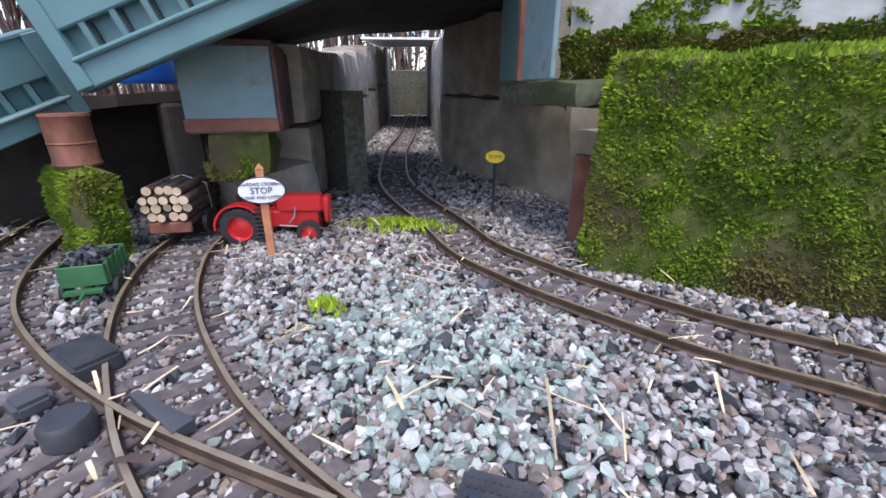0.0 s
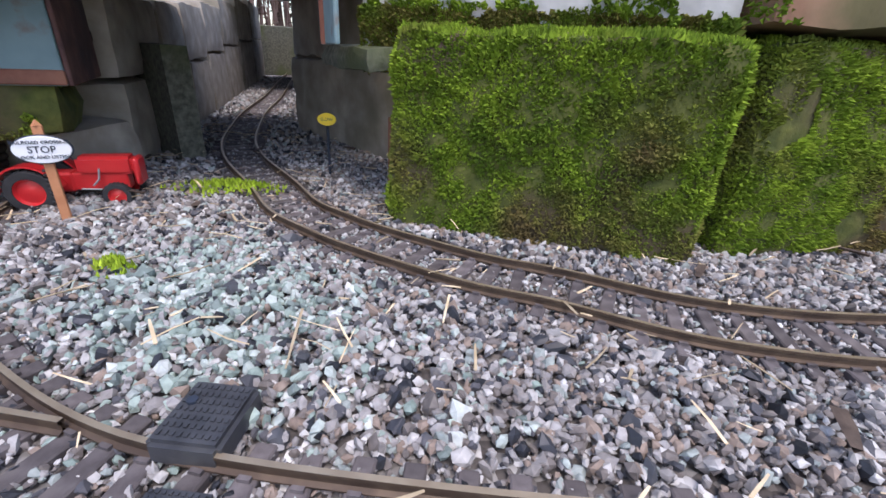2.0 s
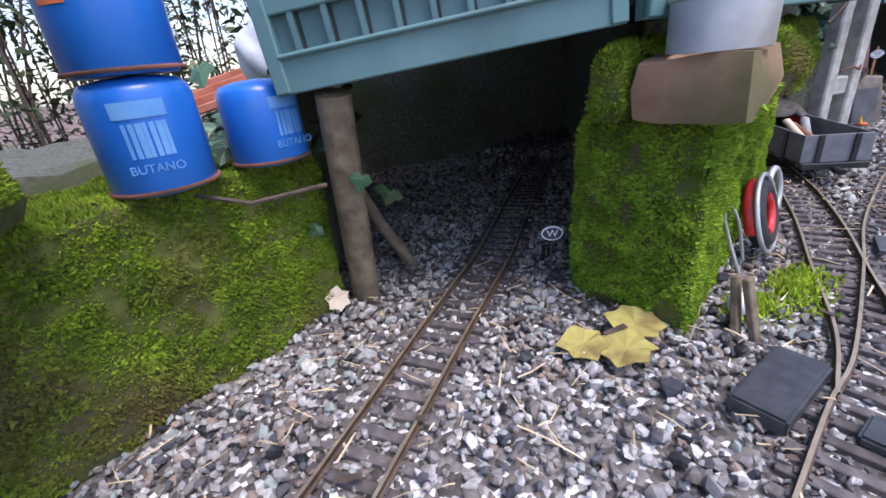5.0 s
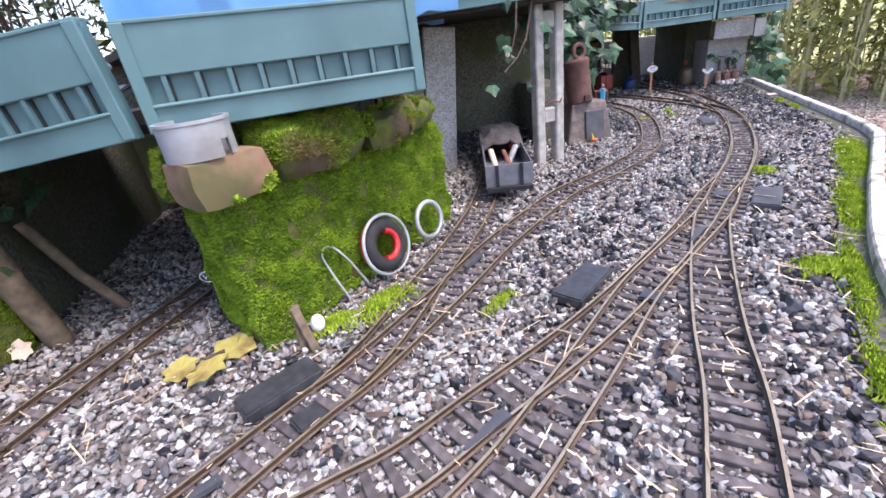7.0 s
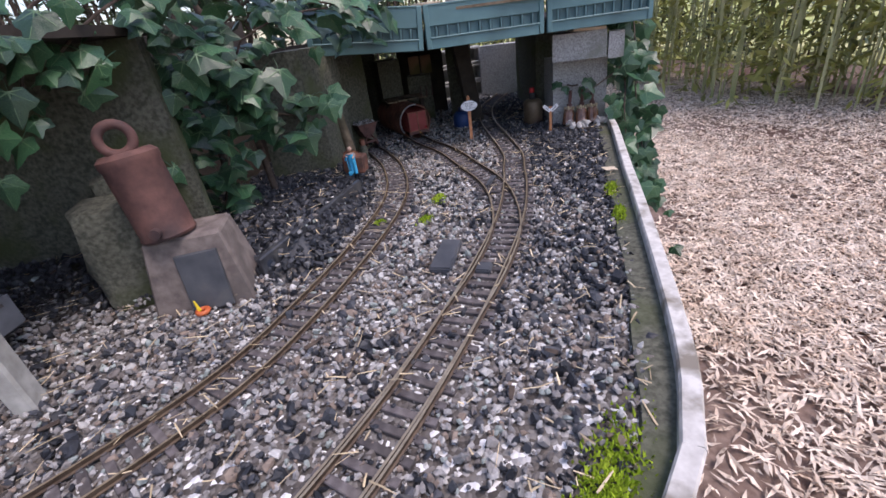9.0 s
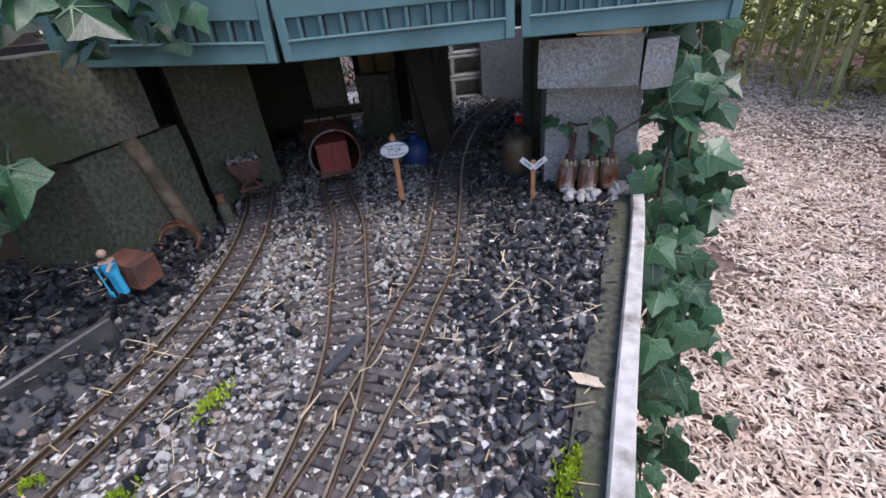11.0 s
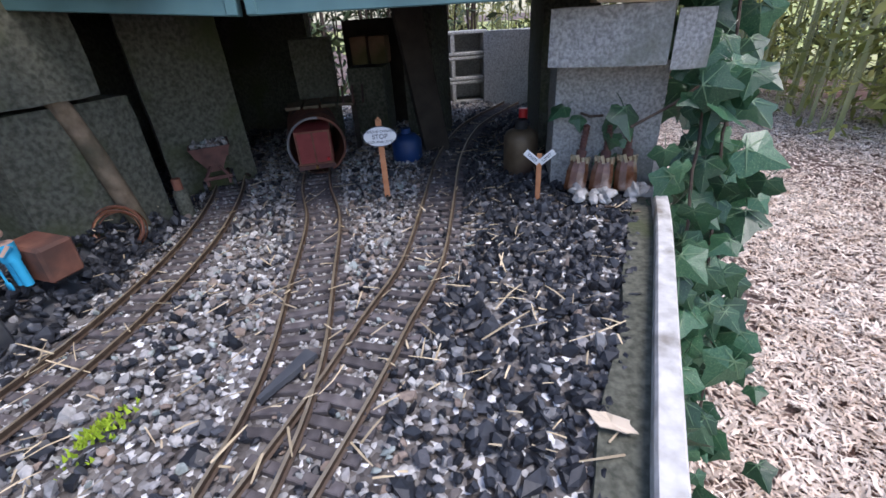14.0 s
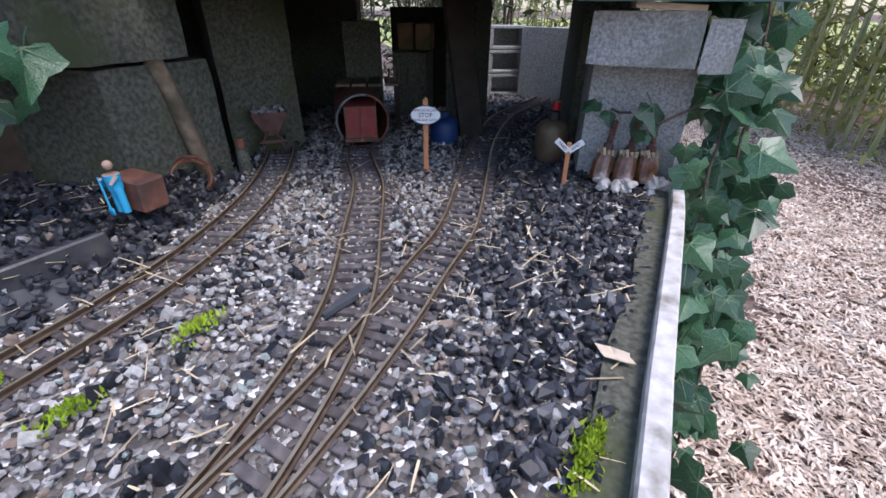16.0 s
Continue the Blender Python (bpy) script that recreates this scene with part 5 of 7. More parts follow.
gauge = cyl_part("pressure_gauge", (-0.037, -0.017, 0.117), (-0.027, -0.013, 0.117), 0.0105, M_BRASS, loco, "brass pressure gauge")
cyl_part("dial", (-0.0375, -0.0172, 0.117), (-0.0369, -0.0170, 0.117), 0.0088, M_WHITE_P, gauge, "white gauge dial")
box_part("pointer", (-0.0378, -0.0174, 0.1185), (0.0004, 0.001, 0.010), M_INK, gauge, m=pose(0, 0, 0, 20))
knob = cyl_part("regulator_stem", (-0.004, -0.020, 0.116), (-0.004, -0.046, 0.116), 0.0028, M_BRASS, loco, "brass regulator stem")
bm = bmesh.new()
add_lathe(bm, [(0.0, -0.003), (0.011, -0.003), (0.0125, -0.001), (0.0125, 0.002), (0.011, 0.0035), (0.0, 0.0035)], 22, pose(-0.004, -0.048, 0.116, 90))
bmesh.ops.remove_doubles(bm, verts=bm.verts, dist=1e-6)
part("hand_wheel", bm, M_ORANGE, knob, "orange regulator knob", smooth=40)
# engine: column, twin brass cylinders, crank
box_part("engine_column", (-0.046, 0.018, 0.066), (0.012, 0.010, 0.076), M_LOCOB, loco, bevel=0.001)
eng = box_part("cylinder_block", (-0.046, 0.010, 0.123), (0.022, 0.013, 0.040), M_BRASS, loco, "brass steam cylinder block", bevel=0.0008)
box_part("cylinder_block", (-0.046, 0.025, 0.123), (0.022, 0.013, 0.040), M_BRASS, loco, "brass steam cylinder block", bevel=0.0008)
for y in (0.010, 0.025):
    cyl_part("cap_nut", (-0.046, y, 0.143), (-0.046, y, 0.1475), 0.0048, M_BRASS, loco, n=6)
    cyl_part("piston_rod", (-0.044, y, 0.103), (-0.040, y, 0.050), 0.0016, M_STEEL, loco, "bright steel piston rod")
bm = bmesh.new()
add_cyl(bm, (-0.040, 0.006, 0.046), (-0.040, 0.012, 0.046), 0.0125, n=24)
add_cyl(bm, (-0.040, 0.024, 0.046), (-0.040, 0.030, 0.046), 0.0125, n=24)
part("crank_disc", bm, M_STEEL, loco, "steel crank disc", smooth=40)
cyl_part("crankshaft", (-0.040, 0.034, 0.046), (-0.034, -0.050, 0.040), 0.0022, M_STEEL, loco, "bright steel crankshaft")
for y in (-0.020, -0.034):
    cyl_part("bearing", (-0.036, y - 0.003, 0.042), (-0.036, y + 0.003, 0.042), 0.0052, M_BRASS, loco, "brass shaft bearing", n=12)
bm = bmesh.new()
add_lathe(bm, [(0.0195, -0.006), (0.0245, -0.006), (0.0255, -0.005), (0.0255, 0.005), (0.0245, 0.006), (0.0195, 0.006)], 40, pose(-0.034, -0.050, 0.037, 90), True)
fly = part("flywheel", bm, M_STEEL, loco, "steel-rimmed flywheel with a red disc", smooth=35)
bm = bmesh.new()
add_lathe(bm, [(0.0, -0.0045), (0.006, -0.0045), (0.008, -0.002), (0.017, -0.0012), (0.0196, -0.004), (0.0196, 0.004), (0.0, 0.004)], 40, pose(-0.034, -0.050, 0.037, -90))
bmesh.ops.remove_doubles(bm, verts=bm.verts, dist=1e-6)
part("red_disc", bm, M_RED, fly, "bright red flywheel disc", smooth=35)
cyl_part("hub_nut", (-0.034, -0.0545, 0.037), (-0.034, -0.058, 0.037), 0.0032, M_BRASS, fly, n=6)
for pts, r in (([(-0.046, 0.006, 0.141), (-0.040, 0.0, 0.144), (-0.020, -0.004, 0.143), (-0.010, -0.008, 0.137), (-0.004, -0.012, 0.131)], 0.0016),
               ([(-0.058, 0.022, 0.136), (-0.064, 0.022, 0.134), (-0.066, 0.022, 0.125), (-0.066, 0.022, 0.08), (-0.066, 0.022, 0.031)], 0.0015),
               ([(-0.028, -0.016, 0.108), (-0.028, -0.017, 0.094), (-0.032, -0.018, 0.086), (-0.038, -0.017, 0.088), (-0.040, -0.016, 0.098), (-0.038, -0.014, 0.108)], 0.0017),
               ([(0.094, -0.006, 0.090), (0.098, 0.004, 0.092), (0.099, 0.014, 0.086), (0.099, 0.018, 0.070), (0.098, 0.018, 0.055)], 0.0022)):
    bm = bmesh.new()
    add_tube(bm, spline(pts, 0.003), r, 8)
    part("steam_pipe", bm, M_COPPER, loco, "bent copper steam pipe", smooth=60)
cyl_part("pipe_union", (-0.042, -0.016, 0.107), (-0.032, -0.016, 0.107), 0.0048, M_BRASS, loco, "brass pipe union", n=12)
# lubricator and water gauge at the boiler's front
bm = bmesh.new()
add_lathe(bm, [(0.0165, 0.029), (0.0165, 0.074), (0.0175, 0.0745), (0.0175, 0.077), (0.014, 0.080), (0.0, 0.081)], 26, pose(0.078, 0.004, 0))
part("fuel_tank", bm, M_LOCOB, loco, "black cylindrical fuel tank", smooth=35)
cyl_part("burner_tube", (0.092, -0.028, 0.090), (0.092, 0.006, 0.090), 0.0055, M_LOCOB, loco, "black burner tube")
for y in (-0.029, 0.007):
    cyl_part("tube_end", (0.092, y - 0.003, 0.090), (0.092, y + 0.003, 0.090), 0.0070, M_BRASS, loco, "brass tube end", n=14)
wg = cyl_part("water_gauge", (0.050, -0.036, 0.052), (0.050, -0.036, 0.096), 0.0034, M_LAMP, loco, "glass water gauge with brass ends")
for z, r in ((0.050, 0.0052), (0.085, 0.0048), (0.100, 0.0052)):
    cyl_part("gauge_fitting", (0.050, -0.036, z - 0.004), (0.050, -0.036, z + 0.004), r, M_BRASS, wg, n=8)
cyl_part("valve_stem", (0.046, -0.030, 0.101), (0.046, -0.046, 0.101), 0.0034, M_BRASS, loco, n=10)
bm = bmesh.new()
add_cyl(bm, (0.052, -0.036, 0.050), (0.070, -0.052, 0.044), 0.0024, n=8)
add_cyl(bm, (0.064, -0.047, 0.046), (0.068, -0.050, 0.045), 0.0045, n=8)
add_box(bm, (0.071, -0.053, 0.0435), (0.0024, 0.0024, 0.013), bevel=0.0005)
part("drain_cock", bm, M_BRASS, loco, "brass drain cock", smooth=40)
for sx in (-0.048, 0.048):
    for sy in (-1, 1):
        w = cyl_part("wheel", (sx, sy * 0.0215, 0.0135), (sx, sy * 0.0275, 0.0135), 0.0135, M_LOCOB, loco, "black steel wheel", n=24)
        cyl_part("axle_box", (sx, sy * 0.030, 0.0135), (sx, sy * 0.039, 0.012), 0.0042, M_BRASS, w, "brass axle end", n=10)
lamp = cyl_part("head_lamp", (0.101, -0.020, 0.056), (0.108, -0.020, 0.056), 0.0055, M_LOCOB, loco, "black head lamp")
cyl_part("lens", (0.108, -0.020, 0.056), (0.1095, -0.020, 0.056), 0.0048, M_LAMP, lamp, "pale lamp lens")
bm = bmesh.new()
add_lathe(bm, [(0.0040, 0.0), (0.0066, 0.003), (0.0070, 0.007), (0.0052, 0.010), (0.0036, 0.012), (0.0040, 0.0135), (0.0022, 0.0155), (0.0, 0.016)], 12, pose(-0.1055, 0.020, 0.052))
bmesh.ops.remove_doubles(bm, verts=bm.verts, dist=1e-6)
part("tail_lamp", bm, M_RED, loco, "red tail lamp", smooth=40)


# ---- things round the first tunnel ----
def wheel_part(name, c, r, w, tyre_mat, rim_mat, parent, rim=0.62, axis="y"):
    m = pose(*c, 90, 0, 0) if axis == "y" else pose(*c, 90, 0, 90)
    bm = bmesh.new()
    add_lathe(bm, [(r * rim, -w / 2), (r * 0.93, -w / 2), (r, -w * 0.3), (r, w * 0.3), (r * 0.93, w / 2), (r * rim, w / 2)], 28, m, True)
    if r > 0.012:
        for i in range(22):
            a = 2 * math.pi * i / 22
            add_box(bm, m @ Vector((r * 1.0 * math.cos(a), r * math.sin(a), 0)), (r * 0.06, w * 0.9, r * 0.09), Matrix.Rotation(-a, 4, "Y") if axis == "y" else None)
    tyre = part(name, bm, tyre_mat, parent, "ribbed black tyre", smooth=35)
    bm = bmesh.new()
    add_lathe(bm, [(0.0, -w * 0.25), (r * 0.16, -w * 0.42), (r * 0.2, -w * 0.2), (r * rim * 0.85, -w * 0.12), (r * rim * 1.02, -w * 0.45), (r * rim * 1.02, w * 0.45), (r * rim * 0.85, w * 0.12), (r * 0.2, w * 0.2), (0.0, w * 0.3)], 28, m)
    bmesh.ops.remove_doubles(bm, verts=bm.verts, dist=1e-6)
    part("rim", bm, rim_mat, tyre, "painted wheel rim", smooth=35)
    return tyre


tractor = thing("toy_tractor", "bright red model farm tractor with black tyres on the gravel", "tractor", pose(-0.922, -0.612, -0.012, 0, 0, 55))
for sy in (-1, 1):
    wheel_part("rear_wheel", (-0.032, sy * 0.022, 0.0195), 0.0195, 0.010, M_TYRE, M_RED, tractor)
    wheel_part("front_wheel", (0.031, sy * 0.019, 0.0122), 0.0122, 0.007, M_TYRE, M_RED, tractor)
    bm = bmesh.new()
    prev = None
    for i in range(15):
        a = radians(8 + 12.5 * i)
        ring = [bm.verts.new((-0.032 + r * math.cos(a), sy * (0.021 + w), 0.0195 + r * math.sin(a))) for r, w in ((0.0222, -0.0065), (0.0222, 0.0065), (0.0240, 0.0065), (0.0240, -0.0065))]
        if prev:
            for k in range(4):
                bm.faces.new((prev[k], prev[(k + 1) % 4], ring[(k + 1) % 4], ring[k]))
        else:
            bm.faces.new(ring)
        prev = ring
    bm.faces.new(prev[::-1])
    part("mudguard", bm, M_RED, tractor, smooth=40)
bm = bmesh.new()
add_box(bm, (0.022, 0, 0.038), (0.046, 0.019, 0.017), bevel=0.003, seg=2)
add_box(bm, (0.047, 0, 0.032), (0.006, 0.020, 0.026), bevel=0.002)
part("bonnet", bm, M_RED, tractor, "glossy red bonnet", smooth=40)
box_part("engine", (0.012, 0, 0.023), (0.052, 0.014, 0.016), M_RED, tractor, bevel=0.001)
box_part("gearbox", (-0.022, 0, 0.023), (0.034, 0.018, 0.018), M_RED, tractor, bevel=0.002)
for pts in ([(0.010, -0.010, 0.020), (0.016, -0.011, 0.026), (0.018, -0.011, 0.036)], [(0.0, -0.010, 0.017), (0.02, -0.011, 0.016), (0.028, -0.010, 0.020)]):
    bm = bmesh.new()
    add_tube(bm, pts, 0.0009, 6)
    part("exhaust_pipe", bm, M_ZINC, tractor, "pale grey exhaust pipe", smooth=60)
bm = bmesh.new()
add_box(bm, (-0.030, 0, 0.038), (0.014, 0.016, 0.004), bevel=0.001)
add_box(bm, (-0.037, 0, 0.044), (0.003, 0.016, 0.010), bevel=0.001)
part("seat", bm, M_TYRE, tractor, "black driver's seat")
bm = bmesh.new()
add_torus(bm, 0.006, 0.0008, 18, 6, pose(-0.012, 0, 0.050, 0, 60, 0))
add_cyl(bm, (-0.012, 0, 0.050), (-0.004, 0, 0.042), 0.0008, n=6)
part("steering_wheel", bm, M_TYRE, tractor, "black steering wheel")
bm = bmesh.new()
for i in range(9):
    add_box(bm, (-0.012, -0.030, 0.008 + 0.004 * i), (0.007, 0.003, 0.0022), bevel=0.0004)
part("mower_bar", bm, M_TYRE, tractor, "black toothed mower bar")


def crossing_sign(base, yaw, height, w, h, label):
    s = thing("crossing_sign", label, "sign", pose(*base, 0, 0, yaw), "railroad crossing signs")
    box_part("post", (0, 0.002, height / 2), (0.0065 * w / 0.036, 0.0035, height), M_SIGNW, s, "orange-brown wooden post", bevel=0.0005)
    part("post_tip", (lambda b: (add_cyl(b, (0, 0.002, height), (0, 0.002, height + 0.004), 0.0035, 0.0005, 4), b)[1])(bmesh.new()), M_SIGNW, s)
    edge = part("rim", oval(w * 1.05, h * 1.08, 0.0016), M_INK, s, "thin dark rim")
    edge.matrix_basis = pose(0, -0.0008, height - h * 0.85)
    p = part("board", oval(w, h, 0.002), M_WHITE_P, s, "white oval board")
    p.matrix_basis = pose(0, -0.0016, height - h * 0.85)
    z = height - h * 0.85
    for body, size, dz in (("RAILROAD CROSSING", 0.10 * w, 0.27 * h), ("STOP", 0.20 * w, 0.0), ("LOOK AND LISTEN", 0.10 * w, -0.27 * h)):
        letters("lettering", body, size, M_INK, s, pose(0, -0.0030, z + dz) @ FACE)
    return s


crossing_sign((-0.862, -0.644, -0.012), 62, 0.084, 0.037, 0.021, "white oval railroad crossing sign beside the red tractor")
crossing_sign((1.580, 1.706, 0.0), 4, 0.119, 0.048, 0.028, "white oval railroad crossing sign by the far tunnel")

slow = thing("slow_sign", "small yellow oval sign on a black post by the tunnel wall", "sign", pose(-0.842, -0.388, -0.008, 0, 0, 42))
cyl_part("post", (0, 0.001, 0), (0, 0.001, 0.062), 0.0017, M_INK, slow, "thin black post", n=8)
p = part("board", oval(0.022, 0.0145, 0.002), M_YELLOW, slow, "yellow oval board")
p.matrix_basis = pose(0, -0.001, 0.068)
letters("lettering", "SLOW", 0.0052, M_INK, slow, pose(0, -0.0024, 0.068) @ FACE)

whistle = thing("whistle_sign", "small black oval sign with a white letter in the tunnel mouth", "sign", pose(0.241, 0.326, -0.008, 0, 0, 0))
cyl_part("post", (0, 0.001, 0), (0.002, 0.001, 0.055), 0.0016, M_INK, whistle, n=8)
p = part("rim", oval(0.024, 0.017, 0.002), M_WHITE_P, whistle)
p.matrix_basis = pose(0.002, -0.0005, 0.060)
p = part("board", oval(0.021, 0.014, 0.0024), M_INK, whistle)
p.matrix_basis = pose(0.002, -0.0008, 0.060)
letters("lettering", "W", 0.012, M_WHITE_P, whistle, pose(0.002, -0.0024, 0.060) @ FACE)

log_wagon = thing("log_wagon", "small flat wagon loaded with cut logs under the bridge", "wagon", pose(-0.955, -0.700, 0.0, 0, 0, 151))
box_part("chassis", (0.05, 0, 0.016), (0.12, 0.034, 0.006), M_RUSTD, log_wagon, bevel=0.001)
box_part("headstock", (-0.012, 0, 0.013), (0.004, 0.036, 0.010), M_RUST, log_wagon, "dull red headstock", bevel=0.001)
for x in (0.015, 0.085):
    for sy in (-1, 1):
        cyl_part("wheel", (x, sy * 0.021, 0.010), (x, sy * 0.025, 0.010), 0.010, M_LOCOB, log_wagon, n=18)
rr = random.Random(4)
k = 0
for row, (cnt, zz) in enumerate(((4, 0.0235), (5, 0.0315), (5, 0.0395), (4, 0.0475))):
    for i in range(cnt):
        y = (i - (cnt - 1) / 2) * 0.0086 + rr.uniform(-0.0008, 0.0008)
        r, x0 = rr.uniform(0.0037, 0.0046), rr.uniform(-0.018, -0.010)
        lg = cyl_part("log", (x0, y, zz), (0.115 + rr.uniform(-0.01, 0.01), y + rr.uniform(-0.003, 0.003), zz), r, M_BARK, log_wagon, "bark-covered log", n=10)
        cyl_part("sawn_end", (x0 - 0.0006, y, zz), (x0 + 0.0002, y, zz), r * 0.94, M_LOGEND, lg, "pale sawn log end", n=10)
bm = bmesh.new()
add_tube(bm, [(0.03, -0.024, 0.02), (0.032, -0.022, 0.045), (0.034, 0.0, 0.0535), (0.033, 0.022, 0.045), (0.03, 0.024, 0.02)], 0.0007, 5)
part("binding_wire", bm, M_ZINC, log_wagon)

trailer = thing("farm_trailer", "green model farm trailer heaped with black coal", "trailer", pose(-0.879, -0.764, -0.008, 0, 0, 160) @ Matrix.Scale(0.88, 4))
bm = bmesh.new()
for c, s in (((0, 0, 0.016), (0.050, 0.030, 0.002)), ((0, 0.015, 0.024), (0.050, 0.0015, 0.017)), ((0, -0.015, 0.024), (0.050, 0.0015, 0.017)), ((-0.025, 0, 0.024), (0.0015, 0.031, 0.017)), ((0.025, 0, 0.024), (0.0015, 0.031, 0.017))):
    add_box(bm, c, s, bevel=0.0004)
for i in range(5):
    add_box(bm, (-0.02 + 0.01 * i, -0.0162, 0.024), (0.0018, 0.0015, 0.017))
part("body", bm, M_TRAILER, trailer)
bm = bmesh.new()
add_cyl(bm, (-0.025, 0, 0.012), (-0.044, 0, 0.009), 0.0013, n=6)
add_box(bm, (-0.028, 0, 0.012), (0.006, 0.026, 0.003))
part("drawbar", bm, M_TRAILER, trailer)
for x in (-0.014, 0.016):
    for sy in (-1, 1):
        wheel_part("wheel", (x, sy * 0.018, 0.0085), 0.0085, 0.004, M_TYRE, M_TRAILER, trailer)
rs2 = np.random.RandomState(9)
pp = np.stack([rs2.uniform(-0.022, 0.022, 90), rs2.uniform(-0.013, 0.013, 90), rs2.uniform(0.026, 0.036, 90)], 1)
c = stones("coal_load", pp, 0.0022 + 0.002 * rs2.rand(90), M_COAL, rs2, "heap of black coal", trailer)
for key in ("category", "kind"):
    del c[key]

drum = thing("steel_drum", "rusty red steel drum standing on the mossy pier stone", "drum", pose(-0.966, -0.758, 0.073) @ Matrix.Diagonal((0.66, 0.66, 1.05, 1)))
bm = bmesh.new()
add_lathe(bm, [(0.0, 0), (0.0245, 0), (0.026, 0.002), (0.0245, 0.004), (0.0245, 0.017), (0.0256, 0.018), (0.0245, 0.019), (0.0245, 0.036), (0.026, 0.038), (0.0245, 0.040), (0.0, 0.040)], 28)
bmesh.ops.remove_doubles(bm, verts=bm.verts, dist=1e-6)
part("body", bm, M_RUST, drum, smooth=40)
tagged(box_part("timber_block", (-1.009, -0.672, 0.05), (0.05, 0.03, 0.14), M_DARK, bevel=0.003), "dark upright timber beside the log wagon", "timber")
tagged(box_part("pale_slab", (-1.054, -0.628, 0.09), (0.012, 0.05, 0.06), M_WHITEC, bevel=0.003, m=pose(0, 0, 0, 10, 8, 20)), "broken pale slab in the shade under the bridge", "slab")
for i, (x, y, z, a) in enumerate(((-1.114, -0.690, 0.128, 10), (-1.205, -0.655, 0.128, 0))):
    t = thing("blue_tub", "blue plastic tub lying on the deck", "tub", pose(x, y, z + 0.01, 0, 0, a), "blue tubs")
    bm = bmesh.new()
    add_lathe(bm, [(0.0, 0), (0.04, 0), (0.043, 0.004), (0.043, 0.055), (0.040, 0.06), (0.0, 0.06)], 24)
    bmesh.ops.remove_doubles(bm, verts=bm.verts, dist=1e-6)
    part("body", bm, M_BLUE, t, smooth=40)


# ---- black point motor boxes and slates ----
def motor_box(x, y, w, d, h, yaw, label, material=None, lever=True, z=-0.008):
    b = thing("point_motor_box", label, "cover box", pose(x, y, z, 0, 0, yaw), "black point covers")
    bm = bmesh.new()
    h = 0.62 * h + 0.002
    add_box(bm, (0, 0, h / 2), (w, d, h), bevel=0.002, seg=2)
    part("cover", bm, material or M_BLACK, b, smooth=40)
    if lever:
        bm = bmesh.new()
        for i in range(9):
            for j in range(7):
                add_box(bm, (-w * 0.38 + w * 0.095 * i, -d * 0.36 + d * 0.12 * j, h + 0.0002), (w * 0.05, d * 0.06, 0.0009))
        part("tread_pattern", bm, material or M_BLACK, b)
        add = bmesh.new()
        add_cyl(add, (-w * 0.28, d * 0.12, h), (-w * 0.28, d * 0.12, h + 0.0012), 0.0022, n=12)
        part("screw", add, M_INK, b, smooth=40)
    return b


motor_box(-0.562, -0.671, 0.029, 0.034, 0.016, 33, "square black plastic cover plate with a tread pattern")
motor_box(-0.768, -0.774, 0.036, 0.023, 0.015, 18, "black plastic point cover beside the branch track", lever=False)
motor_box(-0.743, -0.796, 0.016, 0.015, 0.010, 20, "small black plate on the branch track", M_SLATE, False)
motor_box(-0.532, -0.699, 0.024, 0.020, 0.012, 33, "small black plate between the rails", lever=True)
motor_box(0.148, -0.259, 0.082, 0.036, 0.013, 39, "flat grey slate lying beside the track", M_SLATE, False)
motor_box(0.096, -0.209, 0.028, 0.024, 0.009, 38, "small grey slate between the rails", M_SLATE, False)
motor_box(0.379, 0.139, 0.084, 0.036, 0.020, 41, "black plastic point motor beside the pier", lever=False)
motor_box(0.418, 0.095, 0.030, 0.026, 0.010, 41, "small black plate between the rails", lever=False)
motor_box(0.738, 0.253, 0.092, 0.040, 0.018, 44, "black point motor cover beside the crossover", lever=False)
motor_box(0.804, 0.207, 0.024, 0.024, 0.009, 44, "small black plate between the crossover rails", lever=False)
motor_box(1.122, 0.437, 0.092, 0.040, 0.014, 49, "black slate cover beside the edging moss", M_SLATE, False)
motor_box(1.073, 0.478, 0.028, 0.026, 0.009, 49, "small slate between the rails", M_SLATE, False)
motor_box(1.401, 1.037, 0.092, 0.033, 0.013, 69, "long grey slate beside the main line", M_SLATE, False)
motor_box(1.447, 0.983, 0.024, 0.022, 0.009, 66, "small slate between the main line rails", M_SLATE, False)
rd = thing("round_cover", "round black plastic cover in the gravel", "cover", pose(-0.707, -0.781, -0.006))
bm = bmesh.new()
add_lathe(bm, [(0.0102, 0), (0.0102, 0.009), (0.009, 0.011), (0.0, 0.011)], 26)
part("lid", bm, M_BLACK, rd, smooth=40)
bar = thing("retaining_bar", "black plastic bar holding back the slate heap", "bar", pose(1.190, 1.228, -0.01, 0, 0, 66))
bm = bmesh.new()
add_box(bm, (0, 0, 0.021), (0.35, 0.010, 0.042), bevel=0.002)
part("strip", bm, M_BLACK, bar)
cyl_part("end_hole", (-0.160, -0.0055, 0.026), (-0.160, -0.0052, 0.026), 0.006, M_INK, bar, n=14)

# corrugated drain pipe in the wall's seam
pipe = thing("drain_pipe", "grey corrugated drain hose down the mossy wall's seam", "pipe", pose(-0.180, -0.030, -0.01))
bm = bmesh.new()
add_lathe(bm, [(0.0078 + 0.0012 * (i % 2), 0.004 * i) for i in range(38)], 14, pose(0, 0, 0, -2, 0, 0))
part("hose", bm, M_GREYW, pipe, smooth=80)

# ---- tunnel mouth: posts, drums ----
post = thing("wooden_post", "weathered round wooden post propping the girder", "post", pose(0, 0, 0))
bm = bmesh.new()
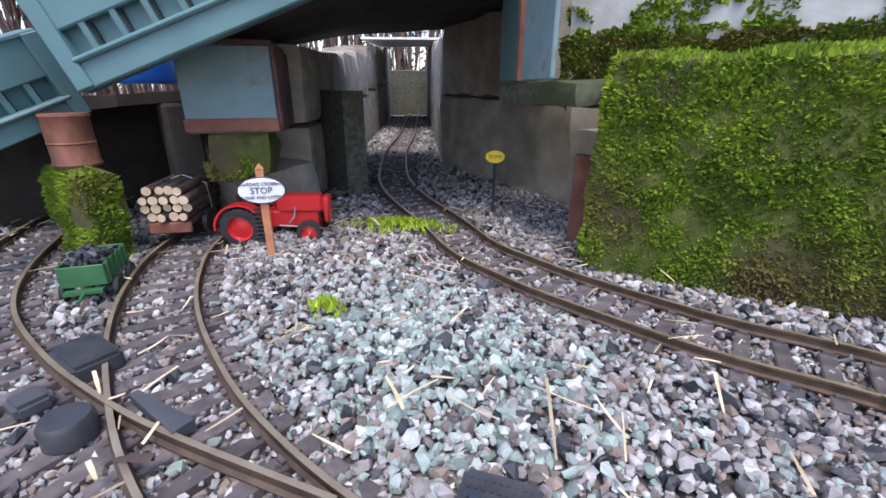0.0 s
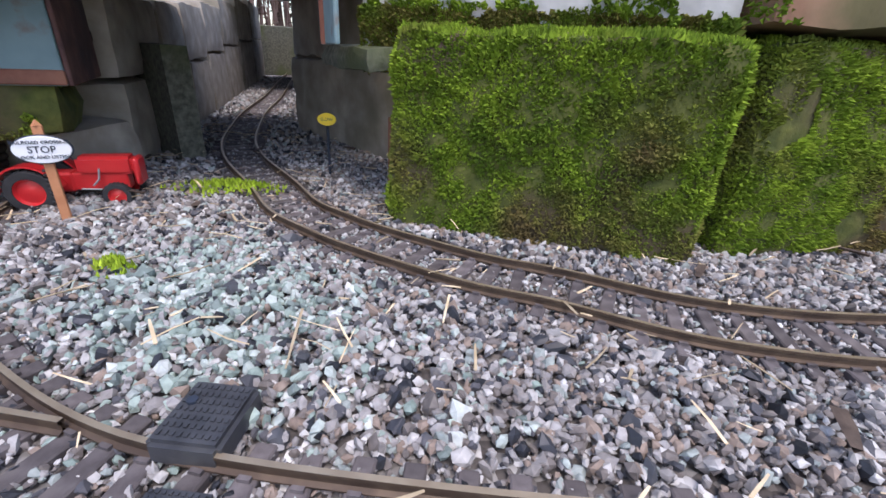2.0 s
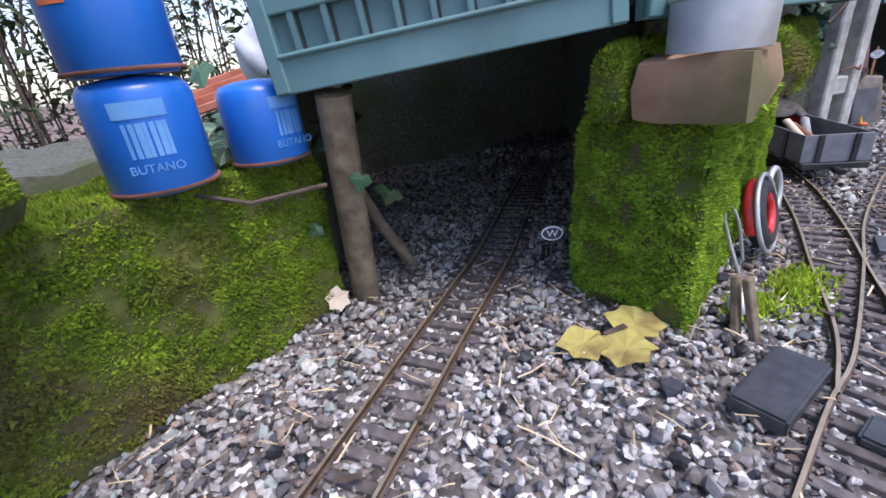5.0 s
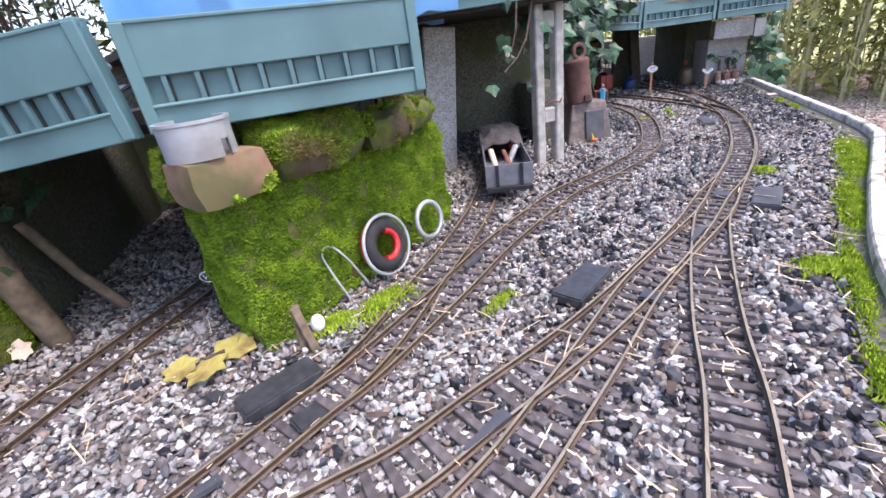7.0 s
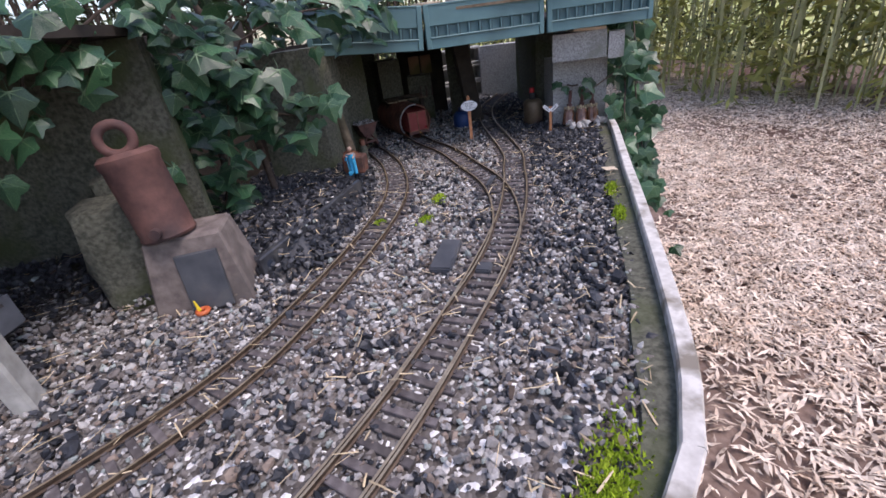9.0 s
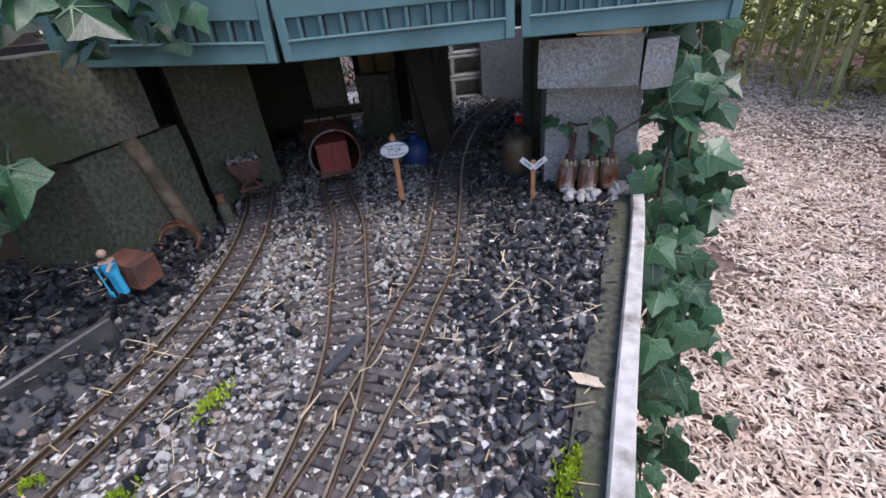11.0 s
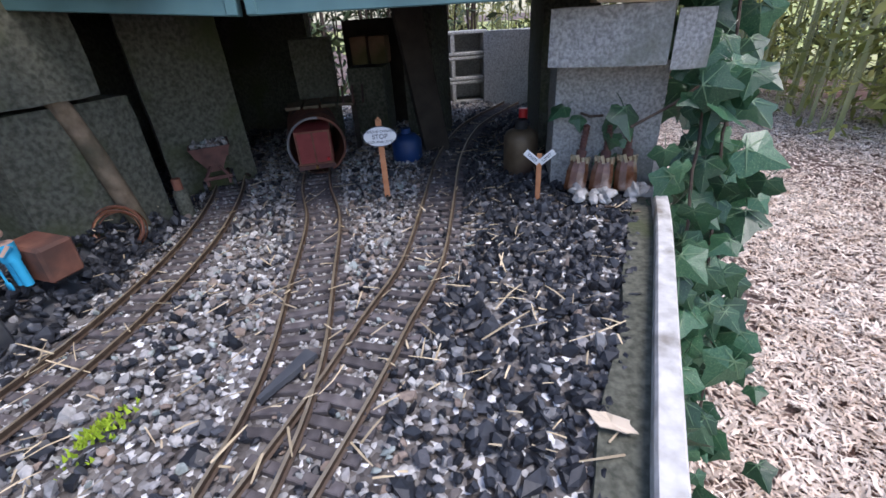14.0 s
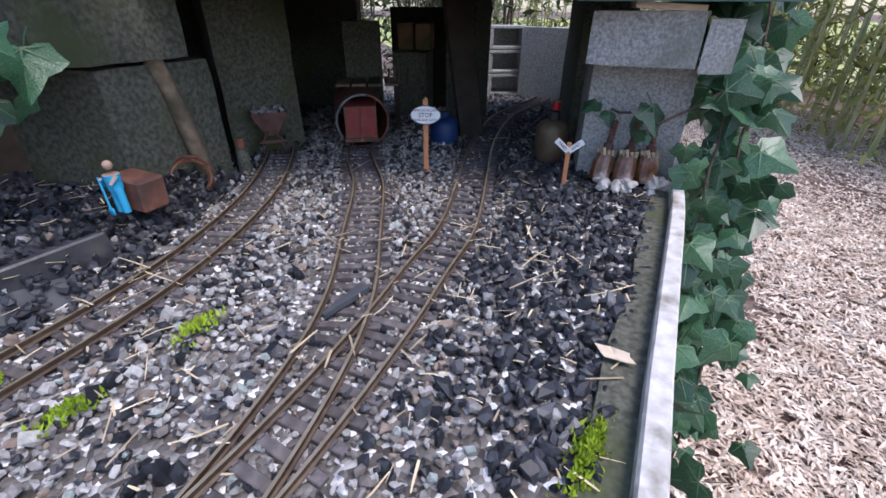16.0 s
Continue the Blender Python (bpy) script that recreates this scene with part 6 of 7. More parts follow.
add_tube(bm, [Vector(p) + Vector((noise.noise((i, 1, 2)), noise.noise((i, 5, 2)), 0)) * 0.003 for i, p in enumerate(spline([(0.022, 0.312, -0.02), (0.036, 0.282, 0.10), (0.050, 0.254, 0.224)], 0.016))], 0.0155, 14)
part("trunk", bm, M_WOOD, post, smooth=60)
prop = thing("leaning_stick", "thin grey stick leaning behind the post", "stick")
bm = bmesh.new()
add_tube(bm, [(0.067, 0.392, -0.01), (0.034, 0.378, 0.06), (-0.003, 0.373, 0.15)], 0.008, 8)
part("stick", bm, M_WOOD, prop, smooth=60)


def can(x, y, z, r, h, tilt=0.0):
    prof = [(r * 0.90, 0.0), (r, 0.004), (r, h - 0.012), (r * 0.97, h - 0.005), (r * 0.86, h), (r * 0.5, h + 0.003), (0.0, h + 0.004)]
    bm = bmesh.new()
    add_lathe(bm, prof, 40)
    return bm


def patch(r, a0, a1, z0, z1):
    """A printed panel that wraps round a drum."""
    bm = bmesh.new()
    n = 10
    rows = [[bm.verts.new((r * math.sin(radians(a0 + (a1 - a0) * i / n)), -r * math.cos(radians(a0 + (a1 - a0) * i / n)), z)) for i in range(n + 1)] for z in (z0, z1)]
    for i in range(n):
        bm.faces.new((rows[0][i], rows[0][i + 1], rows[1][i + 1], rows[1][i]))
    return bm


def gas_drum(x, y, z, r, h, yaw, label, upper):
    d = thing("gas_cartridge", label, "gas cartridge", pose(x, y, z, 0, 0, yaw), "blue gas cartridges")
    part("can", can(0, 0, 0, r, h), M_BLUE, d, smooth=45)
    bm = bmesh.new()
    add_torus(bm, r + 0.0006, 0.0016, 40, 6, pose(0, 0, 0.003))
    part("base_rim", bm, M_RUST, d, "rusty base rim", smooth=60)
    if upper:
        part("hazard_label", patch(r + 0.0006, -28, 2, h * 0.55, h * 0.84), mat("hazard_orange", (0.62, 0.16, 0.06), (0.55, 0.13, 0.05), 50, 0.5, bump=0), d, "orange flame hazard label")
        bm = bmesh.new()
        add_lathe(bm, [(0.0, 0), (0.006, 0.003), (0.0062, 0.006), (0.003, 0.012), (0.0, 0.016)], 8, pose(-r * 0.225, -r * 0.965 - 0.0008, h * 0.60) @ Matrix.Diagonal((1, 0.12, 1, 1)))
        part("flame_mark", bm, M_INK, d, "dark flame mark")
    else:
        part("print_panel", patch(r + 0.0006, -20, 32, h * 0.70, h * 0.84), M_BLUEL, d, "pale printed panel")
        for i in range(7):
            part("print_bar", patch(r + 0.0006, -14 + 6.4 * i, -10 + 6.4 * i + (i % 3), h * 0.36, h * 0.66), M_BLUEL, d, "pale printed bar")
        letters("lettering", "BUTANO", 0.0085, M_BLUEL, d, pose(r * 0.12, -r - 0.0006, h * 0.26) @ FACE)
    return d


gas_drum(-0.074, 0.186, 0.171, 0.037, 0.078, 30, "blue butane cartridge standing on the mossy wall", False)
gas_drum(-0.074, 0.186, 0.253, 0.037, 0.076, 10, "blue butane cartridge stacked on another, with a hazard label", True)
gas_drum(-0.018, 0.254, 0.172, 0.033, 0.066, 60, "short blue butane cartridge beside the girder end", False)
stone_block("grey concrete block carrying a cartridge under the deck", quad((0.485, 0.674), (0.580, 0.696), 0.08), -0.02, 0.247, M_CONCD, 77, amp=0.003, cell=0.03, group="siding stones")
gas_drum(0.535, 0.723, 0.249, 0.042, 0.082, 150, "blue butane cartridge in the shade under the deck", False)

# ring tin, wheel ornaments and sticks at the pier
tin = thing("tin_ring", "grey open tin ring with a notch on the brick", "tin", pose(0.344, 0.228, 0.2265, 0, 0, 20))
bm = bmesh.new()
n = 44
for i in range(n):
    a0, a1 = 2 * math.pi * i / n, 2 * math.pi * (i + 1) / n
    z0 = 0.016 if -0.95 < a0 - 2 * math.pi * (a0 > math.pi) < -0.62 else 0.0
    pts = [(r * math.cos(a), r * math.sin(a), z) for a in (a0, a1) for r, z in ((0.033, z0), (0.033, 0.032), (0.0345, 0.033), (0.0345, 0.036), (0.030, 0.036), (0.030, z0))]
    v = [bm.verts.new(p) for p in pts]
    for k in range(6):
        bm.faces.new((v[k], v[(k + 1) % 6], v[6 + (k + 1) % 6], v[6 + k]))
bmesh.ops.remove_doubles(bm, verts=bm.verts, dist=1e-5)
part("shell", bm, M_ZINC, tin, smooth=40)

LEAN = look((0.484, 0.370, 0.042), (1.259, -0.261, 0.30)) @ Matrix.Scale(1.2, 4)
orn = thing("wheel_ornament", "black tyre with red rings leaning on the mossy pier", "ornament", LEAN)
bm = bmesh.new()
add_torus(bm, 0.0245, 0.0085, 36, 12)
part("tyre", bm, M_TYRE, orn, smooth=60)
bm = bmesh.new()
add_torus(bm, 0.037, 0.0022, 40, 8, pose(0, 0, -0.004))
part("hoop", bm, M_ZINC, orn, "thin grey hoop", smooth=60)
bm = bmesh.new()
add_tube(bm, [(0.018 * math.cos(a), 0.018 * math.sin(a), -0.003) for a in (radians(100 + 20 * i) for i in range(11))], 0.0045, 8)
part("red_ring", bm, M_RED, orn, "broken red ring", smooth=60)
bm = bmesh.new()
add_tube(bm, [(0.030 * math.cos(a), 0.030 * math.sin(a), 0.004) for a in (radians(-20 + 14 * i) for i in range(9))], 0.005, 8)
part("red_ring", bm, M_RED, orn, "broken red ring", smooth=60)
hoop = thing("wire_hoop", "pale grey plastic hoop leaning on the pier", "hoop", look((0.553, 0.468, 0.034), (1.299, -0.201, 0.2)) @ Matrix.Scale(1.3, 4))
bm = bmesh.new()
add_torus(bm, 0.023, 0.0032, 36, 8)
part("ring", bm, M_ZINC, hoop, smooth=60)
pin = thing("wire_hairpin", "bent grey wire hairpin against the moss", "wire")
bm = bmesh.new()
add_tube(bm, spline([(0.454, 0.337, 0.0), (0.435, 0.323, 0.05), (0.420, 0.315, 0.074), (0.411, 0.307, 0.076), (0.410, 0.302, 0.06), (0.432, 0.299, 0.0)], 0.006), 0.0017, 6)
part("wire", bm, M_ZINC, pin, smooth=60)
for i, (x, y, h, a) in enumerate(((0.386, 0.214, 0.058, 8), (0.398, 0.209, 0.062, -6))):
    s = box_part("wood_stake", (0, 0, h / 2 - 0.012), (0.010, 0.006, h), M_WOOD, bevel=0.001)
    s.matrix_world = pose(x, y, 0, -12, a, 40)
    tagged(s, "short split wooden stake at the pier's foot", "stake", "stakes at the pier")
peb = thing("white_pebble", "smooth white pebble at the pier's foot", "pebble", pose(0.400, 0.240, 0.006))
bm = bmesh.new()
bmesh.ops.create_icosphere(bm, subdivisions=3, radius=0.0105)
bmesh.ops.scale(bm, vec=(0.85, 1.0, 1.15), verts=bm.verts)
part("pebble", bm, M_WHITE_P, peb, smooth=80)


def dead_leaf(x, y, z, s, yaw, label, material, tilt=0.0):
    bm = bmesh.new()
    pts = [(0, -0.5), (0.22, -0.32), (0.40, -0.30), (0.36, 0.0), (0.46, 0.16), (0.22, 0.26), (0.10, 0.5), (-0.10, 0.42), (-0.30, 0.30), (-0.48, 0.18), (-0.34, -0.05), (-0.38, -0.30), (-0.18, -0.34)]
    ring = [bm.verts.new((a * s, b * s, 0.06 * s * math.sin(5 * a + 3 * b))) for a, b in pts]
    mid = bm.verts.new((0, 0, -0.04 * s))
    for i in range(len(ring)):
        bm.faces.new((mid, ring[i], ring[(i + 1) % len(ring)]))
    r = bmesh.ops.extrude_face_region(bm, geom=bm.faces[:])
    bmesh.ops.translate(bm, vec=(0, 0, 0.0008), verts=[g for g in r["geom"] if isinstance(g, bmesh.types.BMVert)])
    ob = part("dead_leaf", bm, material)
    ob.matrix_world = pose(x, y, z, tilt, 0, yaw)
    return tagged(ob, label, "leaf", "fallen leaves")


M_YLEAF = mat("yellow_leaf", (0.36, 0.31, 0.08), (0.48, 0.42, 0.13), 40, 0.8, bump=0.2, c=(0.22, 0.16, 0.05), cscale=30)
M_PLEAF = mat("pale_leaf", (0.62, 0.50, 0.36), (0.72, 0.60, 0.46), 40, 0.8, bump=0.2)
for x, y, s, a in ((0.251, 0.192, 0.046, 20), (0.303, 0.221, 0.055, 80), (0.285, 0.184, 0.052, -30)):
    dead_leaf(x, y, 0.003, s, a, "yellowed fallen leaf on the gravel", M_YLEAF)
kl = dead_leaf(1.780, 1.268, 0.004, 0.034, 60, "pale dry leaf on the concrete strip", M_PLEAF)
kl.scale.x = 0.35
dead_leaf(0.001, 0.277, 0.008, 0.030, 30, "pale dry leaf leaning at the post's foot", M_PLEAF, 60)

# ---- siding: grey wagon, concrete posts ----
wag = thing("open_wagon", "long grey open wagon with dark ribs carrying tools", "wagon", pose(0.724, 0.625, 0.0, 0, 0, 83) @ Matrix.Diagonal((1.28, 1, 0.78, 1)))
for nm, c, s in (("floor_plate", (0.15, 0, 0.034), (0.32, 0.090, 0.004)), ("side_wall", (0.15, 0.0455, 0.062), (0.32, 0.003, 0.056)), ("side_wall", (0.15, -0.0455, 0.062), (0.32, 0.003, 0.056)), ("end_wall", (-0.0105, 0, 0.062), (0.003, 0.094, 0.056)), ("end_wall", (0.3105, 0, 0.062), (0.003, 0.094, 0.056))):
    box_part(nm, c, s, M_GREYW, wag, bevel=0.0006)
for x, y, sx, sy in [(-0.013, -0.024, 0.003, 0.007), (-0.013, 0.024, 0.003, 0.007)] + [(0.03 + 0.08 * i, s * 0.048, 0.008, 0.003) for i in range(4) for s in (-1, 1)]:
    box_part("rib", (x, y, 0.062), (sx, sy, 0.056), M_LOCOB, wag, "dark upright rib")
box_part("sole_bar", (0.15, 0, 0.027), (0.33, 0.070, 0.010), M_LOCOB, wag, "black sole bar", bevel=0.001)
box_part("headstock", (-0.014, 0, 0.027), (0.006, 0.092, 0.013), M_LOCOB, wag, bevel=0.001)
for x in (0.05, 0.25):
    for sy in (-1, 1):
        cyl_part("wheel", (x, sy * 0.021, 0.013), (x, sy * 0.027, 0.013), 0.013, M_LOCOB, wag, n=20)
cyl_part("coupler", (-0.018, 0, 0.022), (-0.032, 0, 0.020), 0.006, M_LOCOB, wag, n=10)
bm = bmesh.new()
nx, ny = 16, 10
g = [[bm.verts.new((0.13 + 0.17 * i / nx, -0.05 + 0.10 * j / ny, 0.098 + 0.020 * noise.noise((i * 0.45, j * 0.5, 2)) + 0.022 * math.sin(math.pi * i / nx) - 0.0012 * (j - 5) ** 2 * 0.5)) for j in range(ny + 1)] for i in range(nx + 1)]
for i in range(nx):
    for j in range(ny):
        bm.faces.new((g[i][j], g[i + 1][j], g[i + 1][j + 1], g[i][j + 1]))
r = bmesh.ops.extrude_face_region(bm, geom=bm.faces[:])
bmesh.ops.translate(bm, vec=(0, 0, -0.006), verts=[q for q in r["geom"] if isinstance(q, bmesh.types.BMVert)])
cl = part("cloth", bm, M_CLOTH, None, smooth=70)
cl.matrix_world = pose(0.724, 0.625, 0.0, 0, 0, 83) @ Matrix.Diagonal((1.28, 1, 0.78, 1))
tagged(cl, "crumpled dark grey cloth lying in the wagon", "cloth")
for i, (p0, p1, r, m_, lab) in enumerate((((0.01, 0.02, 0.055), (0.07, 0.03, 0.100), 0.006, M_PLEAF, "pale wooden tool handle in the wagon"), ((0.02, -0.015, 0.045), (0.10, 0.0, 0.082), 0.005, M_RUST, "rusty rod lying in the wagon"), ((0.05, 0.0, 0.05), (0.12, -0.03, 0.085), 0.007, M_ZINC, "bright metal pipe lying in the wagon"), ((0.15, -0.03, 0.075), (0.22, -0.036, 0.10), 0.012, M_RED, "red can under the cloth in the wagon"))):
    o = cyl_part("wagon_tool", p0, p1, r, m_, None, n=12)
    o.matrix_world = pose(0.724, 0.625, 0.0, 0, 0, 83) @ Matrix.Diagonal((1.28, 1, 0.78, 1))
    tagged(o, lab, "tool", "tools in the wagon")

hpost = thing("concrete_fence_post", "slotted pale concrete post standing by the siding", "post", pose(0.878, 0.868, -0.02, 0, 0, 14))
M_HP = mat("post_concrete", (0.34, 0.33, 0.30), (0.50, 0.49, 0.45), 60, 0.95, bump=0.6, c=(0.24, 0.23, 0.20), cscale=10)
for x in (-0.026, 0.026):
    box_part("leg", (x, 0, 0.205), (0.022, 0.030, 0.41), M_HP, hpost, bevel=0.003)
for z in (0.13, 0.34):
    box_part("rung", (0, 0.0, z), (0.032, 0.022, 0.035), M_HP, hpost, bevel=0.003)
wire = bmesh.new()
add_tube(wire, [(-0.02, -0.02, 0.16), (0.0, -0.028, 0.165), (0.02, -0.022, 0.158), (0.036, -0.01, 0.17)], 0.002, 6)
part("wire_loop", wire, M_RUST, hpost)
sl = box_part("leaning_board", (0, 0, 0.17), (0.085, 0.02, 0.36), M_CONC, bevel=0.003)
sl.matrix_world = pose(0.602, 0.938, -0.01, 0, 6, 20)
tagged(sl, "pale concrete lath standing in the dark siding", "lath")
stone_block("low stone ledge beside the wagon siding", quad((0.492, 0.770), (0.594, 0.785), 0.14), -0.02, 0.098, M_STONE, 78, amp=0.004, group="siding stones")
can_r = thing("rusty_can", "rusty orange can beside the wagon", "can", pose(0.540, 0.847, 0.10) @ Matrix.Scale(1.7, 4))
bm = bmesh.new()
add_lathe(bm, [(0.0, 0), (0.017, 0), (0.018, 0.002), (0.018, 0.055), (0.014, 0.060), (0.014, 0.066), (0.0, 0.066)], 20)
bmesh.ops.remove_doubles(bm, verts=bm.verts, dist=1e-6)
part("body", bm, M_RUST, can_r, smooth=40)
tagged(box_part("zinc_box", (0.558, 0.654, 0.030), (0.036, 0.050, 0.085), M_ZINC, bevel=0.003, m=pose(0, 0, 0, 0, 0, -12)), "grey zinc box beside the wagon", "box")
fig = thing("toy_figure_small", "small painted toy worker sitting by the wagon", "figurine", pose(0.579, 0.800, 0.098) @ Matrix.Scale(1.35, 4))
bm = bmesh.new()
add_cyl(bm, (0, 0, 0.006), (0, 0, 0.024), 0.006, 0.007, 10)
add_cyl(bm, (0, -0.004, 0.006), (0.004, -0.016, 0.002), 0.003, 0.003, 8)
add_cyl(bm, (0, 0, 0.026), (0, 0, 0.034), 0.0038, 0.0034, 10)
part("figure", bm, M_CYAN, fig, smooth=60)

base = thing("stone_pedestal", "grey stone block with a dark plaque beside the running line", "stone", pose(1.042, 1.067, -0.02, 0, 0, 6))
bm = bmesh.new()
b = add_box(bm, (0, 0, 0.06), (0.14, 0.10, 0.12), bevel=0.004)
for v_ in bm.verts:
    k = 1 - 0.28 * (v_.co.z / 0.12)
    v_.co.x *= k
    v_.co.y *= k
part("block", bm, mat("pedestal_stone", (0.13, 0.105, 0.095), (0.23, 0.19, 0.17), 60, 0.95, bump=0.7, c=(0.12, 0.10, 0.09), cscale=14), base)
box_part("plaque", (0.012, -0.047, 0.055), (0.055, 0.008, 0.085), M_SLATE, base, "dark slate plaque", bevel=0.001, m=pose(0, 0, 0, -7))
cyl = thing("rusty_cylinder", "rusty iron cylinder with a shackle on the stone pedestal", "cylinder", pose(1.026, 1.050, 0.100))
bm = bmesh.new()
add_lathe(bm, [(0.0, 0), (0.034, 0), (0.036, 0.004), (0.0345, 0.008), (0.0345, 0.10), (0.0365, 0.104), (0.0365, 0.112), (0.030, 0.118), (0.0, 0.118)], 28, pose(0, 0, 0, -4, -6, 0))
bmesh.ops.remove_doubles(bm, verts=bm.verts, dist=1e-6)
part("body", bm, M_RUSTD, cyl, smooth=40)
bm = bmesh.new()
add_torus(bm, 0.018, 0.006, 24, 8, pose(-0.008, -0.006, 0.135, 80, 0, 20))
part("shackle", bm, M_RUSTD, cyl, "rusty iron shackle", smooth=60)
cyl_part("boss", (0.004, -0.034, 0.018), (0.005, -0.044, 0.018), 0.007, M_RUSTD, cyl, n=14)
toy = thing("toy_bird", "tiny orange and yellow toy by the pedestal", "toy", pose(1.050, 0.999, -0.004))
bm = bmesh.new()
add_torus(bm, 0.007, 0.0035, 16, 8, pose(0, 0, 0.004))
part("ring", bm, M_ORANGE, toy, smooth=60)
cyl_part("beak", (-0.004, 0, 0.006), (-0.006, 0, 0.022), 0.003, M_YELLOW, toy, "yellow upright tab", r1=0.001, n=8)
for x, y, h in ((0.937, 1.099, 0.15), (0.928, 1.189, 0.17)):
    s = rough_block("wall_stone", [(-0.05, -0.04), (0.05, -0.04), (0.05, 0.04), (-0.05, 0.04)], -0.02, h, M_CONCD, None, amp=0.008)
    s.matrix_world = pose(x, y, 0, 0, 0, 20)
    tagged(s, "dark brown wall stone beside the siding", "stone", "siding stones")

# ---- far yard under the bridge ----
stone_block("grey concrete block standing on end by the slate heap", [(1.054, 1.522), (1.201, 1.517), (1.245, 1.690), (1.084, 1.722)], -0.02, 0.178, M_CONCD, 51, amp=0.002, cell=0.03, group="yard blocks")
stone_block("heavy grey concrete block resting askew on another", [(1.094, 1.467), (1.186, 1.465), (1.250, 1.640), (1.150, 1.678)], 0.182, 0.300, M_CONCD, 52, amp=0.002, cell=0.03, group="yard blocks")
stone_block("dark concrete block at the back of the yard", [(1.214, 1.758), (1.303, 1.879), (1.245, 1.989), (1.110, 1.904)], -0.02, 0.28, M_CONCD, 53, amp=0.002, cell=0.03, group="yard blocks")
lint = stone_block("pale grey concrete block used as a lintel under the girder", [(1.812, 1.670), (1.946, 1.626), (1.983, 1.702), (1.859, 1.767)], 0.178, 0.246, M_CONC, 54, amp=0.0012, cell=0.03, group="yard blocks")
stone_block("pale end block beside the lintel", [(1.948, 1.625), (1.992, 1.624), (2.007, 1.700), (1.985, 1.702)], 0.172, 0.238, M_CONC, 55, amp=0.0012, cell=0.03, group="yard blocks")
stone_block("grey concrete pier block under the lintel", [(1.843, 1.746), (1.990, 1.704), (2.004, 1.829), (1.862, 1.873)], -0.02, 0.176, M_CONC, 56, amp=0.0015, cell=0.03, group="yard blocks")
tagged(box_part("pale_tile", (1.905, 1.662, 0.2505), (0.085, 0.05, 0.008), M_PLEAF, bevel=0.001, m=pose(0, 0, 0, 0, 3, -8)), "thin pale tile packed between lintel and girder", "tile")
# blocks in the dim yard get the dark concrete as painted shade
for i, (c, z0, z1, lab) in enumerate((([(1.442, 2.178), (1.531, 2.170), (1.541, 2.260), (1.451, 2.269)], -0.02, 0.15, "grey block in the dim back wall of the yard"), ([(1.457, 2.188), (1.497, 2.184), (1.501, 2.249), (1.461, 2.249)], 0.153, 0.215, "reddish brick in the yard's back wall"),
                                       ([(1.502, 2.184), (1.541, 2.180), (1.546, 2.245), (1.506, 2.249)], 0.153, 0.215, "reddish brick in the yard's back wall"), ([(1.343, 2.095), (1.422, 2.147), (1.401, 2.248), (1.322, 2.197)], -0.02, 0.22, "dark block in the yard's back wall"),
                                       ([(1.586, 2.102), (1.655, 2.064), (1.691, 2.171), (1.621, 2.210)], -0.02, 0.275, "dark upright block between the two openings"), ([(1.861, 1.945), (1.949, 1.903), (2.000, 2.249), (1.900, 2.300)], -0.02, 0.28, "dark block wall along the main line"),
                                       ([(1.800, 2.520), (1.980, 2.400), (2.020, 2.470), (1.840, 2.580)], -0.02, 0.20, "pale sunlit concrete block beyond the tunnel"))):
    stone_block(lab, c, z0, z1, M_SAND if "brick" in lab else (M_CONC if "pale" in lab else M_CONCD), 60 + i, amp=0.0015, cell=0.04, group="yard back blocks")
leanp = thing("dark_plank", "dark plank leaning in the far tunnel", "plank", pose(1.654, 1.991, -0.01, 0, -9, 20))
box_part("board", (0, 0, 0.14), (0.055, 0.02, 0.30), M_DARK, leanp, bevel=0.002)
pallet = thing("hollow_blocks", "stack of pale hollow concrete blocks in daylight beyond the tunnel", "hollow block", pose(1.700, 2.560, -0.012, 0, 0, 10))
for j in range(3):
    bm = bmesh.new()
    z = 0.035 + 0.072 * j
    for dz in (-0.03, 0.03):
        add_box(bm, (0, 0, z + dz), (0.22, 0.06, 0.010), bevel=0.002)
    for x in (-0.105, 0.0, 0.105):
        add_box(bm, (x, 0, z), (0.012, 0.06, 0.05))
    add_box(bm, (0, 0.028, z), (0.21, 0.004, 0.05))
    part("hollow_block", bm, M_CONC, pallet)
# walls that close the yard, coloured dark for the shade inside
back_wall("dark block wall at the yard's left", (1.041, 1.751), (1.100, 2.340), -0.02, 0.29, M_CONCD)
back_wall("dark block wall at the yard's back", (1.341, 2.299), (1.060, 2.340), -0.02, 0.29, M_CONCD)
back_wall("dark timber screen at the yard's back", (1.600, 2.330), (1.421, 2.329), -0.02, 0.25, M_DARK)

log = thing("leaning_pole", "bark-covered pole leaning on the concrete blocks", "pole")
bm = bmesh.new()
add_tube(bm, spline([(1.242, 1.622, -0.01), (1.228, 1.610, 0.12), (1.204, 1.582, 0.29)], 0.02), 0.0125, 10)
part("pole", bm, M_WOOD, log, smooth=60)
coil = thing("wire_coil", "coil of rusty copper wire on the slate", "wire coil", pose(1.238, 1.584, 0.022, 68, 0, 30))
for i in range(7):
    bm = bmesh.new()
    add_torus(bm, 0.027 + 0.0022 * math.sin(i * 2.1), 0.0009, 32, 5, pose(0.002 * math.sin(i), 0.003 * math.cos(i * 1.7), 0.0016 * (i - 3), 4 * math.sin(i * 1.3), 3 * math.cos(i), 0))
    part("turn", bm, M_COPPER if i % 2 else M_RUST, coil, smooth=60)

doll = thing("toy_worker", "painted toy worker in blue overalls leaning on a shovel", "figurine", pose(1.252, 1.433, 0.034, 0, 0, -15))
bm = bmesh.new()
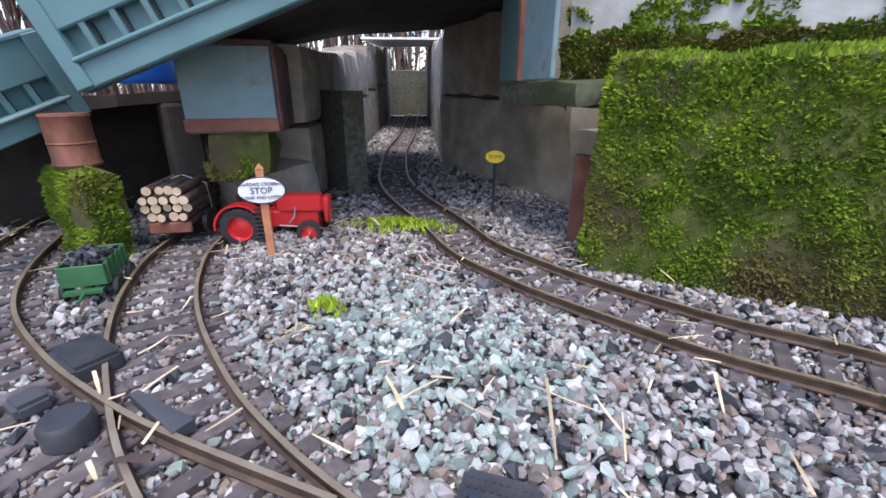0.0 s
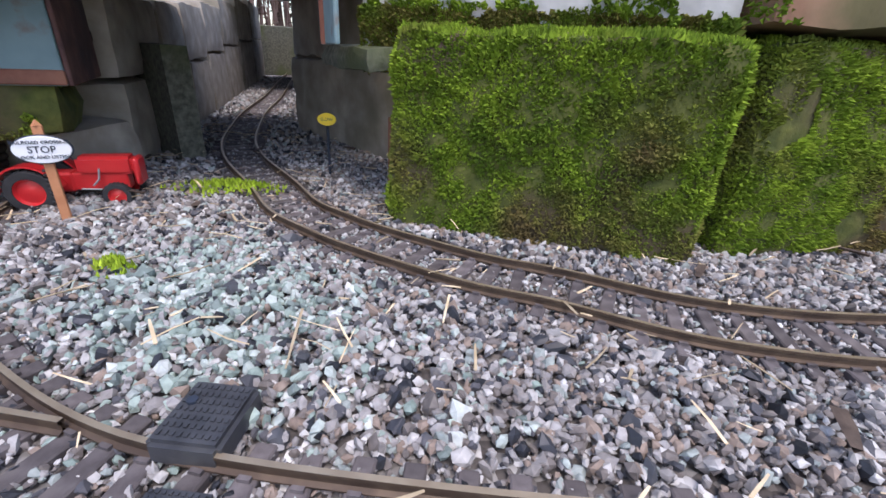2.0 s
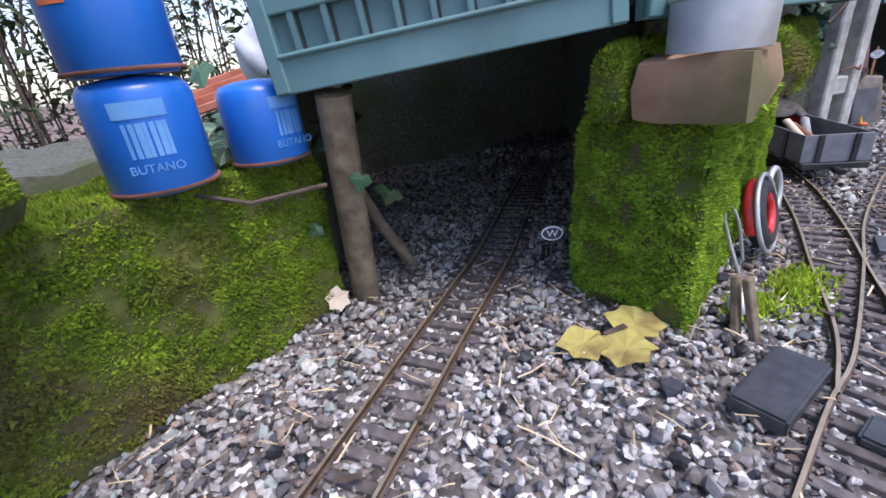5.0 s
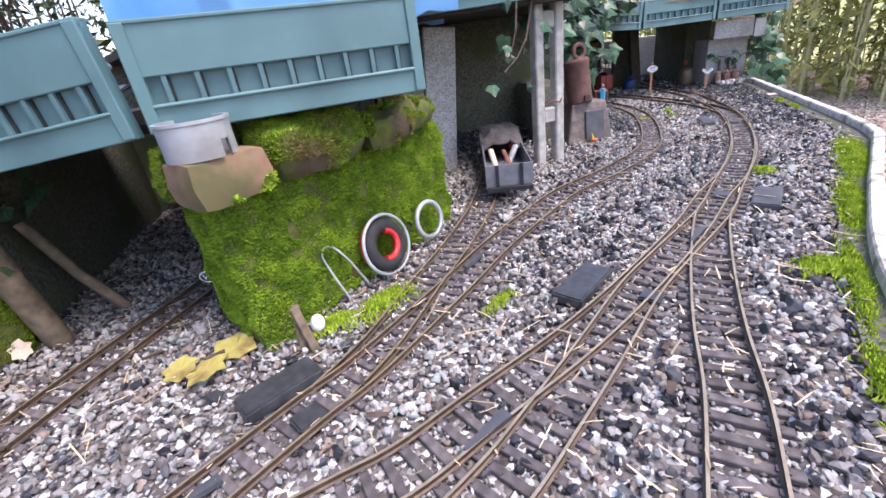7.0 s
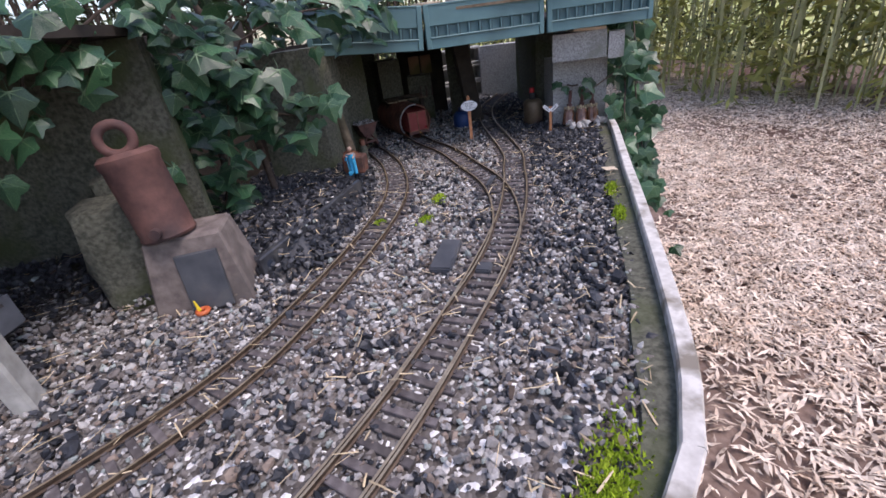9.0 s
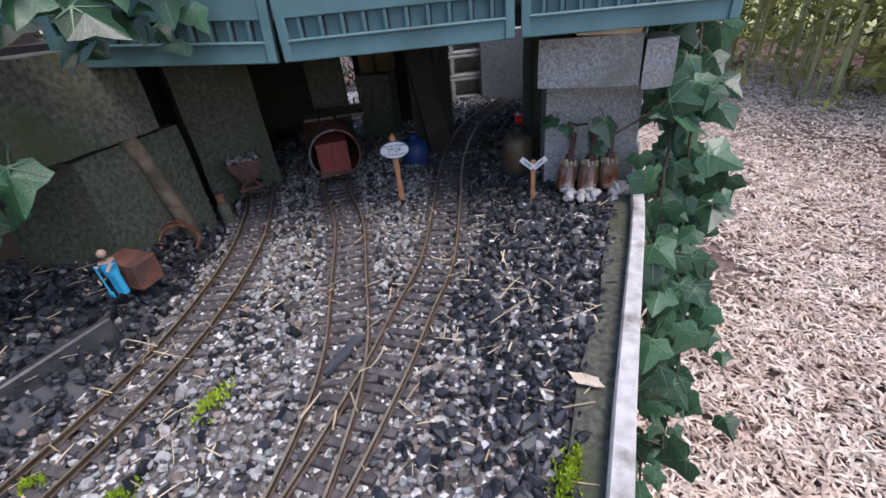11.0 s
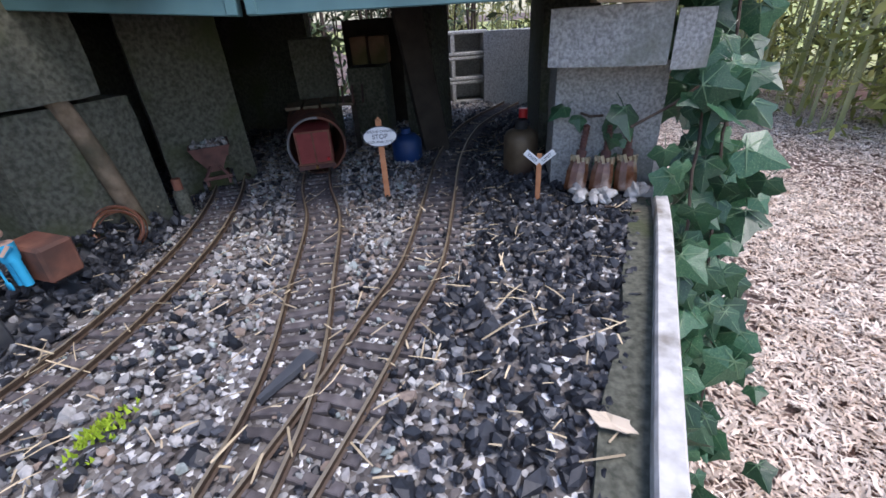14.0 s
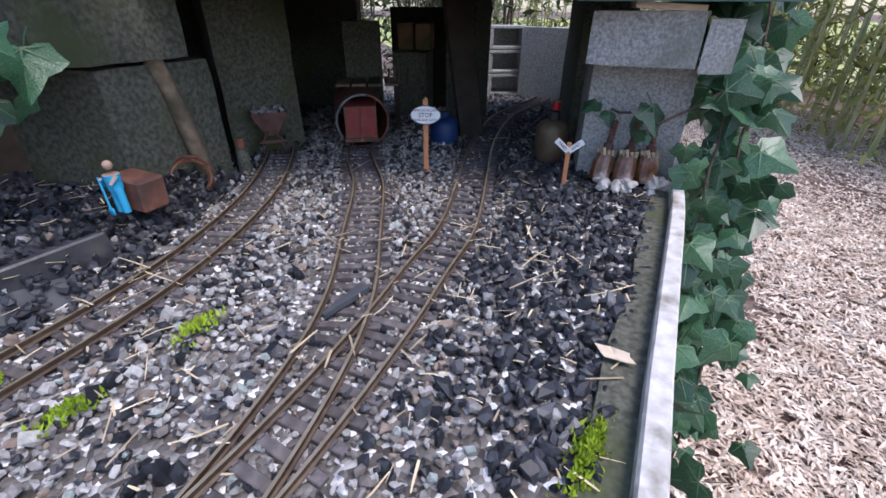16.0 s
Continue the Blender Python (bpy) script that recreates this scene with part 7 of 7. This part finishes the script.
for x in (-0.0045, 0.0045):
    add_cyl(bm, (x, 0, 0), (x * 0.8, 0, 0.030), 0.0042, 0.0048, 10)
add_cyl(bm, (0, 0, 0.028), (0, 0, 0.046), 0.0078, 0.0088, 12)
bmesh.ops.create_uvsphere(bm, u_segments=12, v_segments=8, radius=0.0052, matrix=Matrix.Translation((0, 0, 0.0565)))
add_cyl(bm, (-0.0085, 0, 0.044), (-0.013, -0.004, 0.032), 0.003, 0.0025, 8)
add_cyl(bm, (-0.013, -0.004, 0.032), (-0.007, -0.009, 0.042), 0.0025, 0.0022, 8)
add_cyl(bm, (0.0085, 0, 0.044), (0.006, -0.008, 0.036), 0.003, 0.0022, 8)
add_cyl(bm, (-0.008, -0.010, 0.044), (-0.006, -0.010, 0.0), 0.0011, 0.0011, 6)
add_box(bm, (-0.006, -0.010, 0.003), (0.008, 0.002, 0.009), bevel=0.0005)
for f_ in bm.faces:
    z = f_.calc_center_median().z
    f_.material_index = 0 if z < 0.040 else 1
ob = part("figure", bm, M_CYAN, doll, smooth=60)
ob.data.materials.append(M_SKINP)
tagged(box_part("rusty_block", (1.256, 1.460, 0.050), (0.050, 0.035, 0.040), M_RUST, bevel=0.003, m=pose(0, 0, 0, 0, 4, -15)), "rusty brown iron block behind the toy worker", "block")
ext = thing("toy_extinguisher", "small grey bottle with a dull red cap in shade", "bottle", pose(1.265, 1.690, -0.008) @ Matrix.Scale(0.85, 4))
bm = bmesh.new()
add_lathe(bm, [(0.0, 0), (0.012, 0), (0.0125, 0.003), (0.0125, 0.045), (0.009, 0.052), (0.0, 0.053)], 18)
bmesh.ops.remove_doubles(bm, verts=bm.verts, dist=1e-6)
part("body", bm, M_CONCD, ext, smooth=40)
cyl_part("cap", (0, 0, 0.052), (0, 0, 0.072), 0.008, M_RUST, ext, "red cap", n=14)

hop = thing("tipper_wagon", "rusty brown tipping hopper wagon full of grey gravel", "wagon", pose(1.269, 1.801, 0.0, 0, 0, 118))
bm = bmesh.new()
top_, bot = [(-0.036, -0.032, 0.078), (0.036, -0.032, 0.078), (0.036, 0.032, 0.078), (-0.036, 0.032, 0.078)], [(-0.030, -0.010, 0.036), (0.030, -0.010, 0.036), (0.030, 0.010, 0.036), (-0.030, 0.010, 0.036)]
vt, vb = [bm.verts.new(p) for p in top_], [bm.verts.new(p) for p in bot]
vi = [bm.verts.new((x * 0.94, y * 0.94, z)) for x, y, z in top_]
vj = [bm.verts.new((x * 0.9, y * 0.8, 0.060)) for x, y, z in top_]
bm.faces.new(vb)
bm.faces.new(vj)
for i in range(4):
    j = (i + 1) % 4
    bm.faces.new((vb[i], vb[j], vt[j], vt[i]))
    bm.faces.new((vt[i], vt[j], vi[j], vi[i]))
    bm.faces.new((vi[i], vi[j], vj[j], vj[i]))
part("tub", bm, M_RUSTD, hop, "brown tapered tub")
bm = bmesh.new()
for x in (-0.034, 0.034):
    add_box(bm, (x, 0, 0.026), (0.004, 0.045, 0.006), bevel=0.0006)
    for s in (-1, 1):
        add_cyl(bm, (x, s * 0.020, 0.024), (x, s * 0.006, 0.046), 0.0024, n=6)
add_box(bm, (0, 0.017, 0.020), (0.09, 0.005, 0.008), bevel=0.001)
add_box(bm, (0, -0.017, 0.020), (0.09, 0.005, 0.008), bevel=0.001)
part("frame", bm, M_RUSTD, hop)
for x in (-0.024, 0.024):
    for s in (-1, 1):
        cyl_part("wheel", (x, s * 0.021, 0.011), (x, s * 0.026, 0.011), 0.011, M_LOCOB, hop, n=18)
pp = np.stack([rs2.uniform(-0.031, 0.031, 110), rs2.uniform(-0.026, 0.026, 110), rs2.uniform(0.072, 0.082, 110)], 1)
c = stones("gravel_load", pp, 0.0028 + 0.002 * rs2.rand(110), M_GRAVEL, rs2, "heaped grey gravel load", hop)
for key in ("category", "kind"):
    del c[key]

tube = thing("pipe_shelter", "rusty red pipe laid over the siding as a wagon shelter", "pipe", pose(1.432, 1.874, 0.044, 0, 0, 108))
bm = bmesh.new()
n = 36
for i in range(n):
    a0, a1 = 2 * math.pi * i / n, 2 * math.pi * (i + 1) / n
    pts = [(x, r * math.cos(a), r * math.sin(a)) for a in (a0, a1) for r, x in ((0.050, 0.0), (0.050, 0.22), (0.054, 0.22), (0.054, 0.0))]
    v_ = [bm.verts.new(p) for p in pts]
    for k in range(4):
        bm.faces.new((v_[k], v_[(k + 1) % 4], v_[4 + (k + 1) % 4], v_[4 + k]))
bmesh.ops.remove_doubles(bm, verts=bm.verts, dist=1e-5)
part("shell", bm, M_RUST, tube, smooth=40)
bm = bmesh.new()
add_tube(bm, [(-0.002, 0.052 * math.cos(a), 0.052 * math.sin(a)) for a in (radians(-35 + 9 * i) for i in range(16))], 0.0025, 6)
part("bright_rim", bm, M_ZINC, tube, "worn pale pipe rim", smooth=60)
rw = thing("red_van", "dull red planked wagon standing in the pipe shelter", "wagon", pose(1.438, 1.835, 0.0, 0, 0, 104))
bm = bmesh.new()
add_box(bm, (0.05, 0, 0.050), (0.10, 0.062, 0.062), bevel=0.001)
part("body", bm, mat("dull_red_paint", (0.24, 0.035, 0.032), (0.32, 0.055, 0.05), 40, 0.6, bump=0.2), rw)
for y in (-0.029, 0.0, 0.029):
    box_part("end_rib", (-0.0012, y, 0.050), (0.003, 0.003, 0.058), M_RUST, rw, bevel=0.0005)
for z in (0.022, 0.079):
    box_part("end_rail", (-0.0012, 0, z), (0.003, 0.062, 0.003), M_RUST, rw, bevel=0.0005)
box_part("buffer_beam", (-0.003, 0, 0.017), (0.005, 0.066, 0.008), M_RUSTD, rw, bevel=0.0008)
cyl_part("coupler", (-0.005, 0, 0.018), (-0.013, 0, 0.018), 0.003, M_BRASS, rw, n=8)
cyl_part("tail_lamp", (-0.003, -0.022, 0.030), (-0.007, -0.022, 0.030), 0.003, M_RED, rw, "small red tail lamp", n=10)
for s in (-1, 1):
    cyl_part("wheel", (0.02, s * 0.021, 0.010), (0.02, s * 0.026, 0.010), 0.010, M_LOCOB, rw, n=16)
shelf = thing("wooden_rack", "dark wooden rack with rods above the pipe", "rack", pose(1.421, 2.015, 0.10, 0, 0, 12))
for i in range(4):
    box_part("slat", (-0.06 + 0.035 * i, 0, 0), (0.030, 0.10, 0.006), M_WOOD, shelf, bevel=0.001)
for i in range(3):
    cyl_part("rod", (0.04 + 0.02 * i, -0.05, 0.0), (0.042 + 0.02 * i, -0.05, 0.035), 0.0022, M_RUSTD, shelf, n=8)
for x in (-0.06, 0.06):
    box_part("leg", (x, 0.02, -0.055), (0.012, 0.02, 0.105), M_DARK, shelf)
bl = thing("blue_can", "dark blue can in the shade behind the sign", "can", pose(1.595, 1.936, -0.01))
bm = bmesh.new()
add_lathe(bm, [(0.0, 0), (0.028, 0), (0.030, 0.003), (0.030, 0.04), (0.020, 0.052), (0.010, 0.054), (0.010, 0.064), (0.0, 0.064)], 24)
bmesh.ops.remove_doubles(bm, verts=bm.verts, dist=1e-6)
part("body", bm, mat("navy_paint", (0.006, 0.03, 0.12), (0.01, 0.045, 0.16), 30, 0.5, bump=0.1), bl, smooth=40)
cn = thing("old_canister", "brown rusty canister with a black cap by the pier", "canister", pose(1.807, 1.824, -0.01))
bm = bmesh.new()
add_lathe(bm, [(0.0, 0), (0.029, 0), (0.030, 0.003), (0.030, 0.062), (0.025, 0.072), (0.014, 0.077), (0.0, 0.077)], 26)
bmesh.ops.remove_doubles(bm, verts=bm.verts, dist=1e-6)
part("body", bm, mat("canister_brown", (0.11, 0.075, 0.045), (0.19, 0.14, 0.09), 30, 0.5, 0.3, bump=0.3, c=(0.07, 0.04, 0.03), cscale=14), cn, smooth=40)
cyl_part("cap", (0, 0, 0.076), (0, 0, 0.092), 0.011, M_TYRE, cn, "black screw cap", n=16)
cyl_part("red_knob", (0.008, 0.03, 0.085), (0.008, 0.03, 0.105), 0.008, M_RED, cn, "red knob", n=12)

yard = thing("yard_limit_sign", "white V-shaped yard limit sign on a wooden stake", "sign", pose(1.811, 1.681, -0.008, 0, 0, -8))
box_part("stake", (0, 0.002, 0.035), (0.0075, 0.004, 0.072), M_SIGNW, yard, "orange wooden stake", bevel=0.0006)
for s, body in ((-1, "YARD"), (1, "LIMIT")):
    m_ = pose(s * 0.0105, -0.001, 0.066, 0, -s * 40, 0)
    b_ = box_part("arm", (0, 0, 0), (0.026, 0.002, 0.0095), M_WHITE_P, yard, "white sign arm", bevel=0.0005)
    b_.matrix_basis = m_
    letters("lettering", body, 0.0066, M_INK, yard, m_ @ pose(0, -0.0013, 0) @ FACE)

def old_bottle(x, y, lean_x, lean_y, yaw):
    b_ = thing("glass_bottle", "upturned brown square bottle with a rusty screw neck on white stones", "bottle", pose(x, y, -0.002, lean_y, lean_x, yaw), "brown bottles at the pier")
    bm = bmesh.new()
    add_lathe(bm, [(0.0, 0), (0.015, 0), (0.0165, 0.003), (0.0165, 0.028), (0.0150, 0.036), (0.0125, 0.046), (0.0085, 0.050), (0.0, 0.051)], 10)
    bmesh.ops.remove_doubles(bm, verts=bm.verts, dist=1e-6)
    part("body", bm, M_GLASS_B, b_)
    bm = bmesh.new()
    for i in range(12):
        a = i * 0.52
        add_box(bm, (0.0125 * math.cos(a), 0.0125 * math.sin(a), 0.047), (0.004, 0.004, 0.006 + 0.003 * (i % 3)), pose(0, 0, 0, 20, 10, 57 * a))
    part("straw_collar", bm, M_STRAW, b_, "frayed straw collar")
    bm = bmesh.new()
    add_lathe(bm, [(0.0075, 0.048), (0.0075, 0.060), (0.0048, 0.062)] + [(0.0042 + 0.0013 * (i % 2), 0.064 + 0.0025 * i) for i in range(14)] + [(0.0, 0.10)], 12)
    part("neck", bm, M_RUSTD, b_, "rusty threaded neck")
    return b_


for x, y, a, yaw in ((1.869, 1.695, 12, 10), (1.904, 1.685, 10, 40), (1.942, 1.685, 4, 70)):
    old_bottle(x, y, a, -16, 0)
pts = np.stack([rs2.uniform(1.858, 1.968, 34), rs2.uniform(1.638, 1.690, 34), rs2.uniform(-0.004, 0.010, 34)], 1)
for i, p in enumerate(pts):
    st = stones("white_stone", np.zeros((1, 3)), np.array([0.007 + 0.005 * rs2.rand()]), mat("white_stone", (0.42, 0.395, 0.365), (0.60, 0.57, 0.535), 50, 0.85, bump=0.4) if i == 0 else bpy.data.materials["white_stone"], rs2, "white quartz stone at the bottles' foot", jag=0.14)
    st["category"], st["group"] = "stone", "white stones by the pier"
    del st["kind"]
    st.location = p

# ---- load on the first deck ----
tarp = thing("blue_tarpaulin", "crumpled blue plastic sheet on the bridge deck", "sheet")
bm = bmesh.new()
nx, ny = 22, 12
g = [[bm.verts.new((0.10 + 0.55 * i / nx, 0.58 + 0.34 * j / ny, 0.44 + 0.05 * math.sin(math.pi * j / ny) + 0.03 * noise.noise((i * 0.4, j * 0.5, 7)))) for j in range(ny + 1)] for i in range(nx + 1)]
for i in range(nx):
    for j in range(ny):
        bm.faces.new((g[i][j], g[i + 1][j], g[i + 1][j + 1], g[i][j + 1]))
r = bmesh.ops.extrude_face_region(bm, geom=bm.faces[:])
bmesh.ops.translate(bm, vec=(0, 0, -0.09), verts=[q for q in r["geom"] if isinstance(q, bmesh.types.BMVert)])
part("sheet", bm, M_TARP, tarp, smooth=70)
for x, y, z, w, d_, a, t_, lab, m_ in ((0.038, 0.475, 0.325, 0.16, 0.09, 20, -14, "curled grey roofing sheet on the deck", M_CONC), (0.061, 0.526, 0.300, 0.20, 0.12, 10, 8, "black plastic tray on the deck", M_BLACK)):
    bm = bmesh.new()
    n = 10
    rows = [[bm.verts.new((w * (i / n - 0.5), d_ * (j - 0.5), 0.05 * w * math.sin(i * 0.7) + 0.25 * w * (i / n - 0.5) ** 2)) for j in (0, 1)] for i in range(n + 1)]
    for i in range(n):
        bm.faces.new((rows[i][0], rows[i + 1][0], rows[i + 1][1], rows[i][1]))
    r = bmesh.ops.extrude_face_region(bm, geom=bm.faces[:])
    bmesh.ops.translate(bm, vec=(0, 0, 0.004), verts=[q for q in r["geom"] if isinstance(q, bmesh.types.BMVert)])
    ob = part("curved_sheet", bm, m_, smooth=60)
    ob.matrix_world = pose(x, y, z, t_, 0, a)
    tagged(ob, lab, "sheet")
bag = thing("plastic_bag", "crumpled white plastic bag on the deck's end", "bag", pose(-0.105, 0.482, 0.235))
bm = bmesh.new()
bmesh.ops.create_icosphere(bm, subdivisions=4, radius=0.04)
for v_ in bm.verts:
    v_.co *= 1 + 0.22 * noise.noise(v_.co * 45)
    v_.co.z = max(v_.co.z * 1.15 + 0.035, 0.0)
part("bag", bm, mat("white_plastic", (0.52, 0.55, 0.56), (0.64, 0.66, 0.67), 30, 0.4, bump=0.5), bag, smooth=70)
for i in range(4):
    o = box_part("orange_plank", (0, 0, 0), (0.24, 0.045, 0.014), mat("orange_plank", (0.36, 0.11, 0.06), (0.48, 0.19, 0.12), 25, 0.8, bump=0.3) if i == 0 else bpy.data.materials["orange_plank"], bevel=0.002)
    o.matrix_world = pose(-0.30 + 0.012 * i, 0.62 + 0.05 * i, 0.208 + 0.02 * i, 0, -12, 18)
    tagged(o, "reddish plank in a stack behind the drums", "plank", "stacked planks")
stone_block("rough bank stone behind the drums", quad((-0.452, 0.113), (-0.171, 0.533), 0.5), -0.02, 0.17, M_CONCD, 71, amp=0.012, cell=0.04)
ivy("pale variegated ivy on the bank behind the drums", [[(-0.212, 0.459, 0.17), (-0.135, 0.481, 0.19), (-0.056, 0.447, 0.20)], [(-0.195, 0.388, 0.17), (-0.107, 0.378, 0.18), (-0.015, 0.395, 0.19)]], 46, 0.032, (0.2, -0.6, 0.8), 21)
for x, y, z, r, h, m_, lab in ((1.588, 1.802, 0.352, 0.03, 0.05, M_ZINC, "grey pot on the far bridge deck"), (1.509, 1.836, 0.352, 0.04, 0.04, M_PLEAF, "pale wooden bowl on the far bridge deck"), (1.950, 1.776, 0.350, 0.05, 0.012, M_TARP, "blue tray on the far bridge deck")):
    ob = thing("deck_pot", lab, "pot", pose(x, y, z - 0.03), "pots on the far deck")
    bm = bmesh.new()
    add_lathe(bm, [(0.0, 0), (r * 0.8, 0), (r, h), (r * 1.05, h), (r * 1.05, h + 0.004), (r * 0.9, h + 0.004), (r * 0.7, 0.006), (0.0, 0.006)], 20)
    bmesh.ops.remove_doubles(bm, verts=bm.verts, dist=1e-6)
    part("pot", bm, m_, ob, smooth=40)
deck("top planks of the far bridge", [(1.20, 1.600), (2.03, 1.606), (2.08, 1.95), (1.15, 1.98)], 0.334, 0.006, M_WOOD)
